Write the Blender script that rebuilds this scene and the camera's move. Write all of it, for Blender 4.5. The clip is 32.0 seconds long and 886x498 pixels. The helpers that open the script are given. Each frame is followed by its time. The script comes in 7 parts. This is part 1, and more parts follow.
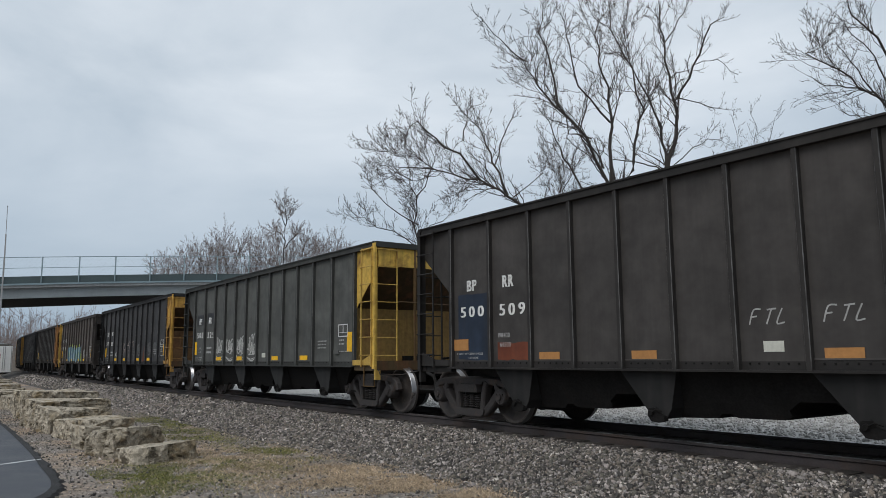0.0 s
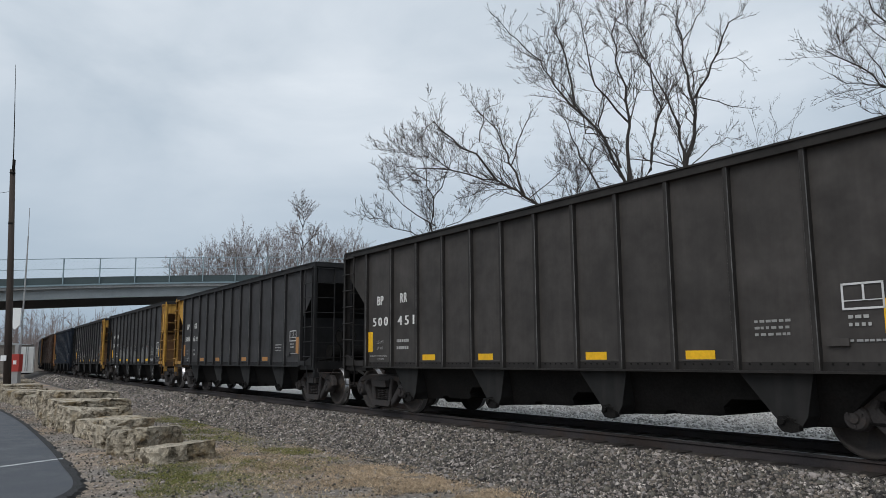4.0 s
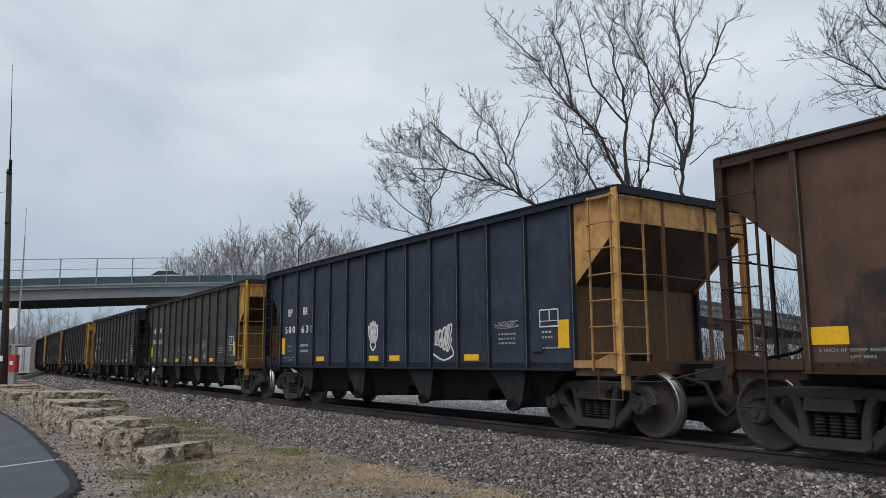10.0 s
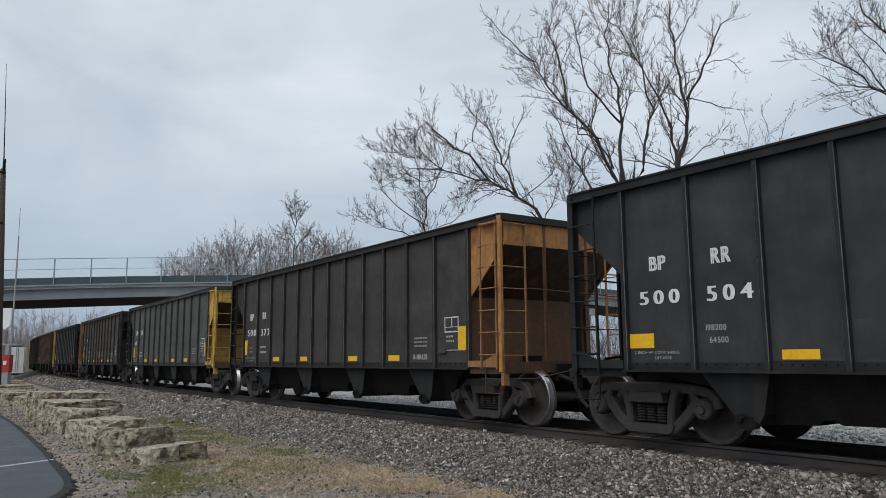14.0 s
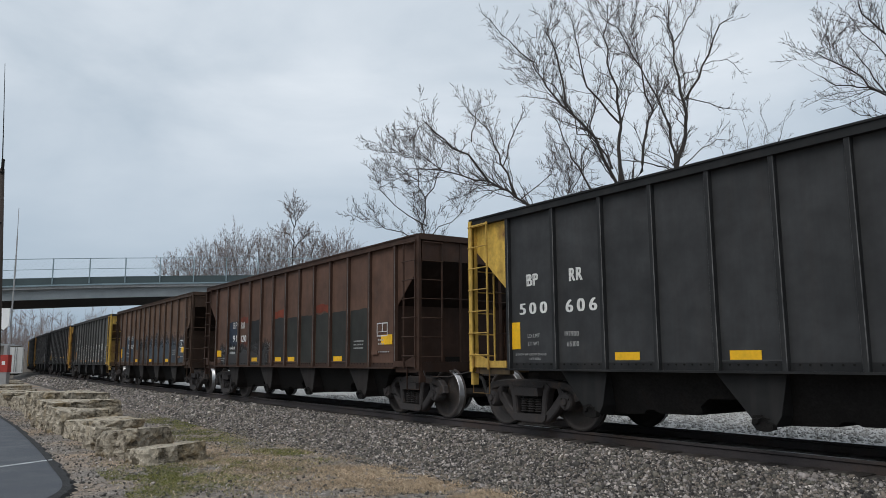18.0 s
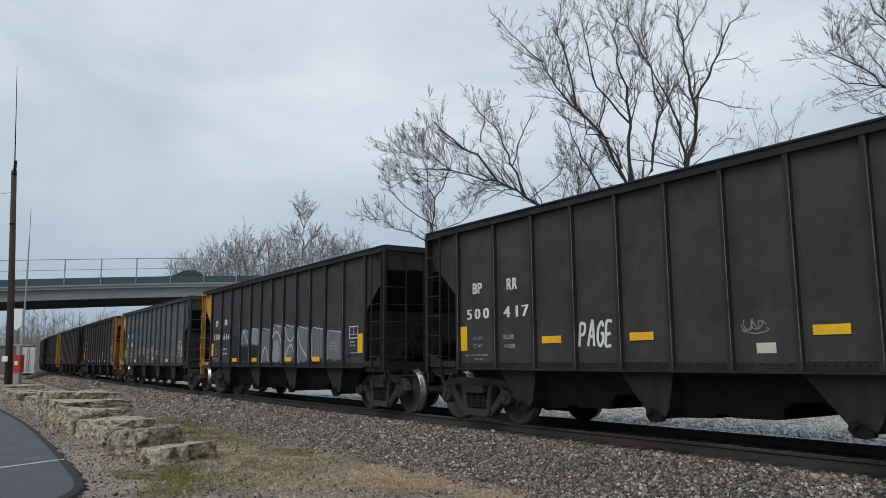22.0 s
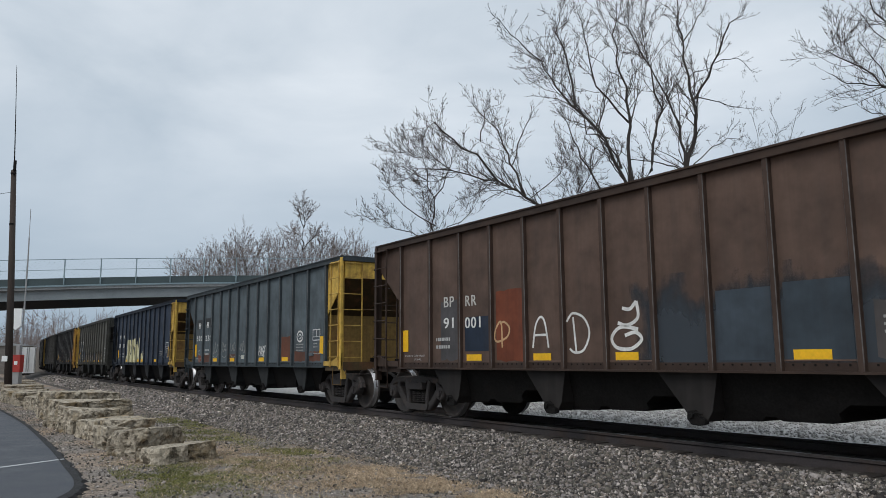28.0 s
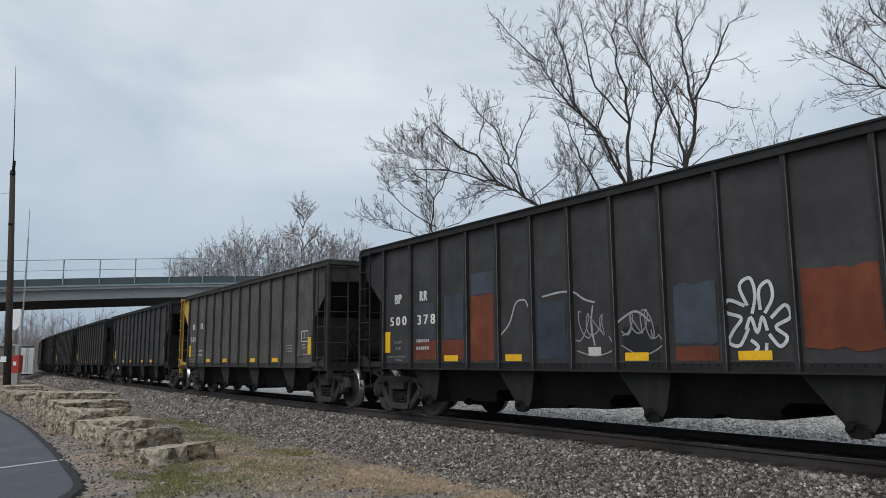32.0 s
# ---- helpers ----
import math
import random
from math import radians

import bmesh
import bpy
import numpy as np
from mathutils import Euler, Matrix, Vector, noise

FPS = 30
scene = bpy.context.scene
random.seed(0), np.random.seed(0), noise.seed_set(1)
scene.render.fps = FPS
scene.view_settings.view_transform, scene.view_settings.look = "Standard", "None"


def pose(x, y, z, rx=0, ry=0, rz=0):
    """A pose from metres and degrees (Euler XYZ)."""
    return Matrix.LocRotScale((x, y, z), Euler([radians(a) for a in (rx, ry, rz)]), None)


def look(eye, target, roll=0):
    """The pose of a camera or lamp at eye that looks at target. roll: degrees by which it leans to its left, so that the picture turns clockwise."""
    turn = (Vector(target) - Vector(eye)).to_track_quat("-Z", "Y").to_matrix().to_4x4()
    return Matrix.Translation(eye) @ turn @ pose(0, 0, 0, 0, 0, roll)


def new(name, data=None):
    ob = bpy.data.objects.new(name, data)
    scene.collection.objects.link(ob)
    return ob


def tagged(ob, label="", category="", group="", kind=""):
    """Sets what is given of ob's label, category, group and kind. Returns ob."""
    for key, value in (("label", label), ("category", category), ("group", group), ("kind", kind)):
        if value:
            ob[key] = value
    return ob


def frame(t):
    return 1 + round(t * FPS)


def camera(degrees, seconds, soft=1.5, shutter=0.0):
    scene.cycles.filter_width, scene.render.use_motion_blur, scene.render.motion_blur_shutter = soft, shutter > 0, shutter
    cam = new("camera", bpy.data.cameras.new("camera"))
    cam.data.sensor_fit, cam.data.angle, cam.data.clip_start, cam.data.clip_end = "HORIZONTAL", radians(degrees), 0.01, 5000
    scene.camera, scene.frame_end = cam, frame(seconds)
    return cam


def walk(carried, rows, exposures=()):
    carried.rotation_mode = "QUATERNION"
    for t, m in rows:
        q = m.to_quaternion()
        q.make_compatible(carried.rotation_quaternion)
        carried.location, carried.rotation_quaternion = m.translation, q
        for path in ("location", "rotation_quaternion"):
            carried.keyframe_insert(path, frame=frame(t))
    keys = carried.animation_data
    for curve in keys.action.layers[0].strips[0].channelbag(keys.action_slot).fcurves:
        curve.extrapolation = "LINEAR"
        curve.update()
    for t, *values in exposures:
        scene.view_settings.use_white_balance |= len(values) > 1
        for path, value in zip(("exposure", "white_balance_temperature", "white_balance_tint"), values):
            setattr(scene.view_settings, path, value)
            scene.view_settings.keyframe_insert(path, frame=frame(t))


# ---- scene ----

# ---------------------------------------------------------------- camera
LENS = 61.0
EYE = (0.0, 0.0, 1.673)
PITCH, ROLL = 8.27, -0.42
cam = camera(LENS, 32.0, .55, 0.0)
# small pans of the stabilised camera: seconds, turn to the right in degrees, tilt
PAN = [(0, 1.36, -.06), (0.5, 1.24, -.06), (1, 1.16, -.05), (1.5, 1.0, -.05), (2, .8, -.05), (2.5, .56, -.04), (3, .36, -.03), (3.5, .14, -.02),
       (5.5, 0, 0), (6.5, -.02, 0), (7, .12, 0), (7.5, .26, 0), (8, .6, 0), (8.5, .92, .01), (9, .76, .01), (9.5, .5, .02), (10, .26, .02),
       (10.5, .06, .02), (11, 0, .02), (12.5, -.03, .03), (13, .08, .02), (13.5, .24, .02), (14, .62, .02), (14.5, 1.24, .02), (16.5, 1.1, .03), (17, .98, .03),
       (17.5, .88, .03), (18, .7, .03), (18.5, .48, .03), (19, .25, .03), (19.5, .08, .04), (20, .02, .04), (21.5, 0, .04), (22.5, -.03, .04), (23, .01, .04),
       (23.5, .55, .03), (24, .98, .03), (24.5, .88, .03), (25, .68, .03), (25.5, .44, .03), (27.5, -.03, .03), (28, 0, .03), (28.5, 0, .03),
       (29, .12, .03), (29.5, .15, .04), (30, .14, .05), (30.5, .12, .06), (31, .1, .07), (31.5, .07, .07), (32, .06, .07)]
walk(cam, [(t, pose(*EYE, 90 + PITCH + b, 0, -a) @ pose(0, 0, 0, 0, 0, ROLL)) for t, a, b in PAN])

# ---------------------------------------------------------------- sky and light
world = bpy.data.worlds.new("overcast_sky")
scene.world = world
world.use_nodes = True
wn, wl = world.node_tree.nodes, world.node_tree.links
wn.clear()
sky = wn.new("ShaderNodeTexSky")
sky.sky_type, sky.sun_disc = "NISHITA", False
sky.sun_elevation, sky.sun_rotation = radians(48), radians(215)
sky.air_density, sky.dust_density = 1.0, 3.0
tc_ = wn.new("ShaderNodeTexCoord")
mp = wn.new("ShaderNodeMapping")
mp.inputs["Scale"].default_value = (1.0, 1.0, 2.6)
n1 = wn.new("ShaderNodeTexNoise")
n1.inputs["Scale"].default_value, n1.inputs["Detail"].default_value, n1.inputs["Roughness"].default_value = 2.2, 7, .52
n1.inputs["Distortion"].default_value = .35
ramp = wn.new("ShaderNodeValToRGB")
ramp.color_ramp.elements[0].position, ramp.color_ramp.elements[0].color = .36, (.54, .62, .70, 1)
ramp.color_ramp.elements[1].position, ramp.color_ramp.elements[1].color = .66, (.80, .86, .92, 1)
sep = wn.new("ShaderNodeSeparateXYZ")
hor = wn.new("ShaderNodeMapRange")
hor.inputs[1].default_value, hor.inputs[2].default_value, hor.inputs[3].default_value, hor.inputs[4].default_value = .02, .34, .0, 1.0
low = wn.new("ShaderNodeMixRGB")
low.inputs[1].default_value = (.35, .45, .56, 1)
mixs = wn.new("ShaderNodeMixRGB")
mixs.inputs[0].default_value = .88
skyscale = wn.new("ShaderNodeMixRGB")
skyscale.blend_type = "MULTIPLY"
skyscale.inputs[0].default_value = 1
skyscale.inputs[2].default_value = (.09, .09, .09, 1)
bg = wn.new("ShaderNodeBackground")
bg.inputs[1].default_value = 1.0
wo = wn.new("ShaderNodeOutputWorld")
wl.new(tc_.outputs["Generated"], mp.inputs[0])
wl.new(mp.outputs[0], n1.inputs["Vector"])
wl.new(n1.outputs[0], ramp.inputs[0])
wl.new(tc_.outputs["Generated"], sep.inputs[0])
wl.new(sep.outputs[2], hor.inputs[0])
wl.new(hor.outputs[0], low.inputs[0])
wl.new(ramp.outputs[0], low.inputs[2])
wl.new(sky.outputs[0], skyscale.inputs[1])
wl.new(skyscale.outputs[0], mixs.inputs[1])
wl.new(low.outputs[0], mixs.inputs[2])
wl.new(mixs.outputs[0], bg.inputs[0])
wl.new(bg.outputs[0], wo.inputs[0])
sun = new("sun", bpy.data.lights.new("sun", "SUN"))
sun.data.energy, sun.data.angle, sun.data.color = 1.15, radians(40), (1, .97, .93)
sun.matrix_world = look((0, 0, 60), (30, 42, 0))
scene.view_settings.exposure = 0.06

# ---------------------------------------------------------------- materials


def material(name, color=(.5, .5, .5), rough=.7, metal=0.0, vary=.25, scale=4.0, fine=40.0, bump=.1, second=None, second_scale=1.2, second_at=(.5, .62),
             use_object=False, stretch=(1, 1, 1), streak=None, drip=None, third=None, third_scale=1.0, third_at=(.5, .62), spec=.4, island=0.0, bump_scale=None, rand=0.0):
    """Procedural surface: two scales of noise, an optional second colour in patches, optional vertical streaks."""
    m = bpy.data.materials.new(name)
    m.use_nodes = True
    nt = m.node_tree
    nd, ln = nt.nodes, nt.links
    b = nd["Principled BSDF"]
    b.inputs["Roughness"].default_value, b.inputs["Metallic"].default_value = rough, metal
    b.inputs["Specular IOR Level"].default_value = spec
    tc = nd.new("ShaderNodeTexCoord")
    mapn = nd.new("ShaderNodeMapping")
    mapn.inputs["Scale"].default_value = stretch
    ln.new(tc.outputs["Object"], mapn.inputs[0])

    def noi(s, det=5, r=.6):
        n = nd.new("ShaderNodeTexNoise")
        n.inputs["Scale"].default_value, n.inputs["Detail"].default_value, n.inputs["Roughness"].default_value = s, det, r
        ln.new(mapn.outputs[0], n.inputs["Vector"])
        return n

    def mul(a, blend, fac, c2):
        x = nd.new("ShaderNodeMixRGB")
        x.blend_type = blend
        if isinstance(fac, float):
            x.inputs[0].default_value = fac
        else:
            ln.new(fac, x.inputs[0])
        ln.new(a, x.inputs[1])
        if isinstance(c2, tuple):
            x.inputs[2].default_value = c2
        else:
            ln.new(c2, x.inputs[2])
        return x.outputs[0]

    def rng(src, a, c, lo, hi):
        x = nd.new("ShaderNodeMapRange")
        for k, v in zip((1, 2, 3, 4), (a, c, lo, hi)):
            x.inputs[k].default_value = v
        ln.new(src, x.inputs[0])
        return x.outputs[0]

    if use_object:
        oi = nd.new("ShaderNodeObjectInfo")
        col = oi.outputs["Color"]
    else:
        rgb = nd.new("ShaderNodeRGB")
        rgb.outputs[0].default_value = (*color, 1)
        col = rgb.outputs[0]
    big, small = noi(scale), noi(fine, 3)
    if second:
        col = mul(col, "MIX", rng(noi(second_scale, 6).outputs[0], second_at[0], second_at[1], 0, 1), (*second, 1))
    if streak:
        ms = nd.new("ShaderNodeMapping")
        ms.inputs["Scale"].default_value = (3.2, 3.2, .22)
        ln.new(tc.outputs["Object"], ms.inputs[0])
        ns = nd.new("ShaderNodeTexNoise")
        ns.inputs["Scale"].default_value, ns.inputs["Detail"].default_value = 1.6, 6
        ln.new(ms.outputs[0], ns.inputs["Vector"])
        col = mul(col, "MIX", rng(ns.outputs[0], .5, .75, 0, streak[3]), (*streak[:3], 1))
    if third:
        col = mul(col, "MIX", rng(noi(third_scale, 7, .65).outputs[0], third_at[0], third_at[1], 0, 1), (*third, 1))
    if drip:
        md = nd.new("ShaderNodeMapping")
        md.inputs["Scale"].default_value = (13, 13, .45)
        ln.new(tc.outputs["Object"], md.inputs[0])
        dn = nd.new("ShaderNodeTexNoise")
        dn.inputs["Scale"].default_value, dn.inputs["Detail"].default_value, dn.inputs["Roughness"].default_value = 1.3, 5, .7
        ln.new(md.outputs[0], dn.inputs["Vector"])
        col = mul(col, "MULTIPLY", 1.0, rng(dn.outputs[0], .32, .68, 1 - drip, 1 + drip))
    val = rng(big.outputs[0], .25, .75, 1 - vary, 1 + vary)
    col = mul(col, "MULTIPLY", 1.0, val)
    val2 = rng(small.outputs[0], .3, .7, 1 - vary * .6, 1 + vary * .6)
    col = mul(col, "MULTIPLY", 1.0, val2)
    if island:
        g = nd.new("ShaderNodeNewGeometry")
        col = mul(col, "MULTIPLY", 1.0, rng(g.outputs["Random Per Island"], 0, 1, 1 - island, 1 + island))
    if rand:
        o2 = nd.new("ShaderNodeObjectInfo")
        col = mul(col, "MULTIPLY", 1.0, rng(o2.outputs["Random"], 0, 1, 1 - rand, 1 + rand))
    ln.new(col, b.inputs["Base Color"])
    ln.new(rng(big.outputs[0], .3, .7, max(rough - .12, .05), min(rough + .12, 1)), b.inputs["Roughness"])
    if bump:
        bn = nd.new("ShaderNodeBump")
        bn.inputs["Strength"].default_value, bn.inputs["Distance"].default_value = bump, .02
        ln.new((noi(bump_scale) if bump_scale else small).outputs[0], bn.inputs["Height"])
        ln.new(bn.outputs[0], b.inputs["Normal"])
    return m


M = {}
M["paint"] = material("weathered_paint", use_object=True, rough=.68, spec=.2, vary=.36, scale=.8, fine=2.6, bump=.10, bump_scale=1.4, streak=(.048, .043, .041, .25), second=(.050, .045, .043), second_scale=.7, second_at=(.60, .9), drip=.05)
M["endpaint"] = material("rusting_end_paint", use_object=True, rough=.65, vary=.28, scale=1.6, fine=12, bump=.12, bump_scale=3, streak=(.13, .055, .026, .6), second=(.15, .062, .028), second_scale=1.7, second_at=(.56, .74), drip=.10)
M["cleanpaint"] = material("marking_paint", use_object=True, rough=.6, vary=.16, scale=2.5, fine=22, bump=.0)
M["spray"] = material("spray_paint", use_object=True, rough=.55, vary=.2, scale=3, fine=14, bump=0)



def wash_material():
    """Thin weathered paint or soot whose upper edge and ends fade out unevenly."""
    m = bpy.data.materials.new("faded_wash")
    m.use_nodes = True
    nd, ln = m.node_tree.nodes, m.node_tree.links
    b = nd["Principled BSDF"]
    b.inputs["Roughness"].default_value = .7
    oi, tc, sep = nd.new("ShaderNodeObjectInfo"), nd.new("ShaderNodeTexCoord"), nd.new("ShaderNodeSeparateXYZ")
    noi, streak, mp = nd.new("ShaderNodeTexNoise"), nd.new("ShaderNodeTexNoise"), nd.new("ShaderNodeMapping")
    noi.inputs["Scale"].default_value, noi.inputs["Detail"].default_value, noi.inputs["Roughness"].default_value = 1.9, 6, .62
    mp.inputs["Scale"].default_value = (9, 9, .6)
    streak.inputs["Scale"].default_value, streak.inputs["Detail"].default_value = 1.0, 4
    ln.new(tc.outputs["Generated"], sep.inputs[0])
    ln.new(tc.outputs["Object"], noi.inputs["Vector"])
    ln.new(tc.outputs["Object"], mp.inputs[0])
    ln.new(mp.outputs[0], streak.inputs["Vector"])

    def calc(kind, a, c):
        x = nd.new("ShaderNodeMath")
        x.operation = kind
        for sock, v in zip(x.inputs, (a, c)):
            if isinstance(v, (int, float)):
                sock.default_value = v
            else:
                ln.new(v, sock)
        return x.outputs[0]
    ends = calc("MULTIPLY", calc("MULTIPLY", sep.outputs[0], calc("SUBTRACT", 1, sep.outputs[0])), 9)
    low = calc("SUBTRACT", 1, sep.outputs[2])
    body = calc("ADD", calc("MINIMUM", calc("MULTIPLY", low, 1.5), calc("MINIMUM", ends, 1)), calc("MULTIPLY", calc("SUBTRACT", noi.outputs[0], .5), 1.5))
    body = calc("ADD", body, calc("MULTIPLY", calc("SUBTRACT", streak.outputs[0], .5), .6))
    rise = nd.new("ShaderNodeMapRange")
    for k, v in zip((1, 2, 3, 4), (.15, .75, 0, .88)):
        rise.inputs[k].default_value = v
    ln.new(body, rise.inputs[0])
    ln.new(rise.outputs[0], b.inputs["Alpha"])
    ln.new(oi.outputs["Color"], b.inputs["Base Color"])
    return m


M["wash"] = wash_material()
# Paler broken colour painting the light that post edges catch.
M["edge_glint"] = material("post_edge_glint", use_object=True, rough=.45, vary=.3, scale=2, fine=14, bump=0, second=(.15, .15, .15), second_scale=1.6, second_at=(.42, .62))
# Grime and the shade beneath the cars are both put into this near-black.
M["under"] = material("grimy_shaded_steel", (.0150, .0142, .0138), rough=.9, spec=.08, vary=.35, scale=3, fine=30, bump=.2, second=(.018, .014, .012), second_scale=2.5, second_at=(.6, .8))
M["iron"] = material("cast_iron", (.042, .037, .036), rough=.75, vary=.3, scale=5, fine=40, bump=.2, second=(.09, .06, .045), second_scale=4, second_at=(.55, .75))
M["wheel"] = material("wheel_steel", (.05, .042, .038), rough=.7, vary=.3, scale=6, fine=40, bump=.1, second=(.1, .07, .05), second_scale=5, second_at=(.6, .7))
M["tread"] = material("polished_tread", (.42, .42, .43), rough=.36, metal=1, vary=.1, bump=0)
M["rail"] = material("rusty_rail", (.052, .044, .044), rough=.8, vary=.3, scale=6, fine=50, bump=.15, second=(.055, .040, .034))
M["railtop"] = material("worn_rail_head", (.30, .29, .28), rough=.38, metal=1, vary=.15, scale=8, bump=.05)
M["tie"] = material("weathered_tie", (.050, .042, .037), rough=.9, vary=.35, scale=5, fine=60, bump=.5, stretch=(.4, 3, 3), rand=.25)
# Bed darker than its stones: the shade in their gaps is put into the colour.
M["ballast"] = material("ballast_bed", (.082, .074, .068), rough=.95, vary=.5, scale=14, fine=60, bump=1.0, bump_scale=26)


def stone_material(name, shades):
    """Crushed stone: each piece takes one of several rock colours."""
    m = material(name, (.2, .2, .2), rough=.92, vary=.3, scale=30, fine=120, bump=.3)
    nd, ln = m.node_tree.nodes, m.node_tree.links
    g = nd.new("ShaderNodeNewGeometry")
    r = nd.new("ShaderNodeValToRGB")
    r.color_ramp.interpolation = "LINEAR"
    for i, (at, c) in enumerate(shades):
        e = r.color_ramp.elements[i] if i < 2 else r.color_ramp.elements.new(at)
        e.position, e.color = at, (*c, 1)
    ln.new(g.outputs["Random Per Island"], r.inputs[0])
    for l in list(ln):
        if l.from_node.type == "RGB":
            to = l.to_socket
            ln.remove(l)
            ln.new(r.outputs[0], to)
    return m


M["stone"] = stone_material("ballast_stone", ((0, (.034, .031, .031)), (1, (.64, .58, .53)), (.24, (.080, .074, .068)), (.48, (.150, .140, .118)), (.66, (.225, .187, .156)), (.82, (.262, .242, .232)), (.93, (.38, .335, .31))))
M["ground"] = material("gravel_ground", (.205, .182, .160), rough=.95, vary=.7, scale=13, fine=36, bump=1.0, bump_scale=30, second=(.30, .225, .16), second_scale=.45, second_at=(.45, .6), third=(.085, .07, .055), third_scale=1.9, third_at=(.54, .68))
M["pale"] = material("pale_gravel", (.39, .38, .365), rough=.95, vary=.4, scale=6, fine=60, bump=.8, bump_scale=30)
M["moss"] = material("green_grass", (.17, .17, .055), rough=.9, vary=.3, scale=.8, fine=8, bump=0, island=.5)
M["grass"] = material("dry_grass", (.42, .325, .225), rough=.9, vary=.3, scale=.6, fine=8, bump=0, island=.5)
M["asphalt"] = material("asphalt", (.043, .048, .058), rough=.58, vary=.45, scale=1.4, fine=120, bump=.3, bump_scale=160)
M["kerb"] = material("tar_edge", (.02, .02, .021), rough=.85, vary=.3, scale=6, fine=60, bump=.6)
M["line"] = material("worn_line_paint", (.42, .43, .44), rough=.8, vary=.3, scale=8, fine=60, bump=.1, second=(.16, .16, .165), second_scale=6, second_at=(.5, .65))
# The third colour's dark blotches put shade of sides and cracks into the stone.
M["limestone"] = material("limestone", (.37, .325, .255), rough=.92, vary=.48, scale=4, fine=24, bump=.9, bump_scale=16, second=(.20, .15, .085), second_scale=1.8, second_at=(.5, .66), third=(.085, .07, .05), third_scale=4.5, third_at=(.52, .62), streak=(.15, .125, .085, .6), rand=.12)
M["concrete"] = material("bridge_concrete", (.30, .31, .31), rough=.9, vary=.2, scale=.6, fine=12, bump=.2, streak=(.2, .2, .2, .5))
M["girder"] = material("grey_girder", (.25, .275, .285), rough=.65, vary=.15, scale=.8, fine=12, bump=.1)
M["parapet"] = material("bridge_parapet", (.065, .088, .092), rough=.8, vary=.15, scale=.5, fine=10, bump=.1)
# Near-black: the shade below the deck is put into this colour.
M["soffit"] = material("underdeck_shade_black", (.012, .014, .016), rough=.9, vary=.2)
M["fence"] = material("galvanised_fence", (.24, .31, .34), rough=.5, metal=.5, vary=.15, bump=0)
M["bark"] = material("bark", (.050, .043, .039), rough=.95, vary=.35, scale=3, fine=25, bump=.6, stretch=(1, 1, .3), rand=.15)
M["twig"] = material("twigs", (.058, .048, .043), rough=.95, vary=.25, scale=1, bump=0)
# Paler copies of bark and twigs: distance is put into the colour.
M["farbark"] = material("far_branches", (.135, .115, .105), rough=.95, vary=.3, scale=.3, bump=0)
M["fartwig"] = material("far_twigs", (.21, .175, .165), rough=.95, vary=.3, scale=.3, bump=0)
M["pole"] = material("creosoted_pole", (.05, .038, .032), rough=.9, vary=.3, scale=3, fine=30, bump=.4, stretch=(2, 2, .2))
M["steelpole"] = material("grey_pole", (.33, .33, .33), rough=.6, vary=.15, bump=0)
M["white"] = material("white_panel", (.84, .85, .84), rough=.7, vary=.08, scale=1, bump=.05, streak=(.5, .48, .45, .25))
M["red"] = material("red_panel", (.42, .05, .04), rough=.6, vary=.15, bump=.05)
M["wood"] = material("grey_wood", (.22, .2, .18), rough=.85, vary=.25, scale=2, fine=20, bump=.3)
M["roof"] = material("roof_metal", (.38, .4, .41), rough=.6, vary=.12, scale=1, bump=.1)
M["glass"] = material("dark_glass", (.02, .025, .03), rough=.12, vary=.1, bump=0)
M["car"] = material("car_lacquer", use_object=True, rough=.3, vary=.06, bump=0)
M["rubber"] = material("rubber", (.02, .02, .02), rough=.85, vary=.2, bump=.1)

# ---------------------------------------------------------------- mesh building


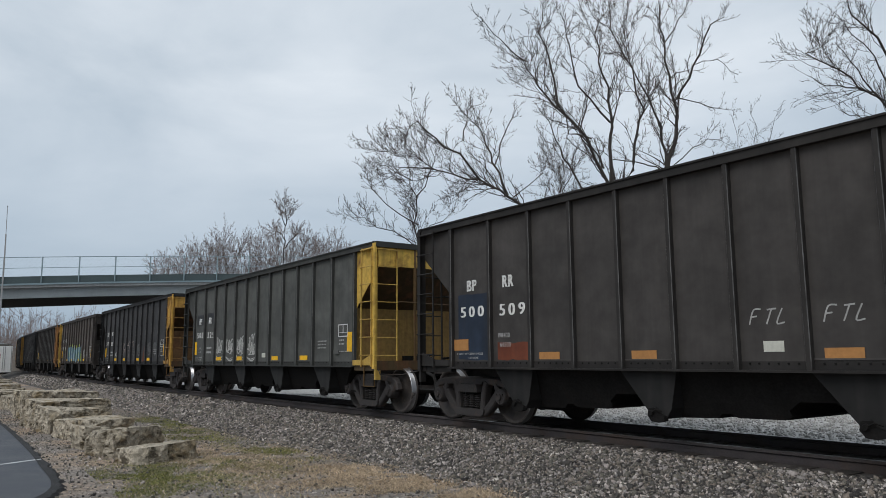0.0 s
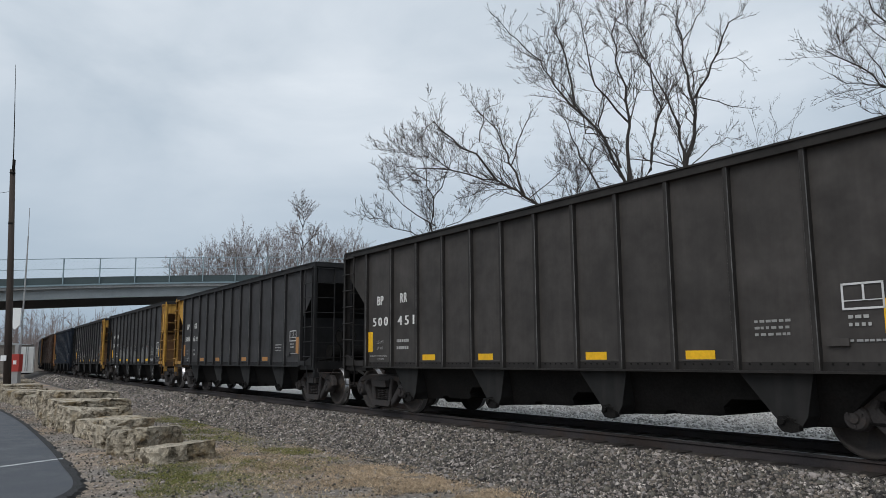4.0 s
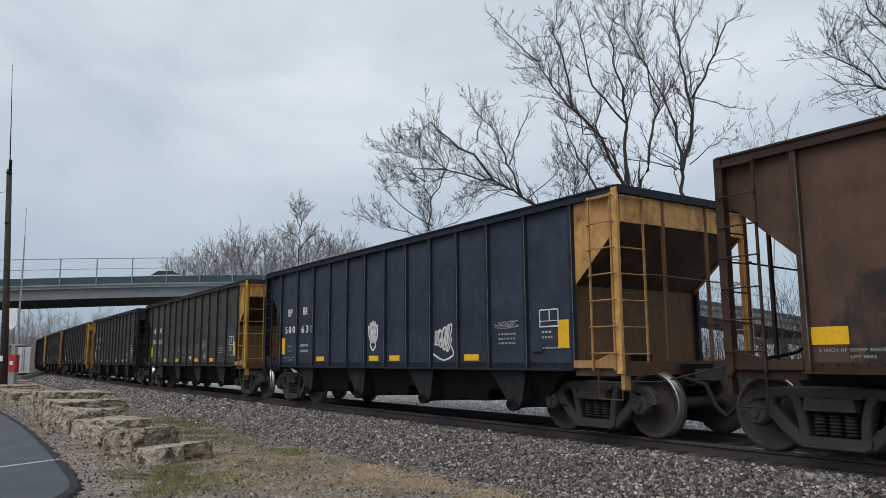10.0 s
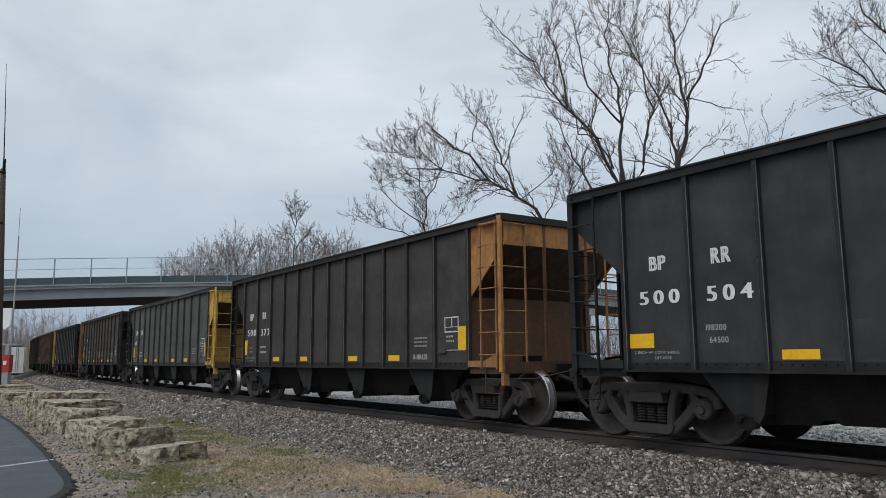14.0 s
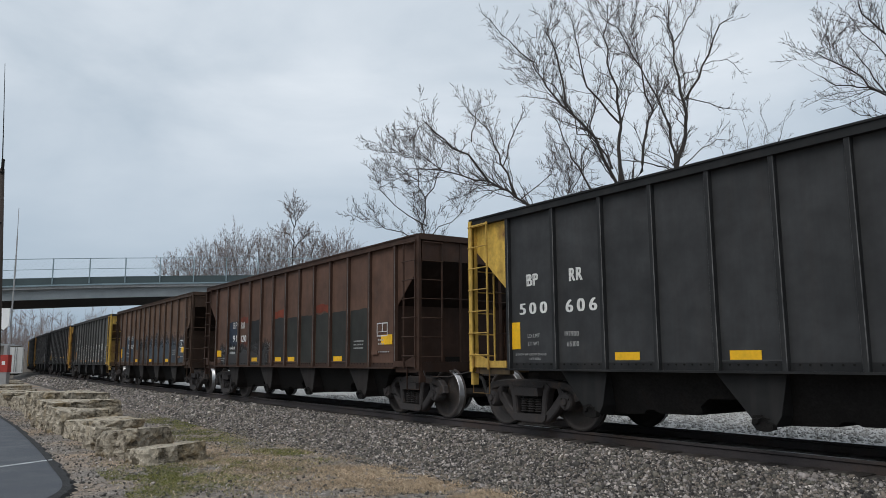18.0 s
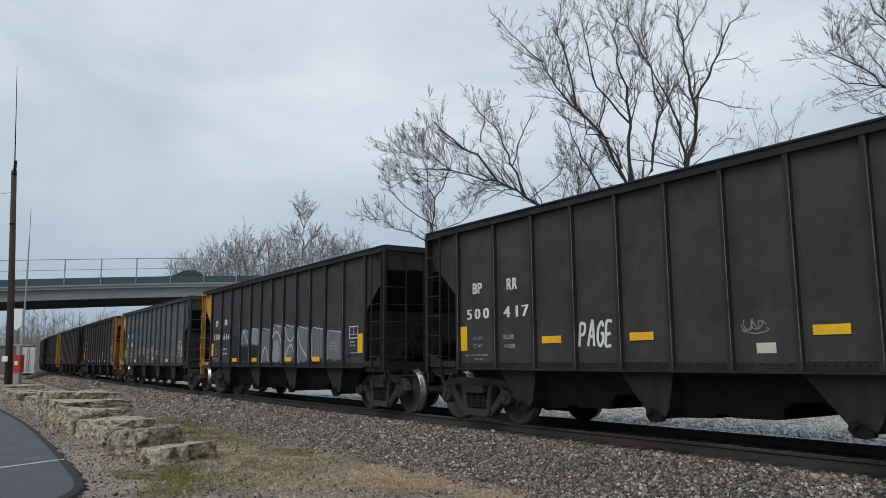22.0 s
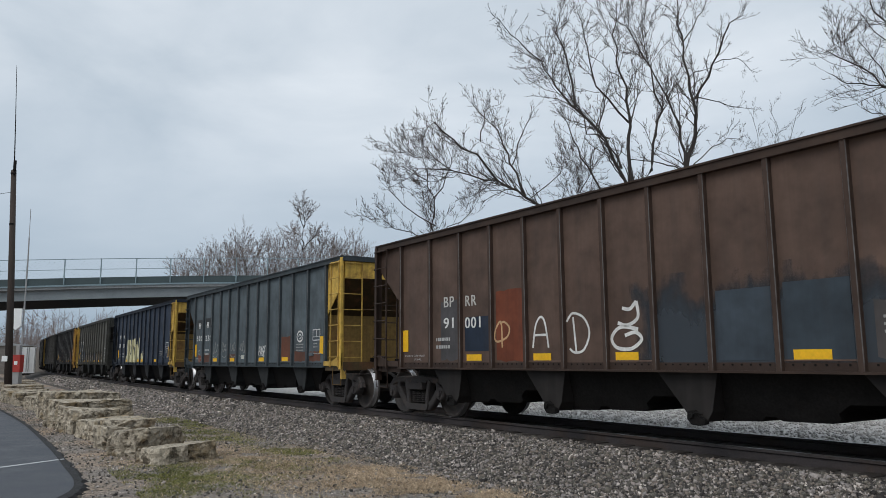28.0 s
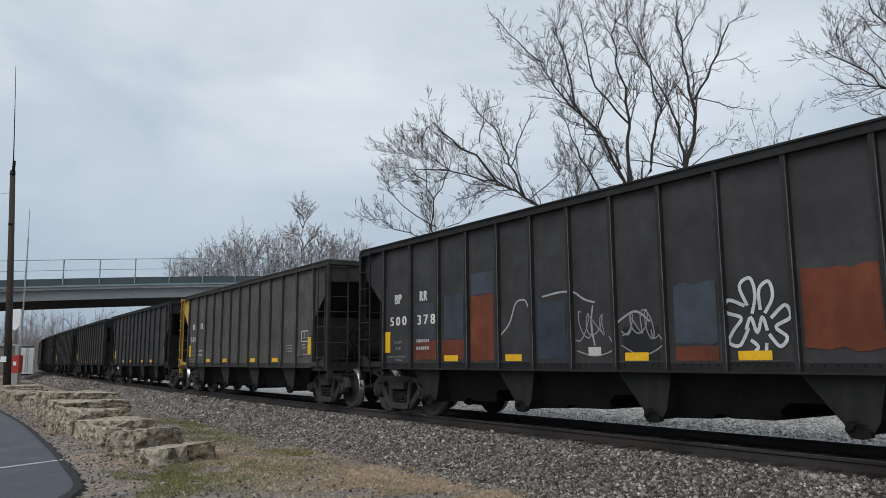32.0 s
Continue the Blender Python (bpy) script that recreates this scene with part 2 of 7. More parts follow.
class Geo:
    """Collects vertices and faces of one mesh; mi sets the material slot of what is added next."""

    def __init__(self):
        self.v, self.f, self.m, self.mi = [], [], [], 0

    def add(self, vs, fs):
        o = len(self.v)
        self.v += [tuple(p) for p in vs]
        self.f += [tuple(o + i for i in f) for f in fs]
        self.m += [self.mi] * len(fs)
        return self

    def box(self, x0, x1, y0, y1, z0, z1):
        vs = [(x, y, z) for x in (x0, x1) for y in (y0, y1) for z in (z0, z1)]
        return self.add(vs, [(0, 1, 3, 2), (4, 6, 7, 5), (0, 4, 5, 1), (2, 3, 7, 6), (0, 2, 6, 4), (1, 5, 7, 3)])

    def prism(self, poly, y0, y1, axis="y"):
        """Polygon in xz pushed along y (or in xy along z, or in yz along x)."""
        n = len(poly)
        put = {"y": lambda a, b, c: (a, c, b), "z": lambda a, b, c: (a, b, c), "x": lambda a, b, c: (c, a, b)}[axis]
        vs = [put(a, b, y0) for a, b in poly] + [put(a, b, y1) for a, b in poly]
        fs = [tuple(range(n)), tuple(range(2 * n - 1, n - 1, -1))] + [(i, n + i, n + (i + 1) % n, (i + 1) % n) for i in range(n)]
        return self.add(vs, fs)

    def slab(self, pts, t):
        """A plate of thickness t (a vector) under the loop pts."""
        n = len(pts)
        a = [Vector(p) for p in pts]
        b = [p + Vector(t) for p in a]
        return self.add(a + b, [tuple(range(n)), tuple(range(2 * n - 1, n - 1, -1))] + [(i, n + i, n + (i + 1) % n, (i + 1) % n) for i in range(n)])

    def tube(self, pts, r, n=6, r1=None):
        pts = [Vector(p) for p in pts]
        m = len(pts)
        vs, up = [], Vector((0, 0, 1))
        for k, p in enumerate(pts):
            d = (pts[min(k + 1, m - 1)] - pts[max(k - 1, 0)]).normalized()
            a = d.cross(up if abs(d.z) < .9 else Vector((1, 0, 0))).normalized()
            b = a.cross(d)
            rr = r if r1 is None else r + (r1 - r) * k / max(m - 1, 1)
            vs += [p + (a * math.cos(2 * math.pi * i / n) + b * math.sin(2 * math.pi * i / n)) * rr for i in range(n)]
        fs = [(k * n + i, k * n + (i + 1) % n, (k + 1) * n + (i + 1) % n, (k + 1) * n + i) for k in range(m - 1) for i in range(n)]
        fs += [tuple(range(n - 1, -1, -1)), tuple((m - 1) * n + i for i in range(n))]
        return self.add(vs, fs)

    def lathe(self, prof, n=24, c=(0, 0, 0)):
        """Profile of (radius, y) turned about the y axis through c."""
        vs = [(c[0] + r * math.cos(2 * math.pi * i / n), c[1] + y, c[2] + r * math.sin(2 * math.pi * i / n)) for r, y in prof for i in range(n)]
        m = len(prof)
        fs = [(k * n + i, k * n + (i + 1) % n, (k + 1) * n + (i + 1) % n, (k + 1) * n + i) for k in range(m - 1) for i in range(n)]
        return self.add(vs, fs)

    def mesh(self, name, mats, smooth=False):
        me = bpy.data.meshes.new(name)
        me.from_pydata([tuple(p) for p in self.v], [], self.f)
        for m in mats:
            me.materials.append(m)
        if len(mats) > 1:
            me.polygons.foreach_set("material_index", self.m)
        bm = bmesh.new()
        bm.from_mesh(me)
        bmesh.ops.recalc_face_normals(bm, faces=bm.faces)
        bm.to_mesh(me)
        bm.free()
        if smooth:
            me.shade_smooth()
        return me


def part(name, geo, mat, parent=None, label="", color=None, smooth=False):
    """ONE mesh object under a thing or a part (or top-level); geo may be a finished mesh."""
    me = geo.mesh(name, mat if isinstance(mat, (list, tuple)) else [mat], smooth) if isinstance(geo, Geo) else geo
    ob = new(name, me)
    ob.parent = parent
    if color:
        ob.color = (*color, 1)
    if label:
        ob["label"] = label
    return ob


def lerp(a, b, t):
    return a + (b - a) * t


# ---------------------------------------------------------------- the track
RAIL_Z = .55
TX, TY, TH, CURVE = 1.065, 15.0, -.9741, .0007
S_FROM, S_TO = -330, 520


def heading(s):
    """A wide left-hand curve that tightens beyond the bridge."""
    return TH + CURVE * s + (TIGHT * (s - BEND) if s < BEND else 0)


BEND, TIGHT = -72, .0021
STEP, FIRST = .5, -420
PLAN = [(TX, TY)]
for q_ in range(int(-FIRST / STEP)):
    a_ = heading(-(q_ + .5) * STEP)
    PLAN.append((PLAN[-1][0] - math.cos(a_) * STEP, PLAN[-1][1] - math.sin(a_) * STEP))


def track(s):
    """Place and heading of the track's centre line, s metres along it."""
    a = heading(s)
    if s >= 0:
        return TX + (math.sin(a) - math.sin(TH)) / CURVE, TY - (math.cos(a) - math.cos(TH)) / CURVE, a
    f = min(-s / STEP, len(PLAN) - 1.001)
    k = int(f)
    (x0, y0), (x1, y1) = PLAN[k], PLAN[k + 1]
    return x0 + (x1 - x0) * (f - k), y0 + (y1 - y0) * (f - k), a


def beside(s, lat, z):
    """lat metres to the right of the line of travel (the side of the road)."""
    x, y, a = track(s)
    return Vector((x + lat * math.sin(a), y - lat * math.cos(a), z))


def ribbon(prof, s0, s1, step, closed=False):
    g = Geo()
    n = int((s1 - s0) / step) + 1
    ss = [s0 + (s1 - s0) * i / (n - 1) for i in range(n)]
    m = len(prof)
    vs = [beside(s, lat, z) for s in ss for lat, z in prof]
    fs = [(k * m + i, k * m + i + 1, (k + 1) * m + i + 1, (k + 1) * m + i) for k in range(n - 1) for i in range(m - 1)]
    if closed:
        fs += [(k * m + m - 1, k * m, (k + 1) * m, (k + 1) * m + m - 1) for k in range(n - 1)]
    g.add(vs, fs)
    return g


def ground():
    g = Geo()
    n, size = 60, 1500
    # finer near the camera
    c = [math.copysign((abs(i) / 30) ** 3 * size, i) for i in range(-30, 31)]
    vs = [(x, y, 0) for x in c for y in c]
    m = len(c)
    g.add(vs, [(i * m + j, (i + 1) * m + j, (i + 1) * m + j + 1, i * m + j + 1) for i in range(m - 1) for j in range(m - 1)])
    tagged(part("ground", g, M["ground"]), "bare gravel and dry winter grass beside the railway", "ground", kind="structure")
    b = ribbon([(-17, .02), (-13.5, .24), (-4.4, .32), (-2.6, .36), (-1.55, .40), (-1.25, .405), (1.25, .405), (1.55, .39), (2.85, .01), (3.0, -.05)], S_FROM, S_TO, 4)
    p = ribbon([(-14.6, .19), (-13.4, .26), (-4.4, .335), (-2.6, .375), (-1.85, .40)], -70, 60, 4)
    tagged(part("gravel_strip", p, M["pale"]), "pale crushed gravel strip beyond the track", "gravel", kind="structure")
    tagged(part("ballast_bed", b, M["ballast"]), "grey crushed stone ballast bed under the track", "ballast", kind="structure")


def rails():
    for lat in (-.7535, .7535):
        foot = [(-.076, .371), (.076, .371), (.076, .381), (.012, .40), (.009, .5), (.036, .515), (.037, .541), (.030, RAIL_Z), (-.030, RAIL_Z), (-.037, .541), (-.036, .515), (-.009, .5), (-.012, .40), (-.076, .381)]
        g = ribbon([(lat + a, z) for a, z in foot], S_FROM, S_TO, 3, True)
        nseg = len(g.f)
        m = len(foot)
        k = int((S_TO - S_FROM) / 3)
        g.m = [1 if (i % (m - 1) == 7 and i < k * (m - 1)) else 0 for i in range(nseg)]
        tagged(part("rail", g, [M["rail"], M["railtop"]]), "rusty steel rail with a worn bright head", "rail", "rails", "structure")


def siding():
    """A second pair of rails beyond the train."""
    for lat in (-10.2, -11.71):
        g = ribbon([(lat - .07, .30), (lat + .07, .30), (lat + .035, .42), (lat + .035, .45), (lat - .035, .45), (lat - .035, .42)], -60, 60, 3, True)
        tagged(part("rail", g, M["rail"]), "dull rusty steel rail of a second track", "rail", "rails", "structure")


def ties():
    me = Geo().box(-.115, .115, -1.3, 1.3, -.16, 0).mesh("tie", [M["tie"]])
    bed = tagged(new("sleepers"), "weathered timber sleepers under the rails", "sleepers", kind="structure")
    s = -60
    while s < 26:
        x, y, a = track(s)
        o = new("sleeper", me)
        o.parent = bed
        o.matrix_local = Matrix.Translation((x, y, .418 + random.uniform(-.008, .004))) @ Matrix.Rotation(a + random.uniform(-.01, .01), 4, "Z")
        s += .5


ground()
rails()
siding()
ties()
# ---------------------------------------------------------------- hopper cars
PITCH_L = 14.667
XS = [-5.566, -4.50, -3.52, -2.614, -1.728, -.864, 0, .864, 1.728, 2.614, 3.52, 4.50, 5.566]
HE, YS, YP, ZS, ZT = 6.518, 1.40, 1.485, .964, 3.468
TRUCK, AXLE, WR = 5.56, .889, .457
CHUTES = (-3.89, -1.24, 1.41, 4.06)

BLACK, SOOT, BROWN, NAVY, GREEN, GREY, BLUE = (.045, .0445, .0465), (.054, .0495, .047), (.100, .058, .041), (.031, .042, .064), (.040, .0415, .0435), (.085, .087, .082), (.088, .108, .120)
YELLOW, ORANGE, GOLD = (.60, .39, .075), (.40, .19, .06), (.54, .30, .055)
WHITE, TAGY, PRIMER = (.66, .66, .64), (.80, .45, .012), (.16, .048, .026)


def limb(g, line, width, y0, y1):
    """A cast member of even width along a bent line in xz, with chamfered edges."""
    n = len(line)
    up, dn = [], []
    for i, (x, z) in enumerate(line):
        a, b = line[max(i - 1, 0)], line[min(i + 1, n - 1)]
        d = math.hypot(b[0] - a[0], b[1] - a[1])
        nx, nz = -(b[1] - a[1]) / d, (b[0] - a[0]) / d
        up.append((x, z, nx, nz))
    ring = ((.5, y1), (.5, y0 + .025), (.34, y0), (-.34, y0), (-.5, y0 + .025), (-.5, y1))
    vs = [(x + nx * width * k, y, z + nz * width * k) for x, z, nx, nz in up for k, y in ring]
    m = len(ring)
    g.add(vs, [(i * m + j, i * m + (j + 1) % m, (i + 1) * m + (j + 1) % m, (i + 1) * m + j) for i in range(n - 1) for j in range(m)] + [tuple(range(m)), tuple((n - 1) * m + j for j in range(m))])


def car_meshes():
    """The meshes that all the hopper cars share, in car space: x ahead, y to the left, z up from the rail."""
    k = {}
    g = Geo().box(-5.53, 5.53, -.008, .008, ZS + .02, ZT - .04)
    k["side_sheet"] = g.mesh("side_sheet", [M["paint"]])
    # pressed posts; the glint along their outer edges is put into the colour
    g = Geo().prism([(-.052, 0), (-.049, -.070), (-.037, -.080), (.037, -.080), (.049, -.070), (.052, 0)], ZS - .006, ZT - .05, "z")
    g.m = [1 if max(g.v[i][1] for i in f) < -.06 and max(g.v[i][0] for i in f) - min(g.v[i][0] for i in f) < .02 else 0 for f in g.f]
    k["side_post"] = g.mesh("side_post", [M["paint"], M["edge_glint"]])
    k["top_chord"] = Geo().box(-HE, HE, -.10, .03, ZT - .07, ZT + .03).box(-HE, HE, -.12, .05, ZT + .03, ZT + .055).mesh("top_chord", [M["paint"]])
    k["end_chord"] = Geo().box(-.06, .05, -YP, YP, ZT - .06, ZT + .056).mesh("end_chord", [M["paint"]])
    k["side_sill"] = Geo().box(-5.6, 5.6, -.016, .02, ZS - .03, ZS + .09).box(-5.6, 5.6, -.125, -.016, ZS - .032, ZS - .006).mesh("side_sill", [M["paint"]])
    # rivet heads along the foot of each panel
    g = Geo()
    for j in range(12):
        for q in range(6):
            x = lerp(XS[j] + .14, XS[j + 1] - .14, q / 5)
            g.prism([(x + .013 * math.cos(a * math.pi / 3), ZS + .065 + .013 * math.sin(a * math.pi / 3)) for a in range(6)], -.024, -.015)
    k["riveting"] = g.mesh("riveting", [M["under"]])
    k["corner_panel"] = Geo().prism([(5.56, ZT - .04), (HE - .01, ZT - .04), (HE - .01, 3.0), (5.56, 2.16)], -.008, .008).mesh("corner_panel", [M["endpaint"]])
    # end: upright strip at the top, slope sheet, bulkhead
    k["end_plate"] = Geo().box(HE - .03, HE - .012, -YS, YS, 3.02, ZT).mesh("end_plate", [M["endpaint"]])
    g = Geo().slab([(HE - .02, -YS, 3.03), (HE - .02, YS, 3.03), (5.52, YS, 2.19), (5.52, -YS, 2.19)], (-.012, 0, .012))
    k["slope_sheet"] = g.mesh("slope_sheet", [M["endpaint"]])
    g = Geo().box(5.50, 5.52, -YS, YS, ZS, 2.2)
    k["bulkhead"] = g.mesh("bulkhead", [M["endpaint"]])
    g = Geo()
    for y in (-.5, .5):
        g.box(HE - .035, HE + .005, y - .024, y + .024, ZS + .1, ZT - .02)
    k["end_rib"] = g.mesh("end_rib", [M["endpaint"]])
    g = Geo().box(HE - .07, HE + .03, -.03, .02, ZS - .06, ZT + .02).box(HE - .07, HE - .05, -.03, .09, ZS - .06, ZT)
    k["corner_post"] = g.mesh("corner_post", [M["endpaint"]])
    g = Geo()
    for x in (6.02, HE - .08):
        g.box(x - .014, x + .014, -.055, -.03, ZS - .02, ZT - .05)
    g.box(6.0, HE - .06, -.05, -.035, ZT - .10, ZT - .06)
    k["side_ladder"] = g.mesh("side_ladder", [M["endpaint"]])
    k["rung"] = Geo().tube([(6.0, -.045, 0), (6.0, -.075, .015), (HE - .02, -.075, .015), (HE - .02, -.045, 0)], .0105, 5).mesh("rung", [M["endpaint"]])
    k["grab_rail"] = Geo().tube([(HE - .02, -.93, 2.28), (HE + .05, -.92, 2.28), (HE + .05, .92, 2.24), (HE - .02, .93, 2.24)], .013, 5).tube([(HE - .02, .42, 1.62), (HE + .05, .44, 1.62), (HE + .05, 1.38, 1.62), (HE, 1.4, 1.62)], .012, 5).mesh("grab_rail", [M["endpaint"]])
    k["end_ladder"] = Geo().box(HE, HE + .03, .505, .53, ZS + .02, ZT - .05).mesh("end_ladder", [M["endpaint"]])
    k["end_rung"] = Geo().tube([(HE + .02, .03, 0), (HE + .05, .03, 0), (HE + .05, .52, 0), (HE + .02, .52, 0)], .0105, 5).mesh("rung", [M["endpaint"]])
    g = Geo().box(HE - .16, HE + .04, -YP + .03, YP - .03, ZS - .09, ZS + .10)
    g.box(5.58, HE - .16, -YP + .04, -YP + .14, ZS - .10, ZS + .02).box(5.58, HE - .16, YP - .14, YP - .04, ZS - .10, ZS + .02)
    k["end_sill"] = g.mesh("end_sill", [M["endpaint"]])
    # corner bracket: low plate along the side with a raised gusset, and the jacking lug below it
    g = Geo().prism([(5.60, ZS + .12), (5.60, ZS + .01), (HE + .03, ZS + .01), (HE + .03, ZS + .30), (HE - .06, ZS + .26), (6.05, ZS + .12)], -.012, .03)
    g.box(HE - .03, HE + .03, .0, .12, ZS - .28, ZS + .012)
    k["sill_bracket"] = g.mesh("sill_bracket", [M["endpaint"]])
    g = Geo().box(5.4, HE + .1, -.34, .34, .74, 1.02).box(5.0, 5.6, -.9, .9, .80, .95)
    g.box(5.55, HE - .1, -.5, .5, 1.02, 1.06)
    k["draft_sill"] = g.mesh("draft_sill", [M["under"]])
    g = Geo().box(HE + .1, 7.18, -.09, .09, .79, .95).prism([(7.12, .70), (7.46, .74), (7.46, 1.0), (7.12, 1.04), (7.02, .87)], -.13, .13)
    k["coupler"] = g.mesh("coupler", [M["iron"]])
    g = Geo().tube([(HE + .1, -.30, .82), (7.0, -.36, .74), (7.15, -.36, .45), (7.28, -.34, .33), (7.42, -.30, .45), (7.45, -.22, .7)], .035, 6)
    k["air_hose"] = g.mesh("air_hose", [M["rubber"]])
    g = Geo().tube([(HE + .04, -1.42, .90), (HE + .10, -1.42, .80), (HE + .12, -.9, .78), (7.1, -.25, .96), (7.25, 0, 1.06)], .012, 5)
    k["uncoupling_lever"] = g.mesh("uncoupling_lever", [M["iron"]])
    g = Geo().tube([(6.06, -YP + .01, ZS), (6.06, -YP + .01, .55), (HE - .02, -YP + .01, .55), (HE - .02, -YP + .01, ZS)], .014, 5)
    k["stirrup_step"] = g.mesh("stirrup_step", [M["paint"]])
    g = Geo()
    for a in range(24):
        t0, t1 = a / 24 * 2 * math.pi, (a + 1) / 24 * 2 * math.pi
        g.tube([(0, .28 * math.cos(t0), .28 * math.sin(t0)), (0, .28 * math.cos(t1), .28 * math.sin(t1))], .016, 5)
    for a in range(5):
        t0 = a / 5 * 2 * math.pi
        g.tube([(0, 0, 0), (0, .28 * math.cos(t0), .28 * math.sin(t0))], .012, 4)
    g.tube([(-.05, 0, 0), (.03, 0, 0)], .05, 8)
    k["brake_wheel"] = g.mesh("brake_wheel", [M["under"]])
    g = Geo().box(-.30, 0, -.10, .10, -.16, .14).tube([(-.25, 0, -.2), (-.25, 0, -.9)], .018, 5)
    k["brake_gear"] = g.mesh("brake_gear", [M["under"]])
    g = Geo().tube([(5.75, .55, 1.28), (5.75, 1.1, 1.28)], .16, 12).tube([(5.98, .35, 1.5), (5.98, .9, 1.5)], .10, 10).box(5.62, 6.1, .2, 1.2, 1.05, 1.12)
    k["brake_cylinder"] = g.mesh("brake_cylinder", [M["under"]])
    g = Geo().tube([(5.80, -.75, 1.30), (5.80, -.73, 1.30), (5.80, .20, 1.30), (5.80, .22, 1.30)], .18, 16)
    g.box(5.54, 6.0, -.7, -.62, 1.06, 1.12).box(5.54, 6.0, -.1, -.02, 1.06, 1.12)
    g.tube([(6.2, -1.2, 1.1), (6.2, -.6, 1.16), (6.15, -.2, 1.3)], .022, 5).tube([(5.7, -1.3, 1.06), (6.3, -1.3, 1.06)], .03, 6)
    k["air_reservoir"] = g.mesh("air_reservoir", [M["under"]])
    # hopper chute: wedge-shaped side plate that narrows to the outlet, with its folded front edge
    edge = [(-.57, ZS - .02), (.35, ZS - .02), (.30, .70), (.25, .46), (.15, .315), (-.02, .31)]
    g = Geo().prism(edge, -YS, -YS + .02).prism(edge, YS - .02, YS)
    inner = [(-.50, ZS - .02), (.32, ZS - .02), (.22, .46), (.13, .33), (0, .33)]
    g.prism(inner, -1.36, 1.36)
    k["hopper_chute"] = g.mesh("hopper_chute", [M["paint"]])
    # outlet: a lumpy latch casting on each side with its bolts and lever
    g = Geo()
    for y in (0,):
        g.prism([(-.07, .46), (.02, .47), (.09, .40), (.17, .37), (.17, .31), (.08, .285), (-.03, .295), (-.09, .37)], y - .035, y + .05)
        g.lathe([(0, -.07), (.03, -.07), (.04, -.05), (.04, .05), (0, .05)], 8, (-.02, y, .40))
        g.tube([(-.02, y - .05, .40), (.08, y - .07, .45), (.16, y - .06, .43)], .011, 5)
    k["outlet_gate"] = g.mesh("outlet_gate", [M["under"]])
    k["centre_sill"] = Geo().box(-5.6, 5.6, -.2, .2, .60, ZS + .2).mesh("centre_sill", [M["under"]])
    prof = [(4.55, .42), (5.0, .80), (5.3, ZS - .03), (-5.3, ZS - .03), (-4.7, .80), (-4.40, .78), (-4.18, .40)]
    for c in CHUTES:
        prof += [(c - .10, .345), (c + .2, .335), (c + .68, .355), (c + .76, .415), (c + .88, .42), (c + .96, .375)]
        if c < 4:
            prof += [(c + 1.56, .385), (c + 1.66, .43), (c + 1.65, .50), (c + 1.80, .60), (c + 2.20, .61)]
    g = Geo().prism(prof, -1, 1)
    g.v = [(x, y * (1.32 - .42 * (ZS - z)), z) for x, y, z in g.v]
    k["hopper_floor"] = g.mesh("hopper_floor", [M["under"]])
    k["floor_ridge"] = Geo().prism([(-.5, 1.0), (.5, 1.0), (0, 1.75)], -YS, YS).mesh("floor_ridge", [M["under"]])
    # truck: cast side frame with two openings, springs, axle boxes
    g = Geo()
    y0, y1 = -.06, .06
    # arched top member over the boxes, steep diagonals down to a narrow spring seat, columns either side of the springs
    limb(g, [(-1.08, .47), (-1.05, .58), (-.97, .655), (-.80, .69), (-.5, .715), (0, .72), (.5, .715), (.80, .69), (.97, .655), (1.05, .58), (1.08, .47)], .13, y0, y1)
    for q in (-1, 1):
        limb(g, [(q * .80, .60), (q * .70, .47), (q * .55, .31), (q * .40, .185), (q * .30, .165)], .15, y0 - .005, y1 + .005)
        limb(g, [(q * .335, .20), (q * .355, .42), (q * .40, .60), (q * .46, .70)], .115, y0 - .014, y1 + .014)
        limb(g, [(q * .70, .66), (q * .735, .56), (q * .72, .46)], .10, y0 - .009, y1 + .009)
    g.prism([(-.42, .235), (.42, .235), (.40, .15), (.33, .115), (-.33, .115), (-.40, .15)], y0 - .04, y1 + .04)
    g.prism([(-.30, .52), (.30, .52), (.27, .655), (-.27, .655)], y0 - .075, y1)
    g.prism([(-.34, .655), (.34, .655), (.38, .70), (-.38, .70)], y0 - .02, y1 + .02)
    for x in (-AXLE, AXLE):
        g.lathe([(0, -.16), (.05, -.16), (.06, -.13), (.115, -.125), (.135, -.10), (.15, -.04), (.15, .06), (0, .06)], 18, (x, 0, WR))
        for a in range(3):
            g.lathe([(0, -.145), (.017, -.145), (.017, -.12)], 6, (x + .085 * math.cos(a * 2.09 + .5), 0, WR + .085 * math.sin(a * 2.09 + .5)))
    k["side_frame"] = g.mesh("side_frame", [M["iron"]])
    prof = [(0, 0)]
    for q in range(6):
        prof += [(.045, q * .038), (.075, q * .038 + .019), (.045, q * .038 + .036)]
    prof.append((0, .23))
    g = Geo().lathe(prof, 10)
    g.v = [(x, z, .25 + y) for x, y, z in g.v]
    k["spring"] = g.mesh("spring", [M["iron"]])
    k["bolster"] = Geo().box(-.2, .2, -1.1, 1.1, .50, .66).box(-.3, .3, -.3, .3, .60, .78).box(-.8, .8, -.62, -.50, .40, .50).box(-.8, .8, .50, .62, .40, .50).box(-.26, .26, -.95, -.86, .20, .52).box(-.26, .26, .86, .95, .20, .52).mesh("bolster", [M["under"]])
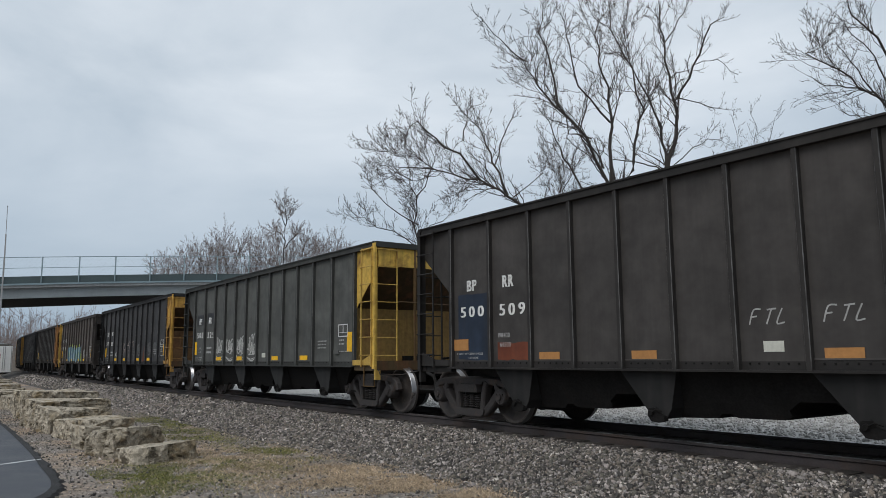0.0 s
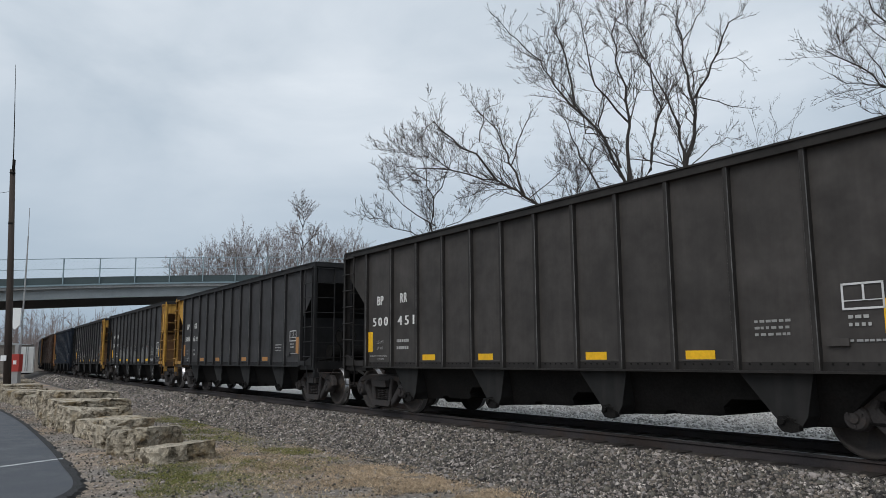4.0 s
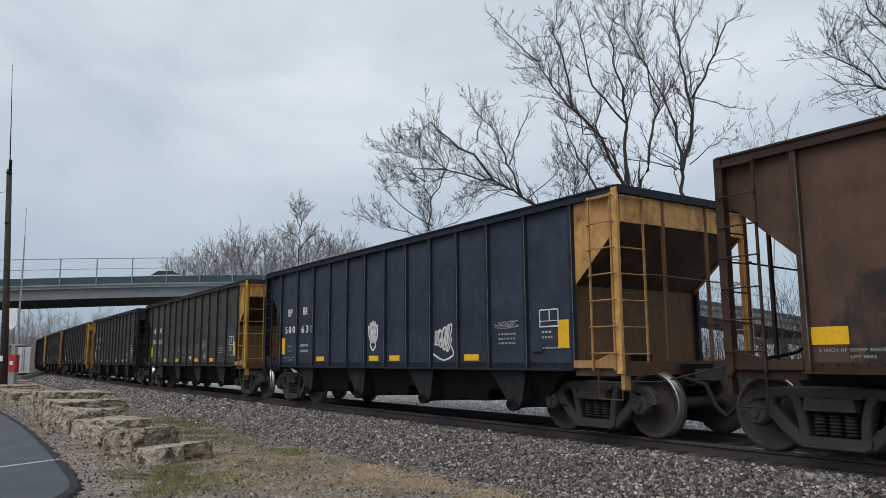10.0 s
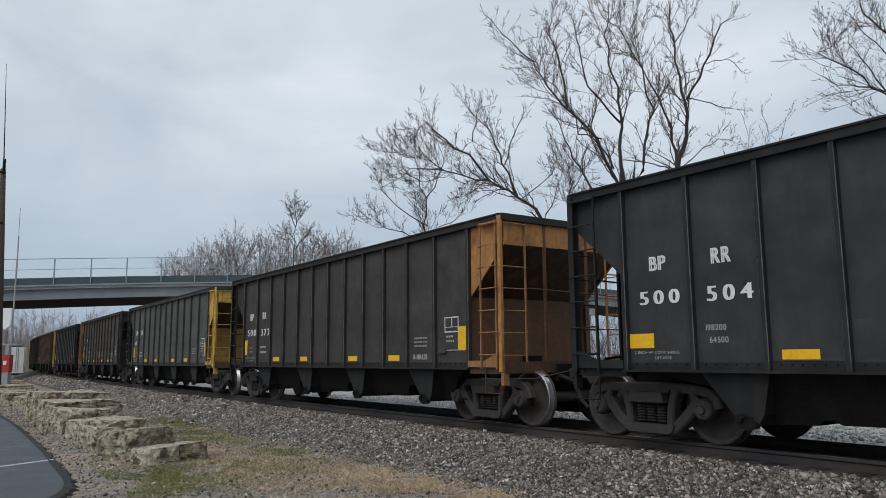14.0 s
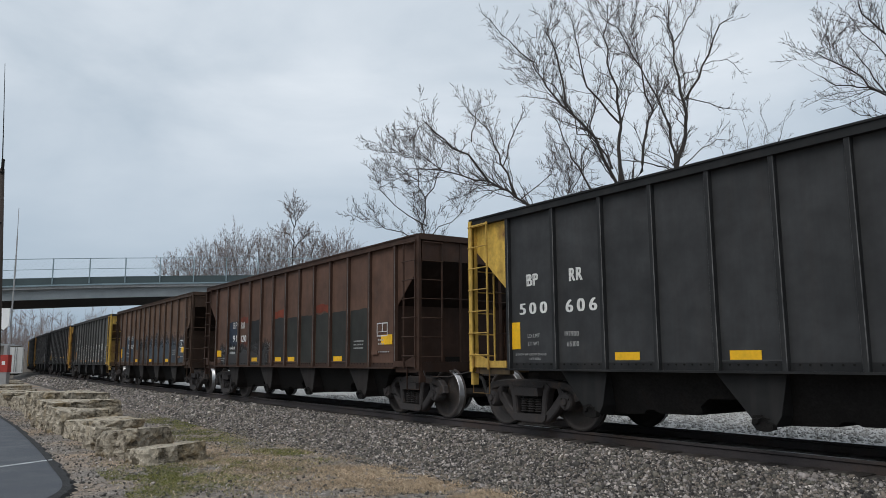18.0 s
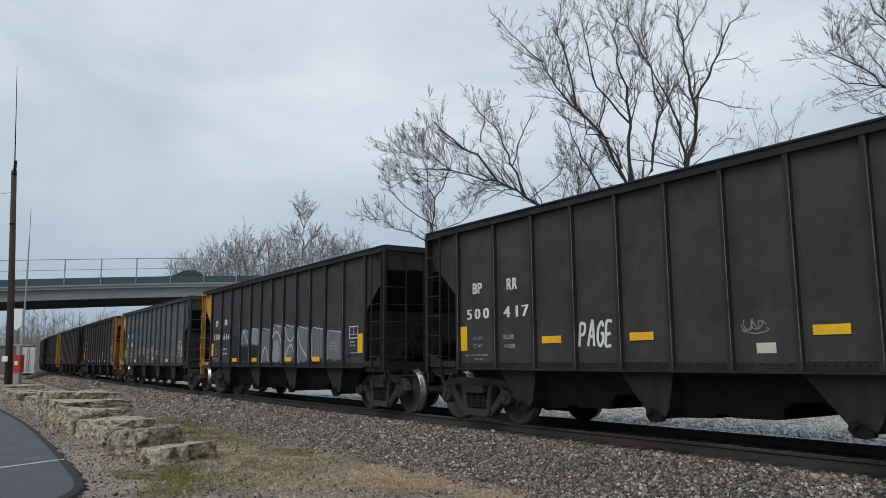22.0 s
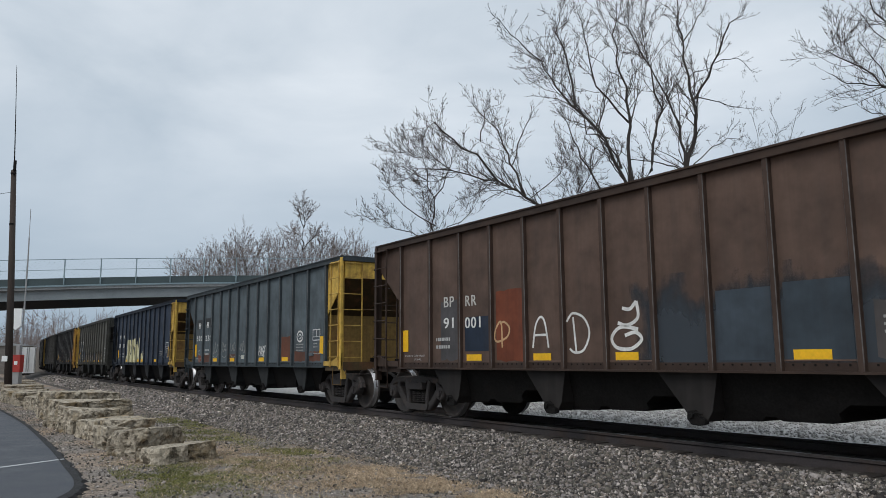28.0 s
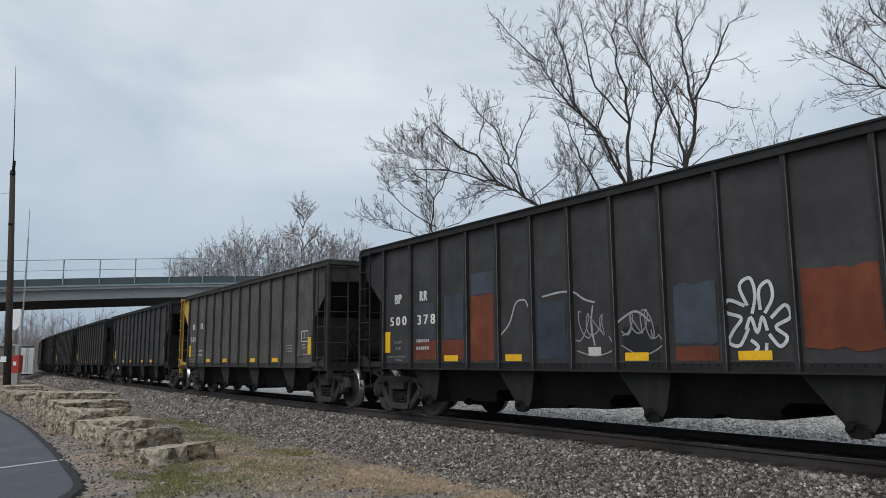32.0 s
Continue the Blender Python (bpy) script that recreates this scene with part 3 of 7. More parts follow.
    # both wheels and their axle turned from one profile: disc, flange, bright tread
    half = [(0, .80), (.12, .80), (.15, .765), (.30, .745), (.385, .775), (.405, .825), (.448, .83), (WR, .82), (WR + .004, .725), (WR + .028, .705), (WR + .024, .69), (.40, .685), (.36, .70), (.14, .70), (.09, .66)]
    line = [(r, -y) for r, y in half] + [(r, y) for r, y in reversed(half)]
    g = Geo().lathe(line, 28)
    n = len(line) - 1
    g.m = [1 if q // 28 in (6, 7, n - 7, n - 8) else 2 if q // 28 in (2, 3) and q % 28 in (0, 1, 9, 10, 18, 19) else 0 for q in range(n * 28)]
    k["wheelset"] = g.mesh("wheelset", [M["wheel"], M["tread"], M["iron"]], True)
    return k


K = car_meshes()
FONT_CACHE = {}


def glyphs():
    """Outlines of the built-in letters, one by one: vertices, faces and width at height 1."""
    made = {}
    for ch in "ABCDEFGHIJKLMNOPRSTUVWXYZ0123456789-":
        cu = bpy.data.curves.new("letters", "FONT")
        cu.body, cu.size = ch, 1.37
        ob = bpy.data.objects.new("letters", cu)
        me = bpy.data.meshes.new_from_object(ob)
        bpy.data.objects.remove(ob)
        vs = [(v.co.x, v.co.y) for v in me.vertices]
        made[ch] = (vs, [tuple(p.vertices) for p in me.polygons], max(x for x, _ in vs))
        bpy.data.meshes.remove(me)
    return made


GLYPHS = glyphs()


def lettering(text, height, squeeze=1.0, bold=.0, space=.13):
    """Flat mesh of built-in letters, upright in xz, read from -y; its origin is the lower left corner. bold: how far the strokes are doubled sideways."""
    key = (text, height, squeeze, bold, space)
    if key not in FONT_CACHE:
        g = Geo()
        x = 0
        for ch in text:
            if ch == " ":
                x += .5
                continue
            vs, fs, w = GLYPHS[ch]
            for k, dx in enumerate((0, bold / height) if bold else (0,)):
                g.add([((x + dx + a) * height * squeeze, -.0001 * k, b * height) for a, b in vs], fs)
            x += w + space
        me = bpy.data.meshes.new("lettering")
        me.from_pydata(g.v, [], g.f)
        me.materials.append(M["cleanpaint"])
        FONT_CACHE[key] = me
    return FONT_CACHE[key]


def panel_x(j, u):
    """Place along the car: panel j (0 at the rear), u from 0 to 1 across it."""
    a = XS[j] + .06
    b = XS[j + 1] - .06
    return a + (b - a) * u


DEPTH = {}


def face_y(car):
    """Each new piece of paint on a car lies a hair prouder than the one before, so that none share a plane."""
    DEPTH[car.name] = DEPTH.get(car.name, 0) + 1
    return -YS - .0110 - .0004 * DEPTH[car.name]


def write(car, text, j, u, z, h, color=WHITE, squeeze=.8, bold=.0, y=None, space=.13, wide=0):
    """wide: the width in metres to which the word is stretched."""
    if wide:
        squeeze = wide / h / (sum((GLYPHS[ch][2] + space if ch in GLYPHS else .4) for ch in text) - space)
    ob = part("lettering", lettering(text, h, squeeze, bold, space), None, car, "", color)
    ob.location = (panel_x(j, u), face_y(car) if y is None else y, z)
    return ob


def patch(car, x0, x1, z0, z1, color, name="paint_patch", mat="cleanpaint", label="", rag=.0):
    g = Geo()
    n = 6 if rag else 1
    rr = random.Random(int(x0 * 1000) + int(z1 * 777))
    lowp = [(lerp(x0, x1, i / n), z0 + (rr.uniform(-rag, rag) if rag else 0)) for i in range(n + 1)]
    top = [(lerp(x1, x0, i / n), z1 + (rr.uniform(-rag, rag) if rag else 0)) for i in range(n + 1)]
    y = face_y(car)
    g.prism(lowp + top, y, y + .003)
    return part(name, g, M[mat], car, label, color)


def bars(car, j, u0, u1, z, rows, h=.05, gap=.09, color=(.36, .36, .35)):
    """Small stencilled lines that cannot be read."""
    g = Geo()
    x0, x1 = panel_x(j, u0), panel_x(j, u1)
    rr = random.Random(j * 31 + int(z * 100))
    y = face_y(car)
    for r in range(rows):
        x = x0
        while x < x1 - .02:
            w = rr.uniform(.03, .07)
            g.box(x, min(x + w, x1), y, y + .002, z - r * gap, z - r * gap + h)
            x += w + rr.uniform(.012, .03)
    return tagged(part("stencil_line", g, M["cleanpaint"], car, "", color), kind="stuff")


def strokes(car, lines, width, color, name="graffiti", label="", mat="spray", taper=0.0):
    """Spray paint lines: each a list of (x, z) on the near side, drawn as flat ribbons that follow a smooth curve."""
    g = Geo()
    y = face_y(car)
    for ln in lines:
        pts = [Vector((a, 0, b)) for a, b in ln]
        fine = []
        for i in range(len(pts) - 1):
            p0, p1, p2, p3 = pts[max(i - 1, 0)], pts[i], pts[i + 1], pts[min(i + 2, len(pts) - 1)]
            for q in range(5):
                t = q / 5
                fine.append(.5 * ((2 * p1) + (-p0 + p2) * t + (2 * p0 - 5 * p1 + 4 * p2 - p3) * t * t + (-p0 + 3 * p1 - 3 * p2 + p3) * t ** 3))
        fine.append(pts[-1])
        n = len(fine)
        vs = []
        for i, p in enumerate(fine):
            d = (fine[min(i + 1, n - 1)] - fine[max(i - 1, 0)])
            d = d.normalized() if d.length > 1e-6 else Vector((1, 0, 0))
            s = Vector((-d.z, 0, d.x)) * width * .5 * (1 - taper * i / n)
            vs += [(p.x + s.x, y, p.z + s.z), (p.x - s.x, y, p.z - s.z)]
        g.add(vs, [(2 * i, 2 * i + 1, 2 * i + 3, 2 * i + 2) for i in range(n - 1)])
    return part(name, g, M[mat], car, label, color)


def scrawl(car, x, z, w, h, seed, color=(.5, .5, .49), width=.03, loops=3, label="spray-painted tag"):
    """A looping tag that cannot be read."""
    rr = random.Random(seed)
    lines = []
    for i in range(2):
        n = loops * 7
        f, ph, lean = rr.uniform(.9, 1.2) * loops, rr.uniform(0, 6), rr.uniform(.05, .2)
        ln = []
        for k in range(n + 1):
            t = k / n
            a = 2 * math.pi * f * t + ph
            up = .5 + (.34 + .12 * math.sin(3.1 * t + seed)) * math.sin(a)
            ln.append((x + w * (.06 + .78 * t + .11 * math.cos(a * (1 + .15 * i)) + lean * (up - .5)), z + h * (.12 + .8 * up)))
        lines.append(ln)
    lines.append([(x - .02 * w, z + rr.uniform(0, .15) * h), (x + w * .5, z - .06 * h), (x + w, z + rr.uniform(.05, .25) * h), (x + w * .9, z + .3 * h)])
    width = width * .62
    return strokes(car, lines, width, color, "graffiti", label)


def letters_path(ch):
    """Stroke paths of capital letters in a unit box, for painted tags."""
    return {
        "P": [[(0, 0), (0, 1)], [(0, 1), (.6, .95), (.7, .72), (.5, .5), (0, .5)]], "A": [[(0, 0), (.4, 1), (.55, .95), (.85, 0)], [(.15, .4), (.7, .42)]],
        "G": [[(.8, .8), (.5, 1), (.1, .7), (.1, .25), (.45, 0), (.8, .2), (.8, .5), (.5, .5)]], "E": [[(.7, 1), (0, 1), (0, .5), (.55, .52)], [(0, .5), (0, 0), (.7, .02)]],
        "S": [[(.75, .85), (.4, 1), (.1, .78), (.4, .52), (.72, .3), (.45, 0), (0, .12)]], "K": [[(.05, 0), (.1, 1)], [(.75, 1), (.12, .5), (.75, .0)]],
        "I": [[(.4, 0), (.4, .8)], [(.3, .95), (.5, 1), (.55, .88), (.4, .82), (.3, .95)]], "U": [[(.1, 1), (0, .3), (.3, 0), (.7, .2), (.75, 1)]],
        "D": [[(0, 0), (.05, 1)], [(.05, 1), (.7, .8), (.75, .3), (.3, 0), (0, 0)]], "R": [[(0, 0), (0, 1)], [(0, 1), (.65, .9), (.6, .6), (0, .5)], [(.2, .5), (.75, 0)]],
        "L": [[(.1, 1), (.05, .05), (.7, .08)]], "Z": [[(0, .95), (.7, 1), (.05, .05), (.75, .1)]], "F": [[(.65, 1), (0, .95), (.05, 0)], [(0, .5), (.5, .55)]],
        "T": [[(0, .95), (.8, 1)], [(.4, 1), (.38, 0)]], "N": [[(0, 0), (.02, 1), (.7, 0), (.75, 1)]], "M": [[(0, 0), (.1, 1), (.4, .3), (.7, 1), (.85, 0)]],
        "O": [[(.4, 1), (.05, .6), (.15, .1), (.55, 0), (.8, .4), (.65, .9), (.4, 1)]], "W": [[(0, 1), (.2, 0), (.42, .6), (.65, 0), (.85, 1)]],
        "B": [[(0, 0), (0, 1)], [(0, 1), (.6, .9), (.55, .6), (0, .52)], [(0, .52), (.7, .42), (.65, .08), (0, 0)]],
        "V": [[(0, 1), (.35, 0), (.8, 1)]], "H": [[(0, 0), (.05, 1)], [(.7, 1), (.7, 0)], [(.05, .5), (.7, .55)]],
    }[ch]


def tag_word(car, word, x, z, w, h, color=WHITE, width=.04, label="spray-painted tag", slant=.0):
    lines = []
    st = w / len(word)
    for i, ch in enumerate(word):
        for ln in letters_path(ch):
            lines.append([(x + st * (i + a * .82) + slant * b * h, z + b * h) for a, b in ln])
    return strokes(car, lines, width, color, "graffiti", label)


def crown_tag(car, x, z, w, h, color, seed, width=.03):
    """A tag like a spread of pointed leaves."""
    rr = random.Random(seed)
    lines = []
    for i in range(5):
        a = (i - 2) * .42
        bx, tx, tz = x + w * .5 + math.sin(a) * w * .1, x + w * .5 + math.sin(a) * w * .5, z + h * (.55 + .45 * math.cos(a))
        lines.append([(bx - .04, z + h * .25), ((bx + tx) / 2 - .06, (z + tz) / 2 + .05), (tx, tz), ((bx + tx) / 2 + .07, (z + tz) / 2), (bx + .03, z + h * .25)])
    lines.append([(x + w * .25, z + h * .2), (x + w * .5, z), (x + w * .75, z + h * .2), (x + w * .5, z + h * .32), (x + w * .25, z + h * .2)])
    return strokes(car, lines, width, color, "graffiti", "spray-painted crown-shaped tag")


def hopper_car(body, left, right, label, far=False):
    """One open coal hopper. left and right colour the rear and the front end."""
    car = tagged(new("hopper_car"), label, "hopper car", "coal hopper cars of the train")
    P = lambda name, col, lab="": part(name, K[name], None, car, lab, col)
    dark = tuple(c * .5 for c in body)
    for sg in (-1, 1):
        o = P("side_sheet", body)
        o.location.y = sg * YS
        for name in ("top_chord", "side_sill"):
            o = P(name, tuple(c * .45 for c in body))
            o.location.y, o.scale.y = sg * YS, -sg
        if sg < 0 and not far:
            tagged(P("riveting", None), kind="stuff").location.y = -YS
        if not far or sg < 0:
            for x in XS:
                # darker than the sheet: shade on the post flanks put into the colour
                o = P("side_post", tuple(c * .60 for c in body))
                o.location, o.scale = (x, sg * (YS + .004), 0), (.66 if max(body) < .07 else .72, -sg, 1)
    for end, col in ((-1, left), (1, right)):
        flip = Matrix.Diagonal((end, 1, 1, 1))

        def plain(o, dull=not col):
            """An end without bright paint carries the body's own paint."""
            if dull and o.data.materials[0] == M["endpaint"]:
                o.material_slots[0].link = "OBJECT"
                o.material_slots[0].material = M["paint"]

        def E(name, col, y=None, sy=1.0):
            o = P(name, col)
            plain(o)
            o.scale = (end, sy, 1)
            if y is not None:
                o.location.y = y
            return o
        coloured = col or body
        # bright ends mix in rust; plain ends just take a darker body colour
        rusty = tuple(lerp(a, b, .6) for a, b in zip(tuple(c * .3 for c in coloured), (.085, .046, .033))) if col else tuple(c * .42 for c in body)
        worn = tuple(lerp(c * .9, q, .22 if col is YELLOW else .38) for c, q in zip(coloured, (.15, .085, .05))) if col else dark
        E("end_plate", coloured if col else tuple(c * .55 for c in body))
        # slope sheet: coal dirt and the recess's shade both put into its colour
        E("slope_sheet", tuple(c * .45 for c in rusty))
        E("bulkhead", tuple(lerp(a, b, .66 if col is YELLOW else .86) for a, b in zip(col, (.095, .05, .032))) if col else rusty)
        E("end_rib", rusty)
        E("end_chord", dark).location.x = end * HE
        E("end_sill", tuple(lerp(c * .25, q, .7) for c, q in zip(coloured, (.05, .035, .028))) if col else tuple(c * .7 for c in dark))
        E("draft_sill", None)
        E("coupler", None)
        E("grab_rail", tuple(c * .6 for c in rusty))
        E("uncoupling_lever", None, None, end)
        E("air_hose", None, None, end)
        for sg in (-1, 1):
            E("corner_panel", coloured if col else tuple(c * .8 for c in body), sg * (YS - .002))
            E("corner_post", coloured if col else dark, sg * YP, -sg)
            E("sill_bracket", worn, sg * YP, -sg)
            if sg < 0 or end > 0:
                for lad, rung in (("side_ladder", "rung"), ("end_ladder", "end_rung")):
                    o = E(lad, worn, sg * YP, -sg)
                    for q in range(7 if not far and (sg < 0 or end > 0) else 0):
                        r = part("rung", K[rung], None, o, "", worn)
                        plain(r)
                        r.location.z = 1.165 + q * .366
            E("stirrup_step", rusty, None, -sg)
    # brake gear stands at the end that has no bright paint
    b = 1 if left else -1
    o = P("brake_wheel", None)
    o.location = (b * 6.50, -b * .62 if left else .62, 1.68)
    o = P("brake_gear", None)
    o.location, o.scale.x = (b * 6.47, -b * .62 if left else .62, 1.68), b
    o = P("brake_cylinder", None)
    o.scale.x = b
    o = P("air_reservoir", None)
    o.scale.x = b
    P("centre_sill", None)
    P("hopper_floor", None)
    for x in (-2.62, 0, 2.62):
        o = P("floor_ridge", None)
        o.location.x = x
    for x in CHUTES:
        # body colour almost gone: grime plus shade below the sill, put into the colour
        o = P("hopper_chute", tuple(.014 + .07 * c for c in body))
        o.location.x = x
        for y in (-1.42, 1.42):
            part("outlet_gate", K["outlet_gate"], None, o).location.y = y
    sets = []
    for x in (-TRUCK, TRUCK):
        tr = new("truck")
        tr.parent, tr.location = car, (x, 0, 0)
        part("bolster", K["bolster"], None, tr)
        for sg in (-1, 1):
            o = part("side_frame", K["side_frame"], None, tr)
            o.location.y, o.scale.y = sg * 1.0, -sg
            for q in (-.17, 0, .17):
                o = part("spring", K["spring"], None, tr)
                o.location = (q, sg * 1.0, 0)
        for dx in (-AXLE, AXLE):
            w = part("wheelset", K["wheelset"], None, tr)
            w.location = (dx, 0, WR + .004)
            sets.append((w, x + dx, dx))
    return car, sets


def markings(i, car, number, body, right, tags, tagcol, square=True, far=False, series="BP"):
    """Reporting marks, stencils and reflectors on the near side."""
    if number:
        sp = .72
        if series == "BP":
            write(car, "BP", 0, .35, 2.25, .20, WHITE, bold=.034, wide=.26)
            write(car, "RR", 1, .25, 2.25, .205, WHITE, bold=.034, wide=.27)
            write(car, number[:3], 0, .16, 1.81, .185, WHITE, bold=.024, space=.42, wide=.63)
            write(car, number[3:], 1, .15, 1.795, .195, WHITE, bold=.024, space=.42, wide=.62)
        else:
            write(car, "BP", 1, .40, 2.07, .20, (.50, .49, .46), bold=.012, wide=.34)
            write(car, "RR", 2, .06, 2.05, .20, (.50, .49, .46), bold=.012, wide=.34)
            write(car, number[:2], 1, .40, 1.68, .20, WHITE, bold=.012, wide=.32)
            write(car, number[2:], 2, .05, 1.66, .20, WHITE, bold=.012, wide=.46)
    if number and not far:
        for z, tx in ((3.36, "BPRR"), (3.17, number if len(number) > 4 else "")):
            if tx:
                ob = part("lettering", lettering(tx, .12, .9, .001), None, car, "", WHITE if not right else (.03, .03, .03))
                ob.location, ob.rotation_euler = (HE + .002, .72, z), (0, 0, math.pi / 2)
    if not far:
        if i not in (0, 3, 5, 11, 12, 13, 16, 17, 19, 21, 24):
            bars(car, 1, .12, .66, 1.45, 2, .06, .14, (.42, .42, .41))
        write(car, "2 INCH HF COMP SHOES", 0, .05, 1.165, .036, (.42, .42, .41), wide=.70)
        write(car, "LIFT HERE", 0, .40, 1.095, .036, (.42, .42, .41), wide=.26)
        if i not in (30, 31):
            bars(car, 10, .2, .72, 1.50, 3, .03, .075, (.30, .30, .29))
        part_box = Geo().box(panel_x(11, .05), panel_x(11, .3), -YS - .05, -YS - .008, 1.22, 1.30)
        part("card_holder", part_box, M["paint"], car, "", body)
    if i in (0, 9, 13, 18):
        patch(car, -5.55, -5.13, 1.24, 1.43, tagcol, "reflector")
    else:
        patch(car, -5.545, -5.335, 1.265, 1.69, tagcol, "reflector")
    for j in tags:
        patch(car, panel_x(j, .12), panel_x(j, .67), (1.35 if i == 21 else 1.085), (1.46 if i == 21 else 1.195), tagcol, "reflector")
        if not far:
            patch(car, panel_x(j, -.04), panel_x(j, 1.04), 1.066, 1.086, tuple(c * 1.25 for c in body), "weld_strip", "paint")
    if series == "BP":
        patch(car, panel_x(11, .68), panel_x(11, .93), 1.265, 1.69, tagcol, "reflector")
    else:
        patch(car, panel_x(11, .42), panel_x(11, .90), 1.42, 1.62, tagcol, "reflector")
    if square and not far:
        g = Geo()
        x0, x1, z0, z1, t = panel_x(11, .24), panel_x(11, .70), 1.59, 1.87, .022
        y = face_y(car)
        for bx in ((x0, x1, z1 - t, z1), (x0, x1, z0, z0 + t), (x0, x0 + t, z0, z1), (x1 - t, x1, z0, z1), ((x0 + x1) / 2, (x0 + x1) / 2 + t, z0 + .09, z1), (x0, x1, z0 + .09, z0 + .10)):
            g.box(bx[0], bx[1], y, y + .002, bx[2], bx[3])
        part("lube_stencil", g, M["cleanpaint"], car, "", (.6, .6, .6))
        bars(car, 11, .3, .55, 1.50, 2, .035, .08)
        bars(car, 11, .1, .8, 1.26, 1, .024, .08, (.3, .3, .3))
# the train from its front to its rear: number, body, rear end, front end, label
ROLL_CALL = [
    ("500509", SOOT, None, None, "black steel coal hopper car with dirty sides and orange reflectors"),
    ("500325", GREY, None, YELLOW, "grey coal hopper car with yellow front end and white scribbled graffiti"),
    ("500680", BLACK, None, GOLD, "black coal hopper car with rusty yellow front end and thin graffiti"),
    ("500231", (.092, .078, .07), YELLOW, None, "brown-grey coal hopper car with a large blue and green mural"),
    ("500451", SOOT, None, ORANGE, "dark brown coal hopper car with a rusty orange front end"),
    ("500610", BLACK, GOLD, None, "black coal hopper car with an orange-yellow rear corner"),
    ("500496", BLACK, None, GOLD, "black coal hopper car with ghostly faded white graffiti"),
    ("500455", BLACK, None, GOLD, "black coal hopper car with yellow front end and grey patches"),
    ("500355", NAVY, ORANGE, None, "dark navy coal hopper car with four thin white painted letters"),
    ("91123", BROWN, None, None, "rust-brown coal hopper car with dark stained lower panels"),
    ("500631", NAVY, None, (.54, .30, .10), "dark navy coal hopper car with yellow front end and two tags"),
    ("500390", SOOT, None, GOLD, "dark brown-black coal hopper car with rusty yellow-topped front end"),
    ("500690", BLACK, GOLD, None, "black coal hopper car with an orange-yellow rear corner"),
    ("500504", GREEN, None, GOLD, "greenish black coal hopper car with a yellow front end"),
    ("500372", SOOT, None, ORANGE, "brown-black coal hopper car with an orange-yellow front end"),
    ("500", GREY, None, YELLOW, "dark grey coal hopper car with a bright yellow front end"),
    ("500712", (.066, .058, .052), ORANGE, None, "brown-black coal hopper car with orange rear corner and red blot"),
    ("500606", GREEN, YELLOW, None, "greenish black coal hopper car with a yellow rear corner"),
    ("91120", (.105, .059, .042), None, None, "rust-brown coal hopper car with dark repainted lower panels"),
    ("91027", (.120, .073, .050), None, None, "brown coal hopper car with blue repainted lower panels"),
    ("500238", (.088, .088, .084), None, YELLOW, "green-grey coal hopper car with a row of repeated white tags"),
    ("500417", BLACK, None, GOLD, "black coal hopper car with rusty yellow front end and one tag"),
    ("500666", BLACK, GOLD, None, "black coal hopper car with large silver block graffiti"),
    ("500309", (.100, .104, .106), YELLOW, None, "green-grey coal hopper car with pale smears and yellow rear corner"),
    ("500713", BLACK, None, ORANGE, "black coal hopper car with white tags and yellow front end"),
    ("500", (.075, .06, .053), GOLD, None, "brown-black coal hopper car with a yellow rear corner"),
    ("500613", BLACK, None, ORANGE, "black coal hopper car covered with faint white graffiti"),
    ("91001", (.10, .066, .052), None, None, "brown coal hopper car with primer patches and white letters"),
    ("500228", BLUE, None, YELLOW, "blue-grey coal hopper car with brown primer patches below"),
    ("500347", NAVY, None, YELLOW, "dark navy coal hopper car with large cream block graffiti"),
    ("500258", (.094, .093, .082), YELLOW, None, "green-grey coal hopper car with blue patches and yellow rear corner"),
    ("500378", BLACK, None, GOLD, "black coal hopper car with red and blue patches and crown tag"),
    ("500", (.09, .085, .078), YELLOW, None, "grey-brown coal hopper car with a yellow rear corner"),
    ("", BLACK, None, None, "black coal hopper car"), ("", BLACK, None, None, "black coal hopper car"), ("", SOOT, None, None, "dark coal hopper car"),
    ("", BLACK, None, None, "black coal hopper car"), ("", BROWN, None, None, "rust-brown coal hopper car"), ("", BLACK, None, None, "black coal hopper car"),
    ("", BLACK, None, None, "black coal hopper car"), ("", SOOT, None, None, "dark coal hopper car"),
]
TAGSETS = {29: (2, 5, 6, 9), 10: (2, 5, 6, 9), 9: (3, 6, 9), 19: (3, 6, 9), 27: (2, 4, 6, 9), 18: (3, 5, 6, 9), 23: (2, 9)}
SERIES91 = {9, 18, 19, 27}
TRAIN, SETS = [], []
for idx, (num, body, left, right, lab) in enumerate(ROLL_CALL):
    c_, w_ = hopper_car(body, left, right, lab, idx > 32)
    TRAIN.append(c_)
    SETS.append(w_)

X = panel_x
NAVYP, GREYP, DARKP = (.022, .032, .052), (.10, .10, .10), (.020, .021, .022)


def pp(i, j0, u0, j1, u1, z0, z1, color, rag=.015, mat="paint"):
    """A patch of other paint on car i, from panel j0 to panel j1, cut at the posts unless it is a thin wash."""
    if mat == "wash":
        patch(TRAIN[i], X(j0, u0), X(j1, u1), z0, z1, color, "paint_wash", mat)
        return
    for j in range(j0, j1 + 1):
        patch(TRAIN[i], X(j, u0 if j == j0 else 0), X(j, u1 if j == j1 else 1), z0, z1, color, "paint_patch", mat, rag=rag)


def word(i, text, j, u, z, w, h, color=(.58, .58, .56), width=.04, slant=.1):
    tag_word(TRAIN[i], text, X(j, u), z, w, h, color, width, "spray-painted tag", slant)


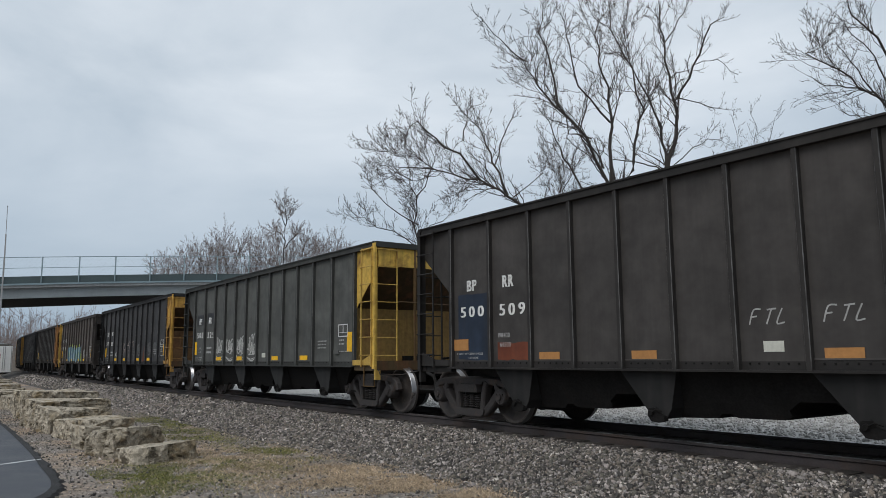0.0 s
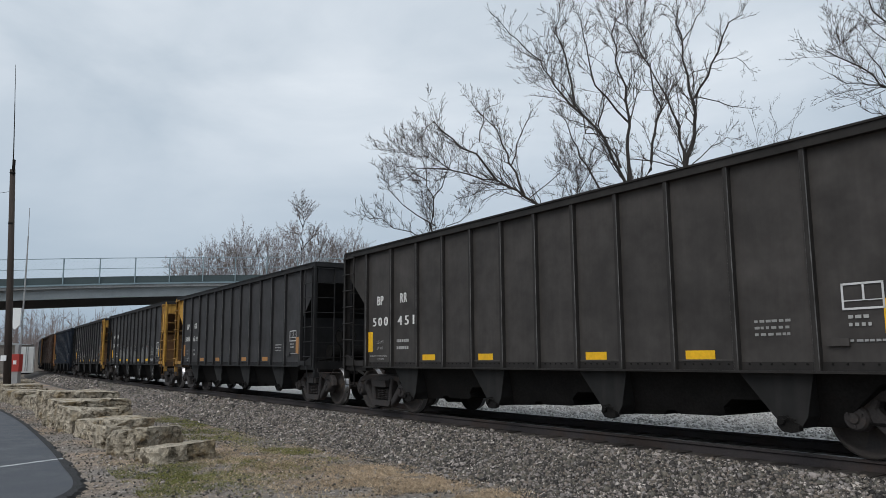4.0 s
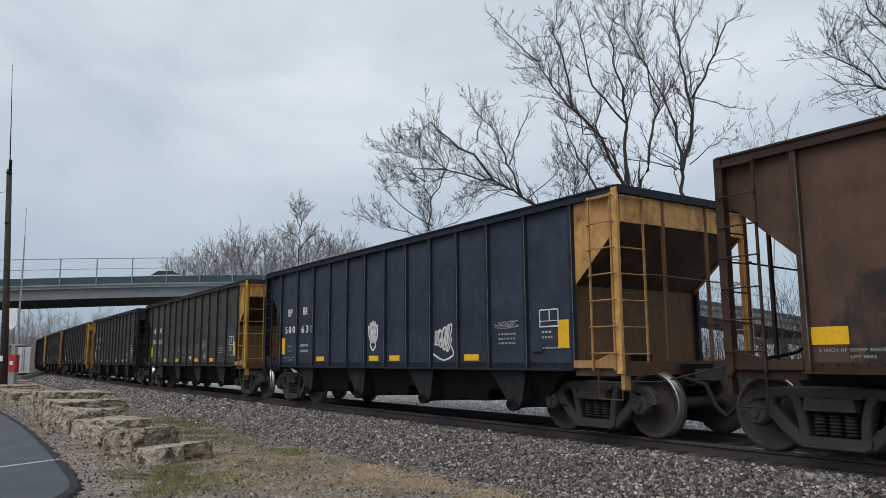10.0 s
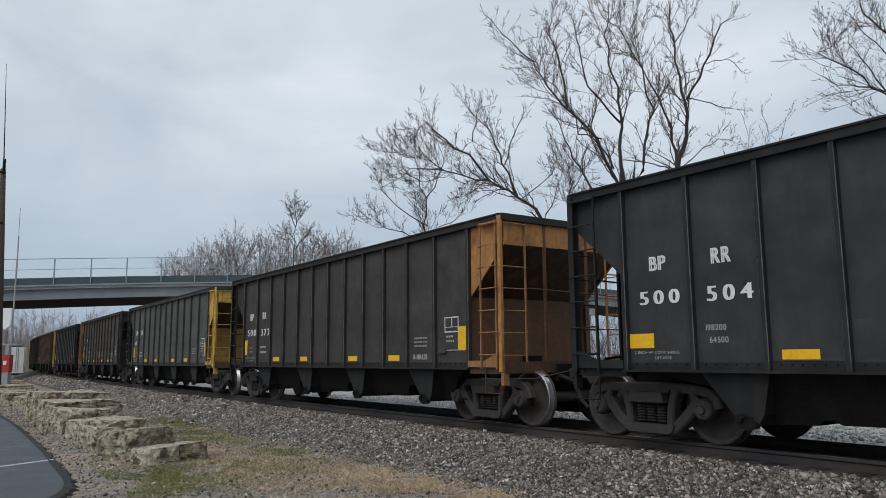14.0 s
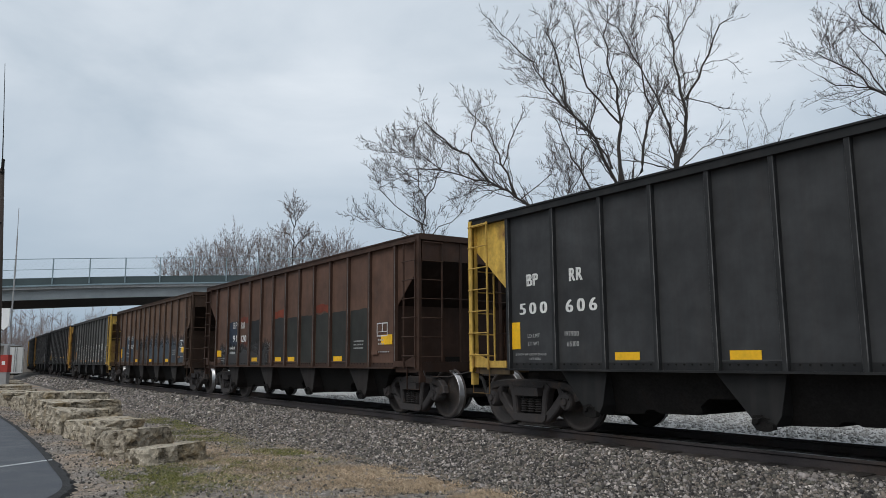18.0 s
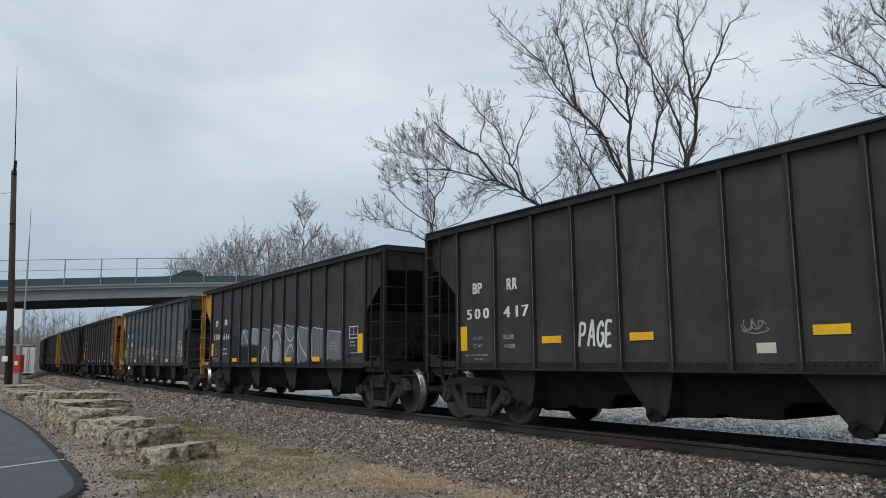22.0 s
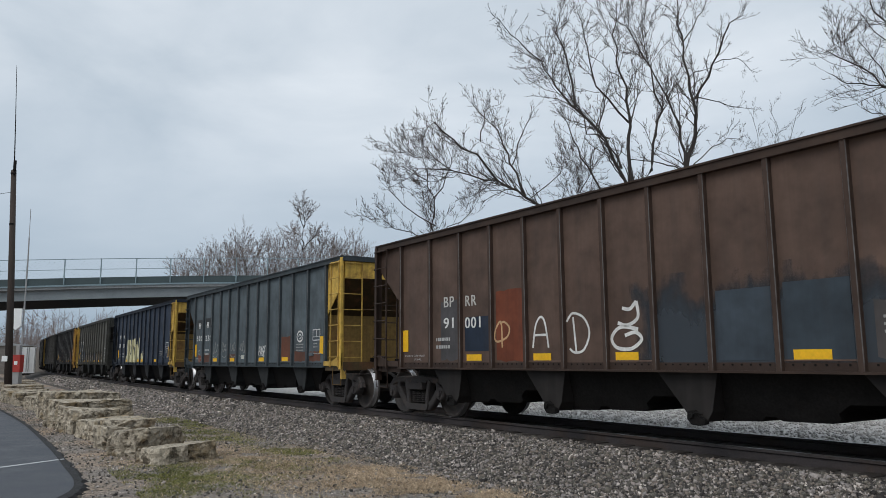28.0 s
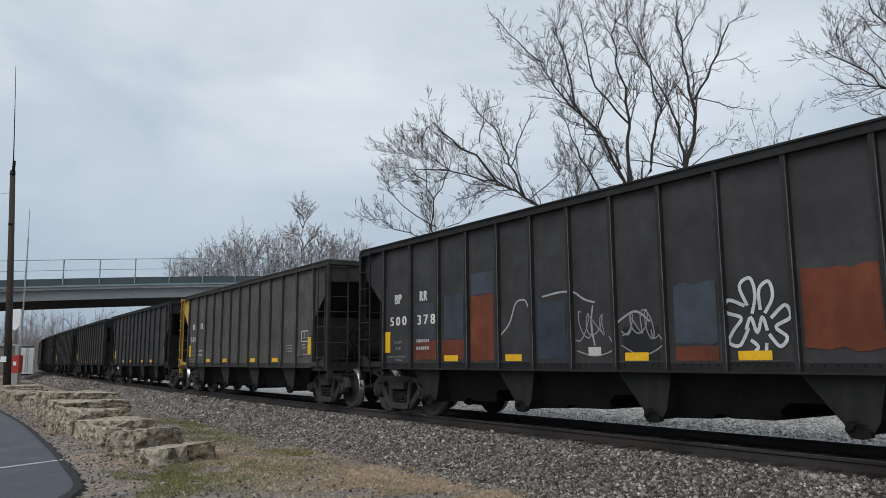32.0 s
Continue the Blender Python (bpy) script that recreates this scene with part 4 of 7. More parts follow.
def along(p):
    """Place along the car for a panel number with fraction; posts stand at whole numbers."""
    k = min(max(int(p), 0), 11)
    return XS[k] + (XS[k + 1] - XS[k]) * (p - k)


def rounded(pts, n=4):
    out = []
    for i in range(len(pts)):
        a, b, c, d = (Vector(pts[(i + k) % len(pts)]) for k in (-1, 0, 1, 2))
        for q in range(n):
            t = q / n
            out.append(tuple(.5 * ((2 * b) + (c - a) * t + (2 * a - 5 * b + 4 * c - d) * t * t + (3 * b - a - 3 * c + d) * t ** 3)))
    return out


def swell(pts, by):
    """The outline moved outwards (or inwards) by so many metres."""
    n = len(pts)
    area = sum(pts[i][0] * pts[(i + 1) % n][1] - pts[(i + 1) % n][0] * pts[i][1] for i in range(n))
    out = []
    for i, (x, z) in enumerate(pts):
        a, b = pts[i - 1], pts[(i + 1) % n]
        d = Vector((b[0] - a[0], b[1] - a[1])).normalized() * math.copysign(by, area)
        out.append((x + d.y, z - d.x))
    return out


def fill(i, pts, color, label="", mat="spray", name="graffiti", curve=True):
    """A filled painted shape on car i; points are (panel, height)."""
    y = face_y(TRAIN[i])
    pts = [(along(p), z) for p, z in pts]
    if curve:
        pts = rounded(pts)
    g = Geo().add([(x, y, z) for x, z in pts], [tuple(range(len(pts)))])
    return part(name, g, M[mat], TRAIN[i], label, color)


def trace(i, lines, width, color, label=""):
    return strokes(TRAIN[i], [[(along(p), z) for p, z in ln] for ln in lines], width, color, "graffiti", label)


def post_paint(i, j, z0, z1, color):
    """Spray paint round the face and flanks of a side post."""
    x = XS[j]
    return part("post_paint", Geo().prism([(x - .0375, -YS - .012), (x - .036, -YS - .078), (x - .028, -YS - .0865), (x + .028, -YS - .0865), (x + .036, -YS - .078), (x + .0375, -YS - .012)], z0, z1, "z"), M["spray"], TRAIN[i], "", color)


for i in (1, 3, 16, 20, 23, 28, 30):
    pp(i, 0, .12, 0, .95, 2.22, 2.56, DARKP, 0, "cleanpaint")
    pp(i, 1, .10, 1, .95, 2.24, 2.58, DARKP, 0, "cleanpaint")
# first car
pp(0, 0, .1, 0, .95, 1.08, 2.2, NAVYP)
pp(0, 1, .1, 1, .95, 1.08, 1.35, PRIMER)
for j in (6, 7):
    word(0, "FTL", j, .13, 1.47, .50, .17, (.34, .34, .33), .018, .4)
# grey car with white scribbles
for k, j in enumerate((2, 3, 4, 5)):
    scrawl(TRAIN[1], X(j, .05), 1.12, .74, .80, 40 + k, (.42, .42, .40), .055, 3)
    scrawl(TRAIN[1], X(j, .1), 1.15, .6, .5, 60 + k, (.5, .5, .48), .03, 2)
# thin outlines
word(2, "PEWS", 2, .3, 1.26, .56, .17, WHITE, .03)
trace(2, [[(4.18, 1.29), (4.13, 1.70), (4.22, 1.85), (4.4, 1.76), (4.54, 1.6), (4.4, 1.57), (4.54, 1.45), (4.62, 1.88), (4.71, 2.0), (4.92, 1.92)],
          [(4.94, 1.2), (4.8, 1.5), (4.8, 1.67), (4.94, 1.75), (5.41, 1.73), (5.41, 1.57), (5.3, 1.51), (5.37, 1.28), (5.5, 1.19), (5.5, 1.02)],
          [(5.22, 1.75), (5.26, 1.86), (5.37, 1.9), (5.8, 1.83), (5.92, 1.6), (5.84, 1.25), (5.7, 1.0)], [(5.8, 1.83), (5.92, 1.92), (6.16, 1.87), (6.35, 1.92), (6.4, 1.8), (6.3, 1.65), (6.42, 1.2), (6.45, 1.03)]],
      .026, (.36, .29, .27), "thin pink-grey outlines of block letters")
for j in (7, 9, 10):
    crown_tag(TRAIN[2], X(j, .1), 1.3, .6, .5, (.10, .10, .10), j, .05)
fill(2, [(8.2, 1.05), (8.45, 1.4), (8.75, 1.85), (8.94, 2.0), (8.94, 1.3), (8.6, 1.08)], (.105, .042, .027), "rusty scar where paint has gone", "paint", "rust_patch")
# mural: pale blue block letters over a green ground
SKY_BLUE, DEEP, LIME = (.25, .37, .43), (.018, .022, .03), (.34, .46, .06)
fill(3, [(2.92, 1.04), (2.95, 1.35), (3.0, 1.7), (3.04, 1.98), (3.3, 2.07), (3.5, 1.99), (4.0, 2.0), (4.3, 2.08), (4.5, 1.96), (5.1, 1.98), (5.5, 2.06), (5.9, 1.96), (6.2, 1.98), (6.6, 1.94), (6.75, 2.05), (7.0, 1.94), (7.4, 2.06), (7.7, 1.98), (8.06, 2.0), (8.10, 1.5), (8.02, 1.04)], LIME, "lime green ground of a mural")
for blob in ([(8.0, 1.12), (8.05, 1.4), (8.18, 1.5), (8.2, 1.25), (8.12, 1.08)], [(8.2, 1.45), (8.3, 1.5), (8.36, 1.46), (8.26, 1.41)], [(2.55, 1.2), (2.62, 1.32), (2.75, 1.28), (2.85, 1.12), (2.7, 1.12)], [(2.5, 1.42), (2.62, 1.44), (2.6, 1.37)]):
    fill(3, blob, LIME, "lime green splash beside a mural")
MURAL = (
    [(3.03, 1.05), (3.02, 1.30), (3.18, 1.35), (3.20, 1.62), (3.05, 1.66), (3.08, 1.88), (3.5, 1.96), (4.0, 1.95), (4.3, 1.86), (4.32, 1.66), (4.12, 1.55), (4.3, 1.45), (4.25, 1.15), (4.0, 1.05), (3.5, 1.03)],
    [(4.35, 1.05), (4.95, 1.04), (5.25, 1.15), (5.3, 1.45), (5.05, 1.62), (5.2, 1.8), (5.15, 1.92), (4.8, 1.93), (4.45, 1.8), (4.38, 1.55), (4.6, 1.4), (4.55, 1.3), (4.35, 1.25)],
    [(5.38, 1.04), (5.34, 1.45), (5.29, 1.85), (5.5, 1.95), (5.62, 1.85), (5.68, 1.62), (5.95, 1.78), (6.1, 1.78), (6.12, 1.6), (5.95, 1.45), (6.15, 1.2), (6.25, 1.03), (6.0, 1.03), (5.75, 1.3), (5.72, 1.05)],
    [(6.34, 1.04), (6.25, 1.5), (6.2, 1.8), (6.5, 1.9), (6.82, 1.88), (6.93, 1.7), (6.92, 1.5), (6.75, 1.4), (6.75, 1.3), (7.0, 1.2), (6.98, 1.04)],
    [(6.99, 1.62), (7.03, 1.85), (7.5, 1.88), (8.05, 1.95), (8.1, 1.65), (7.7, 1.58), (7.72, 1.3), (7.95, 1.05), (7.15, 1.04), (7.25, 1.3), (7.3, 1.55)])
for letter in MURAL:
    fill(3, swell(letter, .035), DEEP, "black outline of a mural letter")
for letter in MURAL:
    fill(3, letter, SKY_BLUE, "pale blue block letter of a mural")
    trace(3, [swell(letter, -.05)[3:9]], .018, (.50, .56, .58), "white highlight on a mural letter")
    low = min(z for _, z in letter)
    x0, x1 = min(q for q, _ in letter), max(q for q, _ in letter)
    for q in range(3):
        u = lerp(x0, x1, .2 + .28 * q)
        trace(3, [[(u, low + .06), (u + .05, low + .28), (u - .02, low + .46)]], .05, (.36, .45, .46), "pale brush mark on a mural letter")
for hole in ([(3.5, 1.42), (3.72, 1.38), (3.74, 1.2), (3.55, 1.18)], [(3.47, 1.66), (3.53, 1.66), (3.53, 1.60), (3.47, 1.60)], [(4.5, 1.47), (4.75, 1.32), (4.95, 1.2), (4.8, 1.14), (4.6, 1.28)], [(4.72, 1.72), (4.9, 1.70), (4.86, 1.62)], [(6.5, 1.60), (6.7, 1.62), (6.66, 1.52), (6.5, 1.52)], [(6.6, 1.32), (6.72, 1.35), (6.84, 1.2), (6.66, 1.16)]):
    fill(3, hole, DEEP, "black counter of a mural letter")
for j, z in ((3, 1.9), (4, 1.93), (5, 1.85), (6, 1.75), (7, 1.84), (8, 1.85)):
    post_paint(3, j, 1.08, z, (.09, .16, .20))
strokes(TRAIN[3], [[(X(2, .5), 1.55), (X(2, .7), 1.58)], [(X(2, .75), 1.35), (X(2, .85), 1.42)], [(X(2, .6), 1.12), (X(2, .9), 1.3)]], .09, LIME)
word(3, "SHA", 1, .2, 1.68, .52, .16, (.30, .36, .05), .035)
word(3, "WT", 8, .1, 1.2, .4, .2, (.30, .34, .05), .03)
trace(3, [[(9.22, 1.62), (9.12, 1.56), (9.14, 1.46), (9.26, 1.46), (9.28, 1.58), (9.20, 1.64)], [(9.28, 1.52), (9.36, 1.44), (9.42, 1.52), (9.34, 1.60), (9.44, 1.66), (9.50, 1.56)], [(9.52, 1.50), (9.56, 1.74), (9.58, 1.52), (9.68, 1.56), (9.62, 1.64)], [(9.70, 1.76), (9.80, 1.80), (9.74, 1.70), (9.84, 1.68), (9.80, 1.60)],
          [(9.22, 1.22), (9.26, 1.40), (9.36, 1.28), (9.42, 1.42), (9.50, 1.26), (9.58, 1.40), (9.66, 1.30), (9.62, 1.22)], [(9.90, 1.18), (9.82, 1.36), (9.78, 1.46)], [(9.74, 1.34), (9.78, 1.47), (9.90, 1.44)]], .03, (.50, .50, .49), "looping white tag")
# white ghosts of scrubbed graffiti
for k, j in enumerate((2, 3, 4, 5, 6, 8, 9, 10, 11)):
    scrawl(TRAIN[6], X(j, .08), 1.15, .66, .80 - .07 * (k % 3), 90 + k, (.15, .15, .15), .035, 3)
for x in CHUTES:
    strokes(TRAIN[6], [[(x + .3, .85), (x + .12, .62), (x + .3, .5)]], .03, (.3, .3, .3))
# grey patches and a loose board
pp(7, 2, .0, 2, 1, 1.08, 1.62, GREYP)
pp(7, 3, .05, 3, .9, 1.08, 1.70, (.15, .15, .15))
pp(7, 7, .1, 7, .9, 1.08, 1.45, GREYP)
pp(7, 8, .05, 8, 1, 1.08, 1.75, (.15, .15, .15))
word(7, "R", 2, .2, 1.2, .4, .35, (.5, .5, .48), .035)
word(7, "AM", 4, .1, 1.36, .45, .14, (.55, .55, .52), .04)
patch(TRAIN[7], X(11, .0), X(11, .16), 1.42, 1.92, ORANGE, "reflector")
g_ = Geo().prism([(X(11, .16), 1.66), (X(11, .28), 1.52), (X(11, .64), 1.98), (X(11, .53), 2.12)], -YS - .045, -YS - .028)
part("loose_board", g_, M["paint"], TRAIN[7], "grey board hung across the stencil", (.11, .11, .115))
# four thin tall letters
trace(8, [[(5.10, 1.96), (5.07, 1.70), (5.20, 1.68), (5.38, 1.74)], [(5.40, 2.05), (5.37, 1.70), (5.38, 1.36), (5.20, 1.34), (5.07, 1.40), (5.22, 1.52), (5.38, 1.66)],
          [(6.12, 2.02), (6.22, 2.06), (6.30, 1.99), (6.22, 1.93), (6.12, 1.97), (6.12, 2.02)], [(6.20, 1.93), (6.26, 1.64), (6.32, 1.39)],
          [(7.56, 2.02), (7.42, 2.12), (7.22, 2.00), (7.24, 1.82), (7.44, 1.70), (7.58, 1.52), (7.52, 1.30), (7.30, 1.24), (7.12, 1.34)],
          [(8.26, 2.04), (8.30, 1.76), (8.24, 1.48)], [(8.72, 2.06), (8.54, 1.86), (8.34, 1.72), (8.84, 1.60)], [(8.36, 1.70), (8.60, 1.48), (8.72, 1.26), (8.72, 1.07)]],
      .034, (.50, .50, .50), "thin white painted letters")
word(8, "AD", 2, .1, 1.28, .4, .18, (.5, .5, .48), .04)
pp(9, 10, .05, 10, .95, 1.12, 1.75, (.058, .042, .036), .03)
pp(9, 8, .1, 9, .95, 1.10, 1.55, (.062, .046, .038), .03)
pp(9, 4, .1, 6, .95, 1.10, 1.42, (.068, .046, .037), .03)
crown_tag(TRAIN[10], X(5, .0), 1.31, .50, .62, WHITE, 3, .045)
scrawl(TRAIN[10], X(8, .0), 1.14, .64, .70, 17, WHITE, .055, 4)
scrawl(TRAIN[10], X(10, .1), 1.62, .6, .12, 18, (.3, .3, .3), .02, 4)
for k, j in enumerate((2, 3, 4, 5, 6, 7)):
    scrawl(TRAIN[11], X(j, .15), 1.25, .5, .55, 120 + k, (.16, .15, .15), .03, 2)
word(11, "WHO", 8, .1, 1.5, .62, .3, (.30, .30, .29), .03)
strokes(TRAIN[11], [[(X(8, .5), 1.42), (X(8, .5), 1.2)], [(X(8, .35), 1.28), (X(8, .5), 1.17), (X(8, .65), 1.28)]], .03, (.5, .5, .48))
pp(11, 11, .05, 11, .8, 1.25, 2.1, (.045, .056, .075))
pp(11, 10, .05, 10, .95, 1.08, 1.45, (.05, .05, .055))
pp(13, 3, .0, 4, 1, 1.1, 1.5, (.04, .045, .045))
patch(TRAIN[13], X(11, .12), X(11, .28), 1.45, 1.85, ORANGE, "reflector")
g_ = Geo().prism([(X(11, .2 + .22 * math.cos(a)), 1.66 + .17 * math.sin(a)) for a in [k * math.pi / 6 for k in range(12)]], -YS - .03, -YS - .026)
part("blot", g_, M["paint"], TRAIN[13], "", (.09, .09, .095))
word(16, "LZK", 2, .1, 1.62, .56, .22, WHITE, .035)
word(16, "LD", 2, .25, 1.32, .36, .2, WHITE, .04)
scrawl(TRAIN[16], X(4, .1), 1.2, .6, .5, 31, (.16, .15, .14), .03, 2)
g_ = Geo().prism([(X(6, .45 + .42 * math.cos(a) * (1 + .1 * math.sin(5 * a))), 1.48 + .18 * math.sin(a) * (1 + .15 * math.cos(3 * a))) for a in [k * math.pi / 9 for k in range(18)]], -YS - .02, -YS - .016)
part("paint_blot", g_, M["spray"], TRAIN[16], "red spray-painted blot", (.42, .07, .06))
word(16, "LD", 7, .2, 1.4, .5, .24, WHITE, .05)
# repainted lower panels of the brown cars
pp(18, 1, .0, 1, 1, 1.1, 2.28, NAVYP, .03)
pp(18, 2, .0, 2, 1, 1.1, 1.7, PRIMER, .05)
pp(18, 3, .0, 3, .95, 1.1, 2.25, DARKP, .03)
pp(18, 5, .0, 5, .97, 1.07, 2.22, (.028, .027, .026), .015)
pp(18, 6, .0, 10, .95, 1.04, 2.20, (.030, .031, .028), .02)
pp(18, 2, .0, 2, 1, 2.20, 2.38, (.15, .035, .02), .03)
for j in (5, 8):
    pp(18, j, .0, j, 1, 2.24, 2.42, (.15, .035, .02), .03)
scrawl(TRAIN[18], X(1, .2), 1.3, .4, .3, 44, (.25, .27, .22), .025, 2)
scrawl(TRAIN[18], X(4, .3), 1.4, .4, .25, 45, (.3, .28, .26), .02, 2)
pp(19, 0, .1, 0, 1, 1.1, 1.78, (.055, .068, .082), .02)
pp(19, 1, .0, 2, .95, 1.1, 2.2, (.04, .055, .075), .03)
pp(19, 3, .1, 3, .95, 1.6, 2.05, (.045, .052, .058), .03)
pp(19, 3, .4, 11, 1, .99, 2.25, (.048, .060, .074), .0, "wash")
pp(19, 5, .05, 11, .7, 1.06, 1.60, (.05, .062, .075), .06)
pp(19, 4, .0, 5, .6, 1.0, 2.0, (.030, .028, .027), .0, "wash")
pp(9, 0, .2, 11, 1, .99, 2.15, (.030, .031, .034), .0, "wash")
pp(27, 6, .5, 11, 1, .99, 2.2, (.036, .046, .058), .0, "wash")
pp(18, 0, .2, 4, .9, .99, 1.75, (.030, .029, .029), .0, "wash")
for j in (2, 3, 4, 6, 8, 9):
    pp(6, j, .0, j, 1, 1.02, 1.95, (.13, .13, .13), .0, "wash")
pp(30, 2, .0, 10, .9, .99, 1.75, (.10, .070, .045), .0, "wash")
for j in (4, 6):
    pp(23, j, .0, j + 1, .6, 1.02, 1.85, (.19, .19, .165), .0, "wash")
# a row of alike tags
TAG_LINES = ([(.08, 2.0), (.28, 2.0), (.5, 2.06), (.28, 1.84), (.12, 1.69)], [(.34, 1.84), (.5, 1.84), (.48, 1.76)], [(.72, 1.93), (.52, 1.79), (.28, 1.65)], [(.74, 1.79), (.52, 1.64), (.3, 1.5)],
             [(.72, 1.69), (.52, 1.61), (.4, 1.54), (.72, 1.64), (.8, 1.57), (.6, 1.53), (.88, 1.46), (.8, 1.40), (.6, 1.46)], [(.56, 1.51), (.32, 1.39), (.26, 1.2), (.44, 1.07), (.72, 1.06), (.94, 1.15), (.92, 1.23), (.76, 1.18), (.64, 1.0)], [(.12, 1.64), (.22, 1.48)])
for j in range(2, 10):
    lift = .05 * ((j * 5) % 3 - 1)
    strokes(TRAIN[20], [[(X(j, u + .02 * ((j * 3) % 4 - 1)), 1.0 + (z - 1.0) * (1 + lift)) for u, z in ln] for ln in TAG_LINES], .036, (.60, .60, .57), "graffiti", "white spray-painted tag, one of a row")
word(20, "SOVIET", 10, .0, 1.72, .78, .34, (.58, .58, .55), .03, .12)
word(21, "PAGE", 3, .0, 1.29, .70, .34, WHITE, .045, .1)
scrawl(TRAIN[21], X(6, .12), 1.4, .34, .18, 51, (.2, .2, .2), .02, 2)
scrawl(TRAIN[21], X(8, .3), 1.5, .35, .22, 52, (.2, .2, .2), .02, 2)
# silver block graffiti
pp(22, 2, .05, 2, .92, 1.15, 1.89, (.018, .024, .036), .0)
SILVER_BLOCKS = ((3, 1.55, 2.02), (4, 1.56, 2.05), (5, 1.04, 2.0), (6, 1.05, 2.06), (7, 1.05, 2.02), (8, 1.05, 1.95), (9, 1.1, 1.9), (10, 1.1, 1.8))
for k, (j, z0, z1) in enumerate(SILVER_BLOCKS):
    pp(22, j, .02, j, .98, z0, z1, ((.085, .088, .095), (.12, .124, .132))[k % 2], .05, "spray")
    # broad upright brush marks, brighter where the paint is thick
    strokes(TRAIN[22], [[(X(j, .1 + .2 * q), z0 + .04 + .03 * (q % 2)), (X(j, .13 + .2 * q), (z0 + z1) / 2), (X(j, .08 + .2 * q), z1 - .05)] for q in range(5)], .10, (.15, .155, .165), "graffiti", "grey brush marks")["kind"] = "stuff"
    strokes(TRAIN[22], [[(X(j, .04), z0 + .03), (X(j, .05), z1 - .04), (X(j, .5), z1 - .015), (X(j, .95), z1 - .05)]], .028, (.42, .42, .43), "graffiti", "white edge of a silver block letter")
for j in (3, 4):
    pp(22, j, .05, j, .95, 1.11, 1.53, (.014, .016, .02), .0)
fill(22, [(6.10, 1.10), (6.12, 1.58), (6.30, 1.64), (6.62, 1.62), (6.64, 1.14)], (.24, .245, .255), "pale square inside the silver letters")
fill(22, [(4.12, 1.62), (4.16, 2.0), (4.5, 2.02), (4.84, 2.0), (4.82, 1.6)], (.22, .225, .235), "pale square inside the silver letters")
trace(22, [[(3.1, 1.6), (3.3, 1.98), (3.6, 1.72), (3.85, 1.62)], [(5.1, 1.05), (5.4, 1.5), (5.75, 1.08)], [(6.0, 1.75), (6.4, 1.9), (6.7, 1.72), (6.95, 1.3)],
           [(7.05, 2.0), (7.3, 1.7), (7.6, 1.62), (7.9, 1.85)], [(7.1, 1.15), (7.4, 1.45), (7.65, 1.5), (7.9, 1.2)], [(8.1, 1.9), (8.3, 1.5), (8.6, 1.3), (8.9, 1.15)]], .045, (.50, .50, .50), "white outlines of silver block letters")
# pale smears
for k, j in enumerate((3, 4, 5, 6)):
    pp(23, j, .1, j, .95, 1.22, 1.62, (.105, .11, .10), .16, "paint")
    scrawl(TRAIN[23], X(j, .05), 1.3, .75, .6, 140 + k, (.26, .26, .22), .07, 3)
pp(23, 5, .0, 6, 1, 1.06, 1.24, (.12, .095, .075), .04)
for j in (3, 4):
    pp(23, j, .0, j, .95, 1.08, 1.39, (.030, .034, .036), .0)
pp(23, 7, .05, 7, .92, 1.04, 1.38, (.030, .034, .038), .0)
fill(23, [(7.55, 1.39), (7.60, 1.45), (7.78, 1.50), (7.86, 1.57), (7.86, 1.38)], (.018, .018, .018), "black scrape")
trace(23, [[(8.46, 1.34), (8.6, 1.48), (8.75, 1.58)]], .08, (.026, .026, .026), "dark scrape")
scrawl(TRAIN[24], X(3, .1), 1.2, .6, .75, 151, (.22, .22, .22), .03, 3)
scrawl(TRAIN[24], X(6, .1), 1.4, .62, .3, 152, (.24, .24, .24), .03, 3)
trace(24, [[(8.26, 1.34), (8.30, 1.62), (8.20, 1.58), (8.42, 1.66), (8.46, 1.55), (8.30, 1.49), (8.48, 1.32)], [(8.50, 1.42), (8.58, 1.45), (8.56, 1.52), (8.50, 1.44), (8.58, 1.36), (8.64, 1.42)],
           [(8.64, 1.36), (8.67, 1.50), (8.72, 1.40), (8.76, 1.50), (8.82, 1.38)], [(8.96, 1.50), (8.86, 1.47), (8.95, 1.40), (8.86, 1.34)]], .04, WHITE, "white spray-painted tag")
strokes(TRAIN[24], [[(X(8, .08), 1.22), (X(8, .4), 1.30), (X(8, .85), 1.24), (X(8, .6), 1.20), (X(8, .95), 1.14)], [(X(8, .02), 1.38), (X(8, .12), 1.26)], [(X(8, .13), 1.38), (X(8, .03), 1.27)]], .03, WHITE)
scrawl(TRAIN[25], X(9, .2), 1.5, .5, .6, 161, (.28, .27, .25), .03, 2)
for k, (j, z) in enumerate(((0, 2.6), (1, 2.55), (0, 1.9), (1, 1.4), (2, 2.4), (3, 1.5), (5, 1.5), (7, 1.4))):
    scrawl(TRAIN[26], X(j, .1), z, .66, .45, 170 + k, (.15, .155, .16), .03, 3)
scrawl(TRAIN[26], X(2, .1), 1.2, .7, .55, 180, (.45, .45, .46), .07, 3)
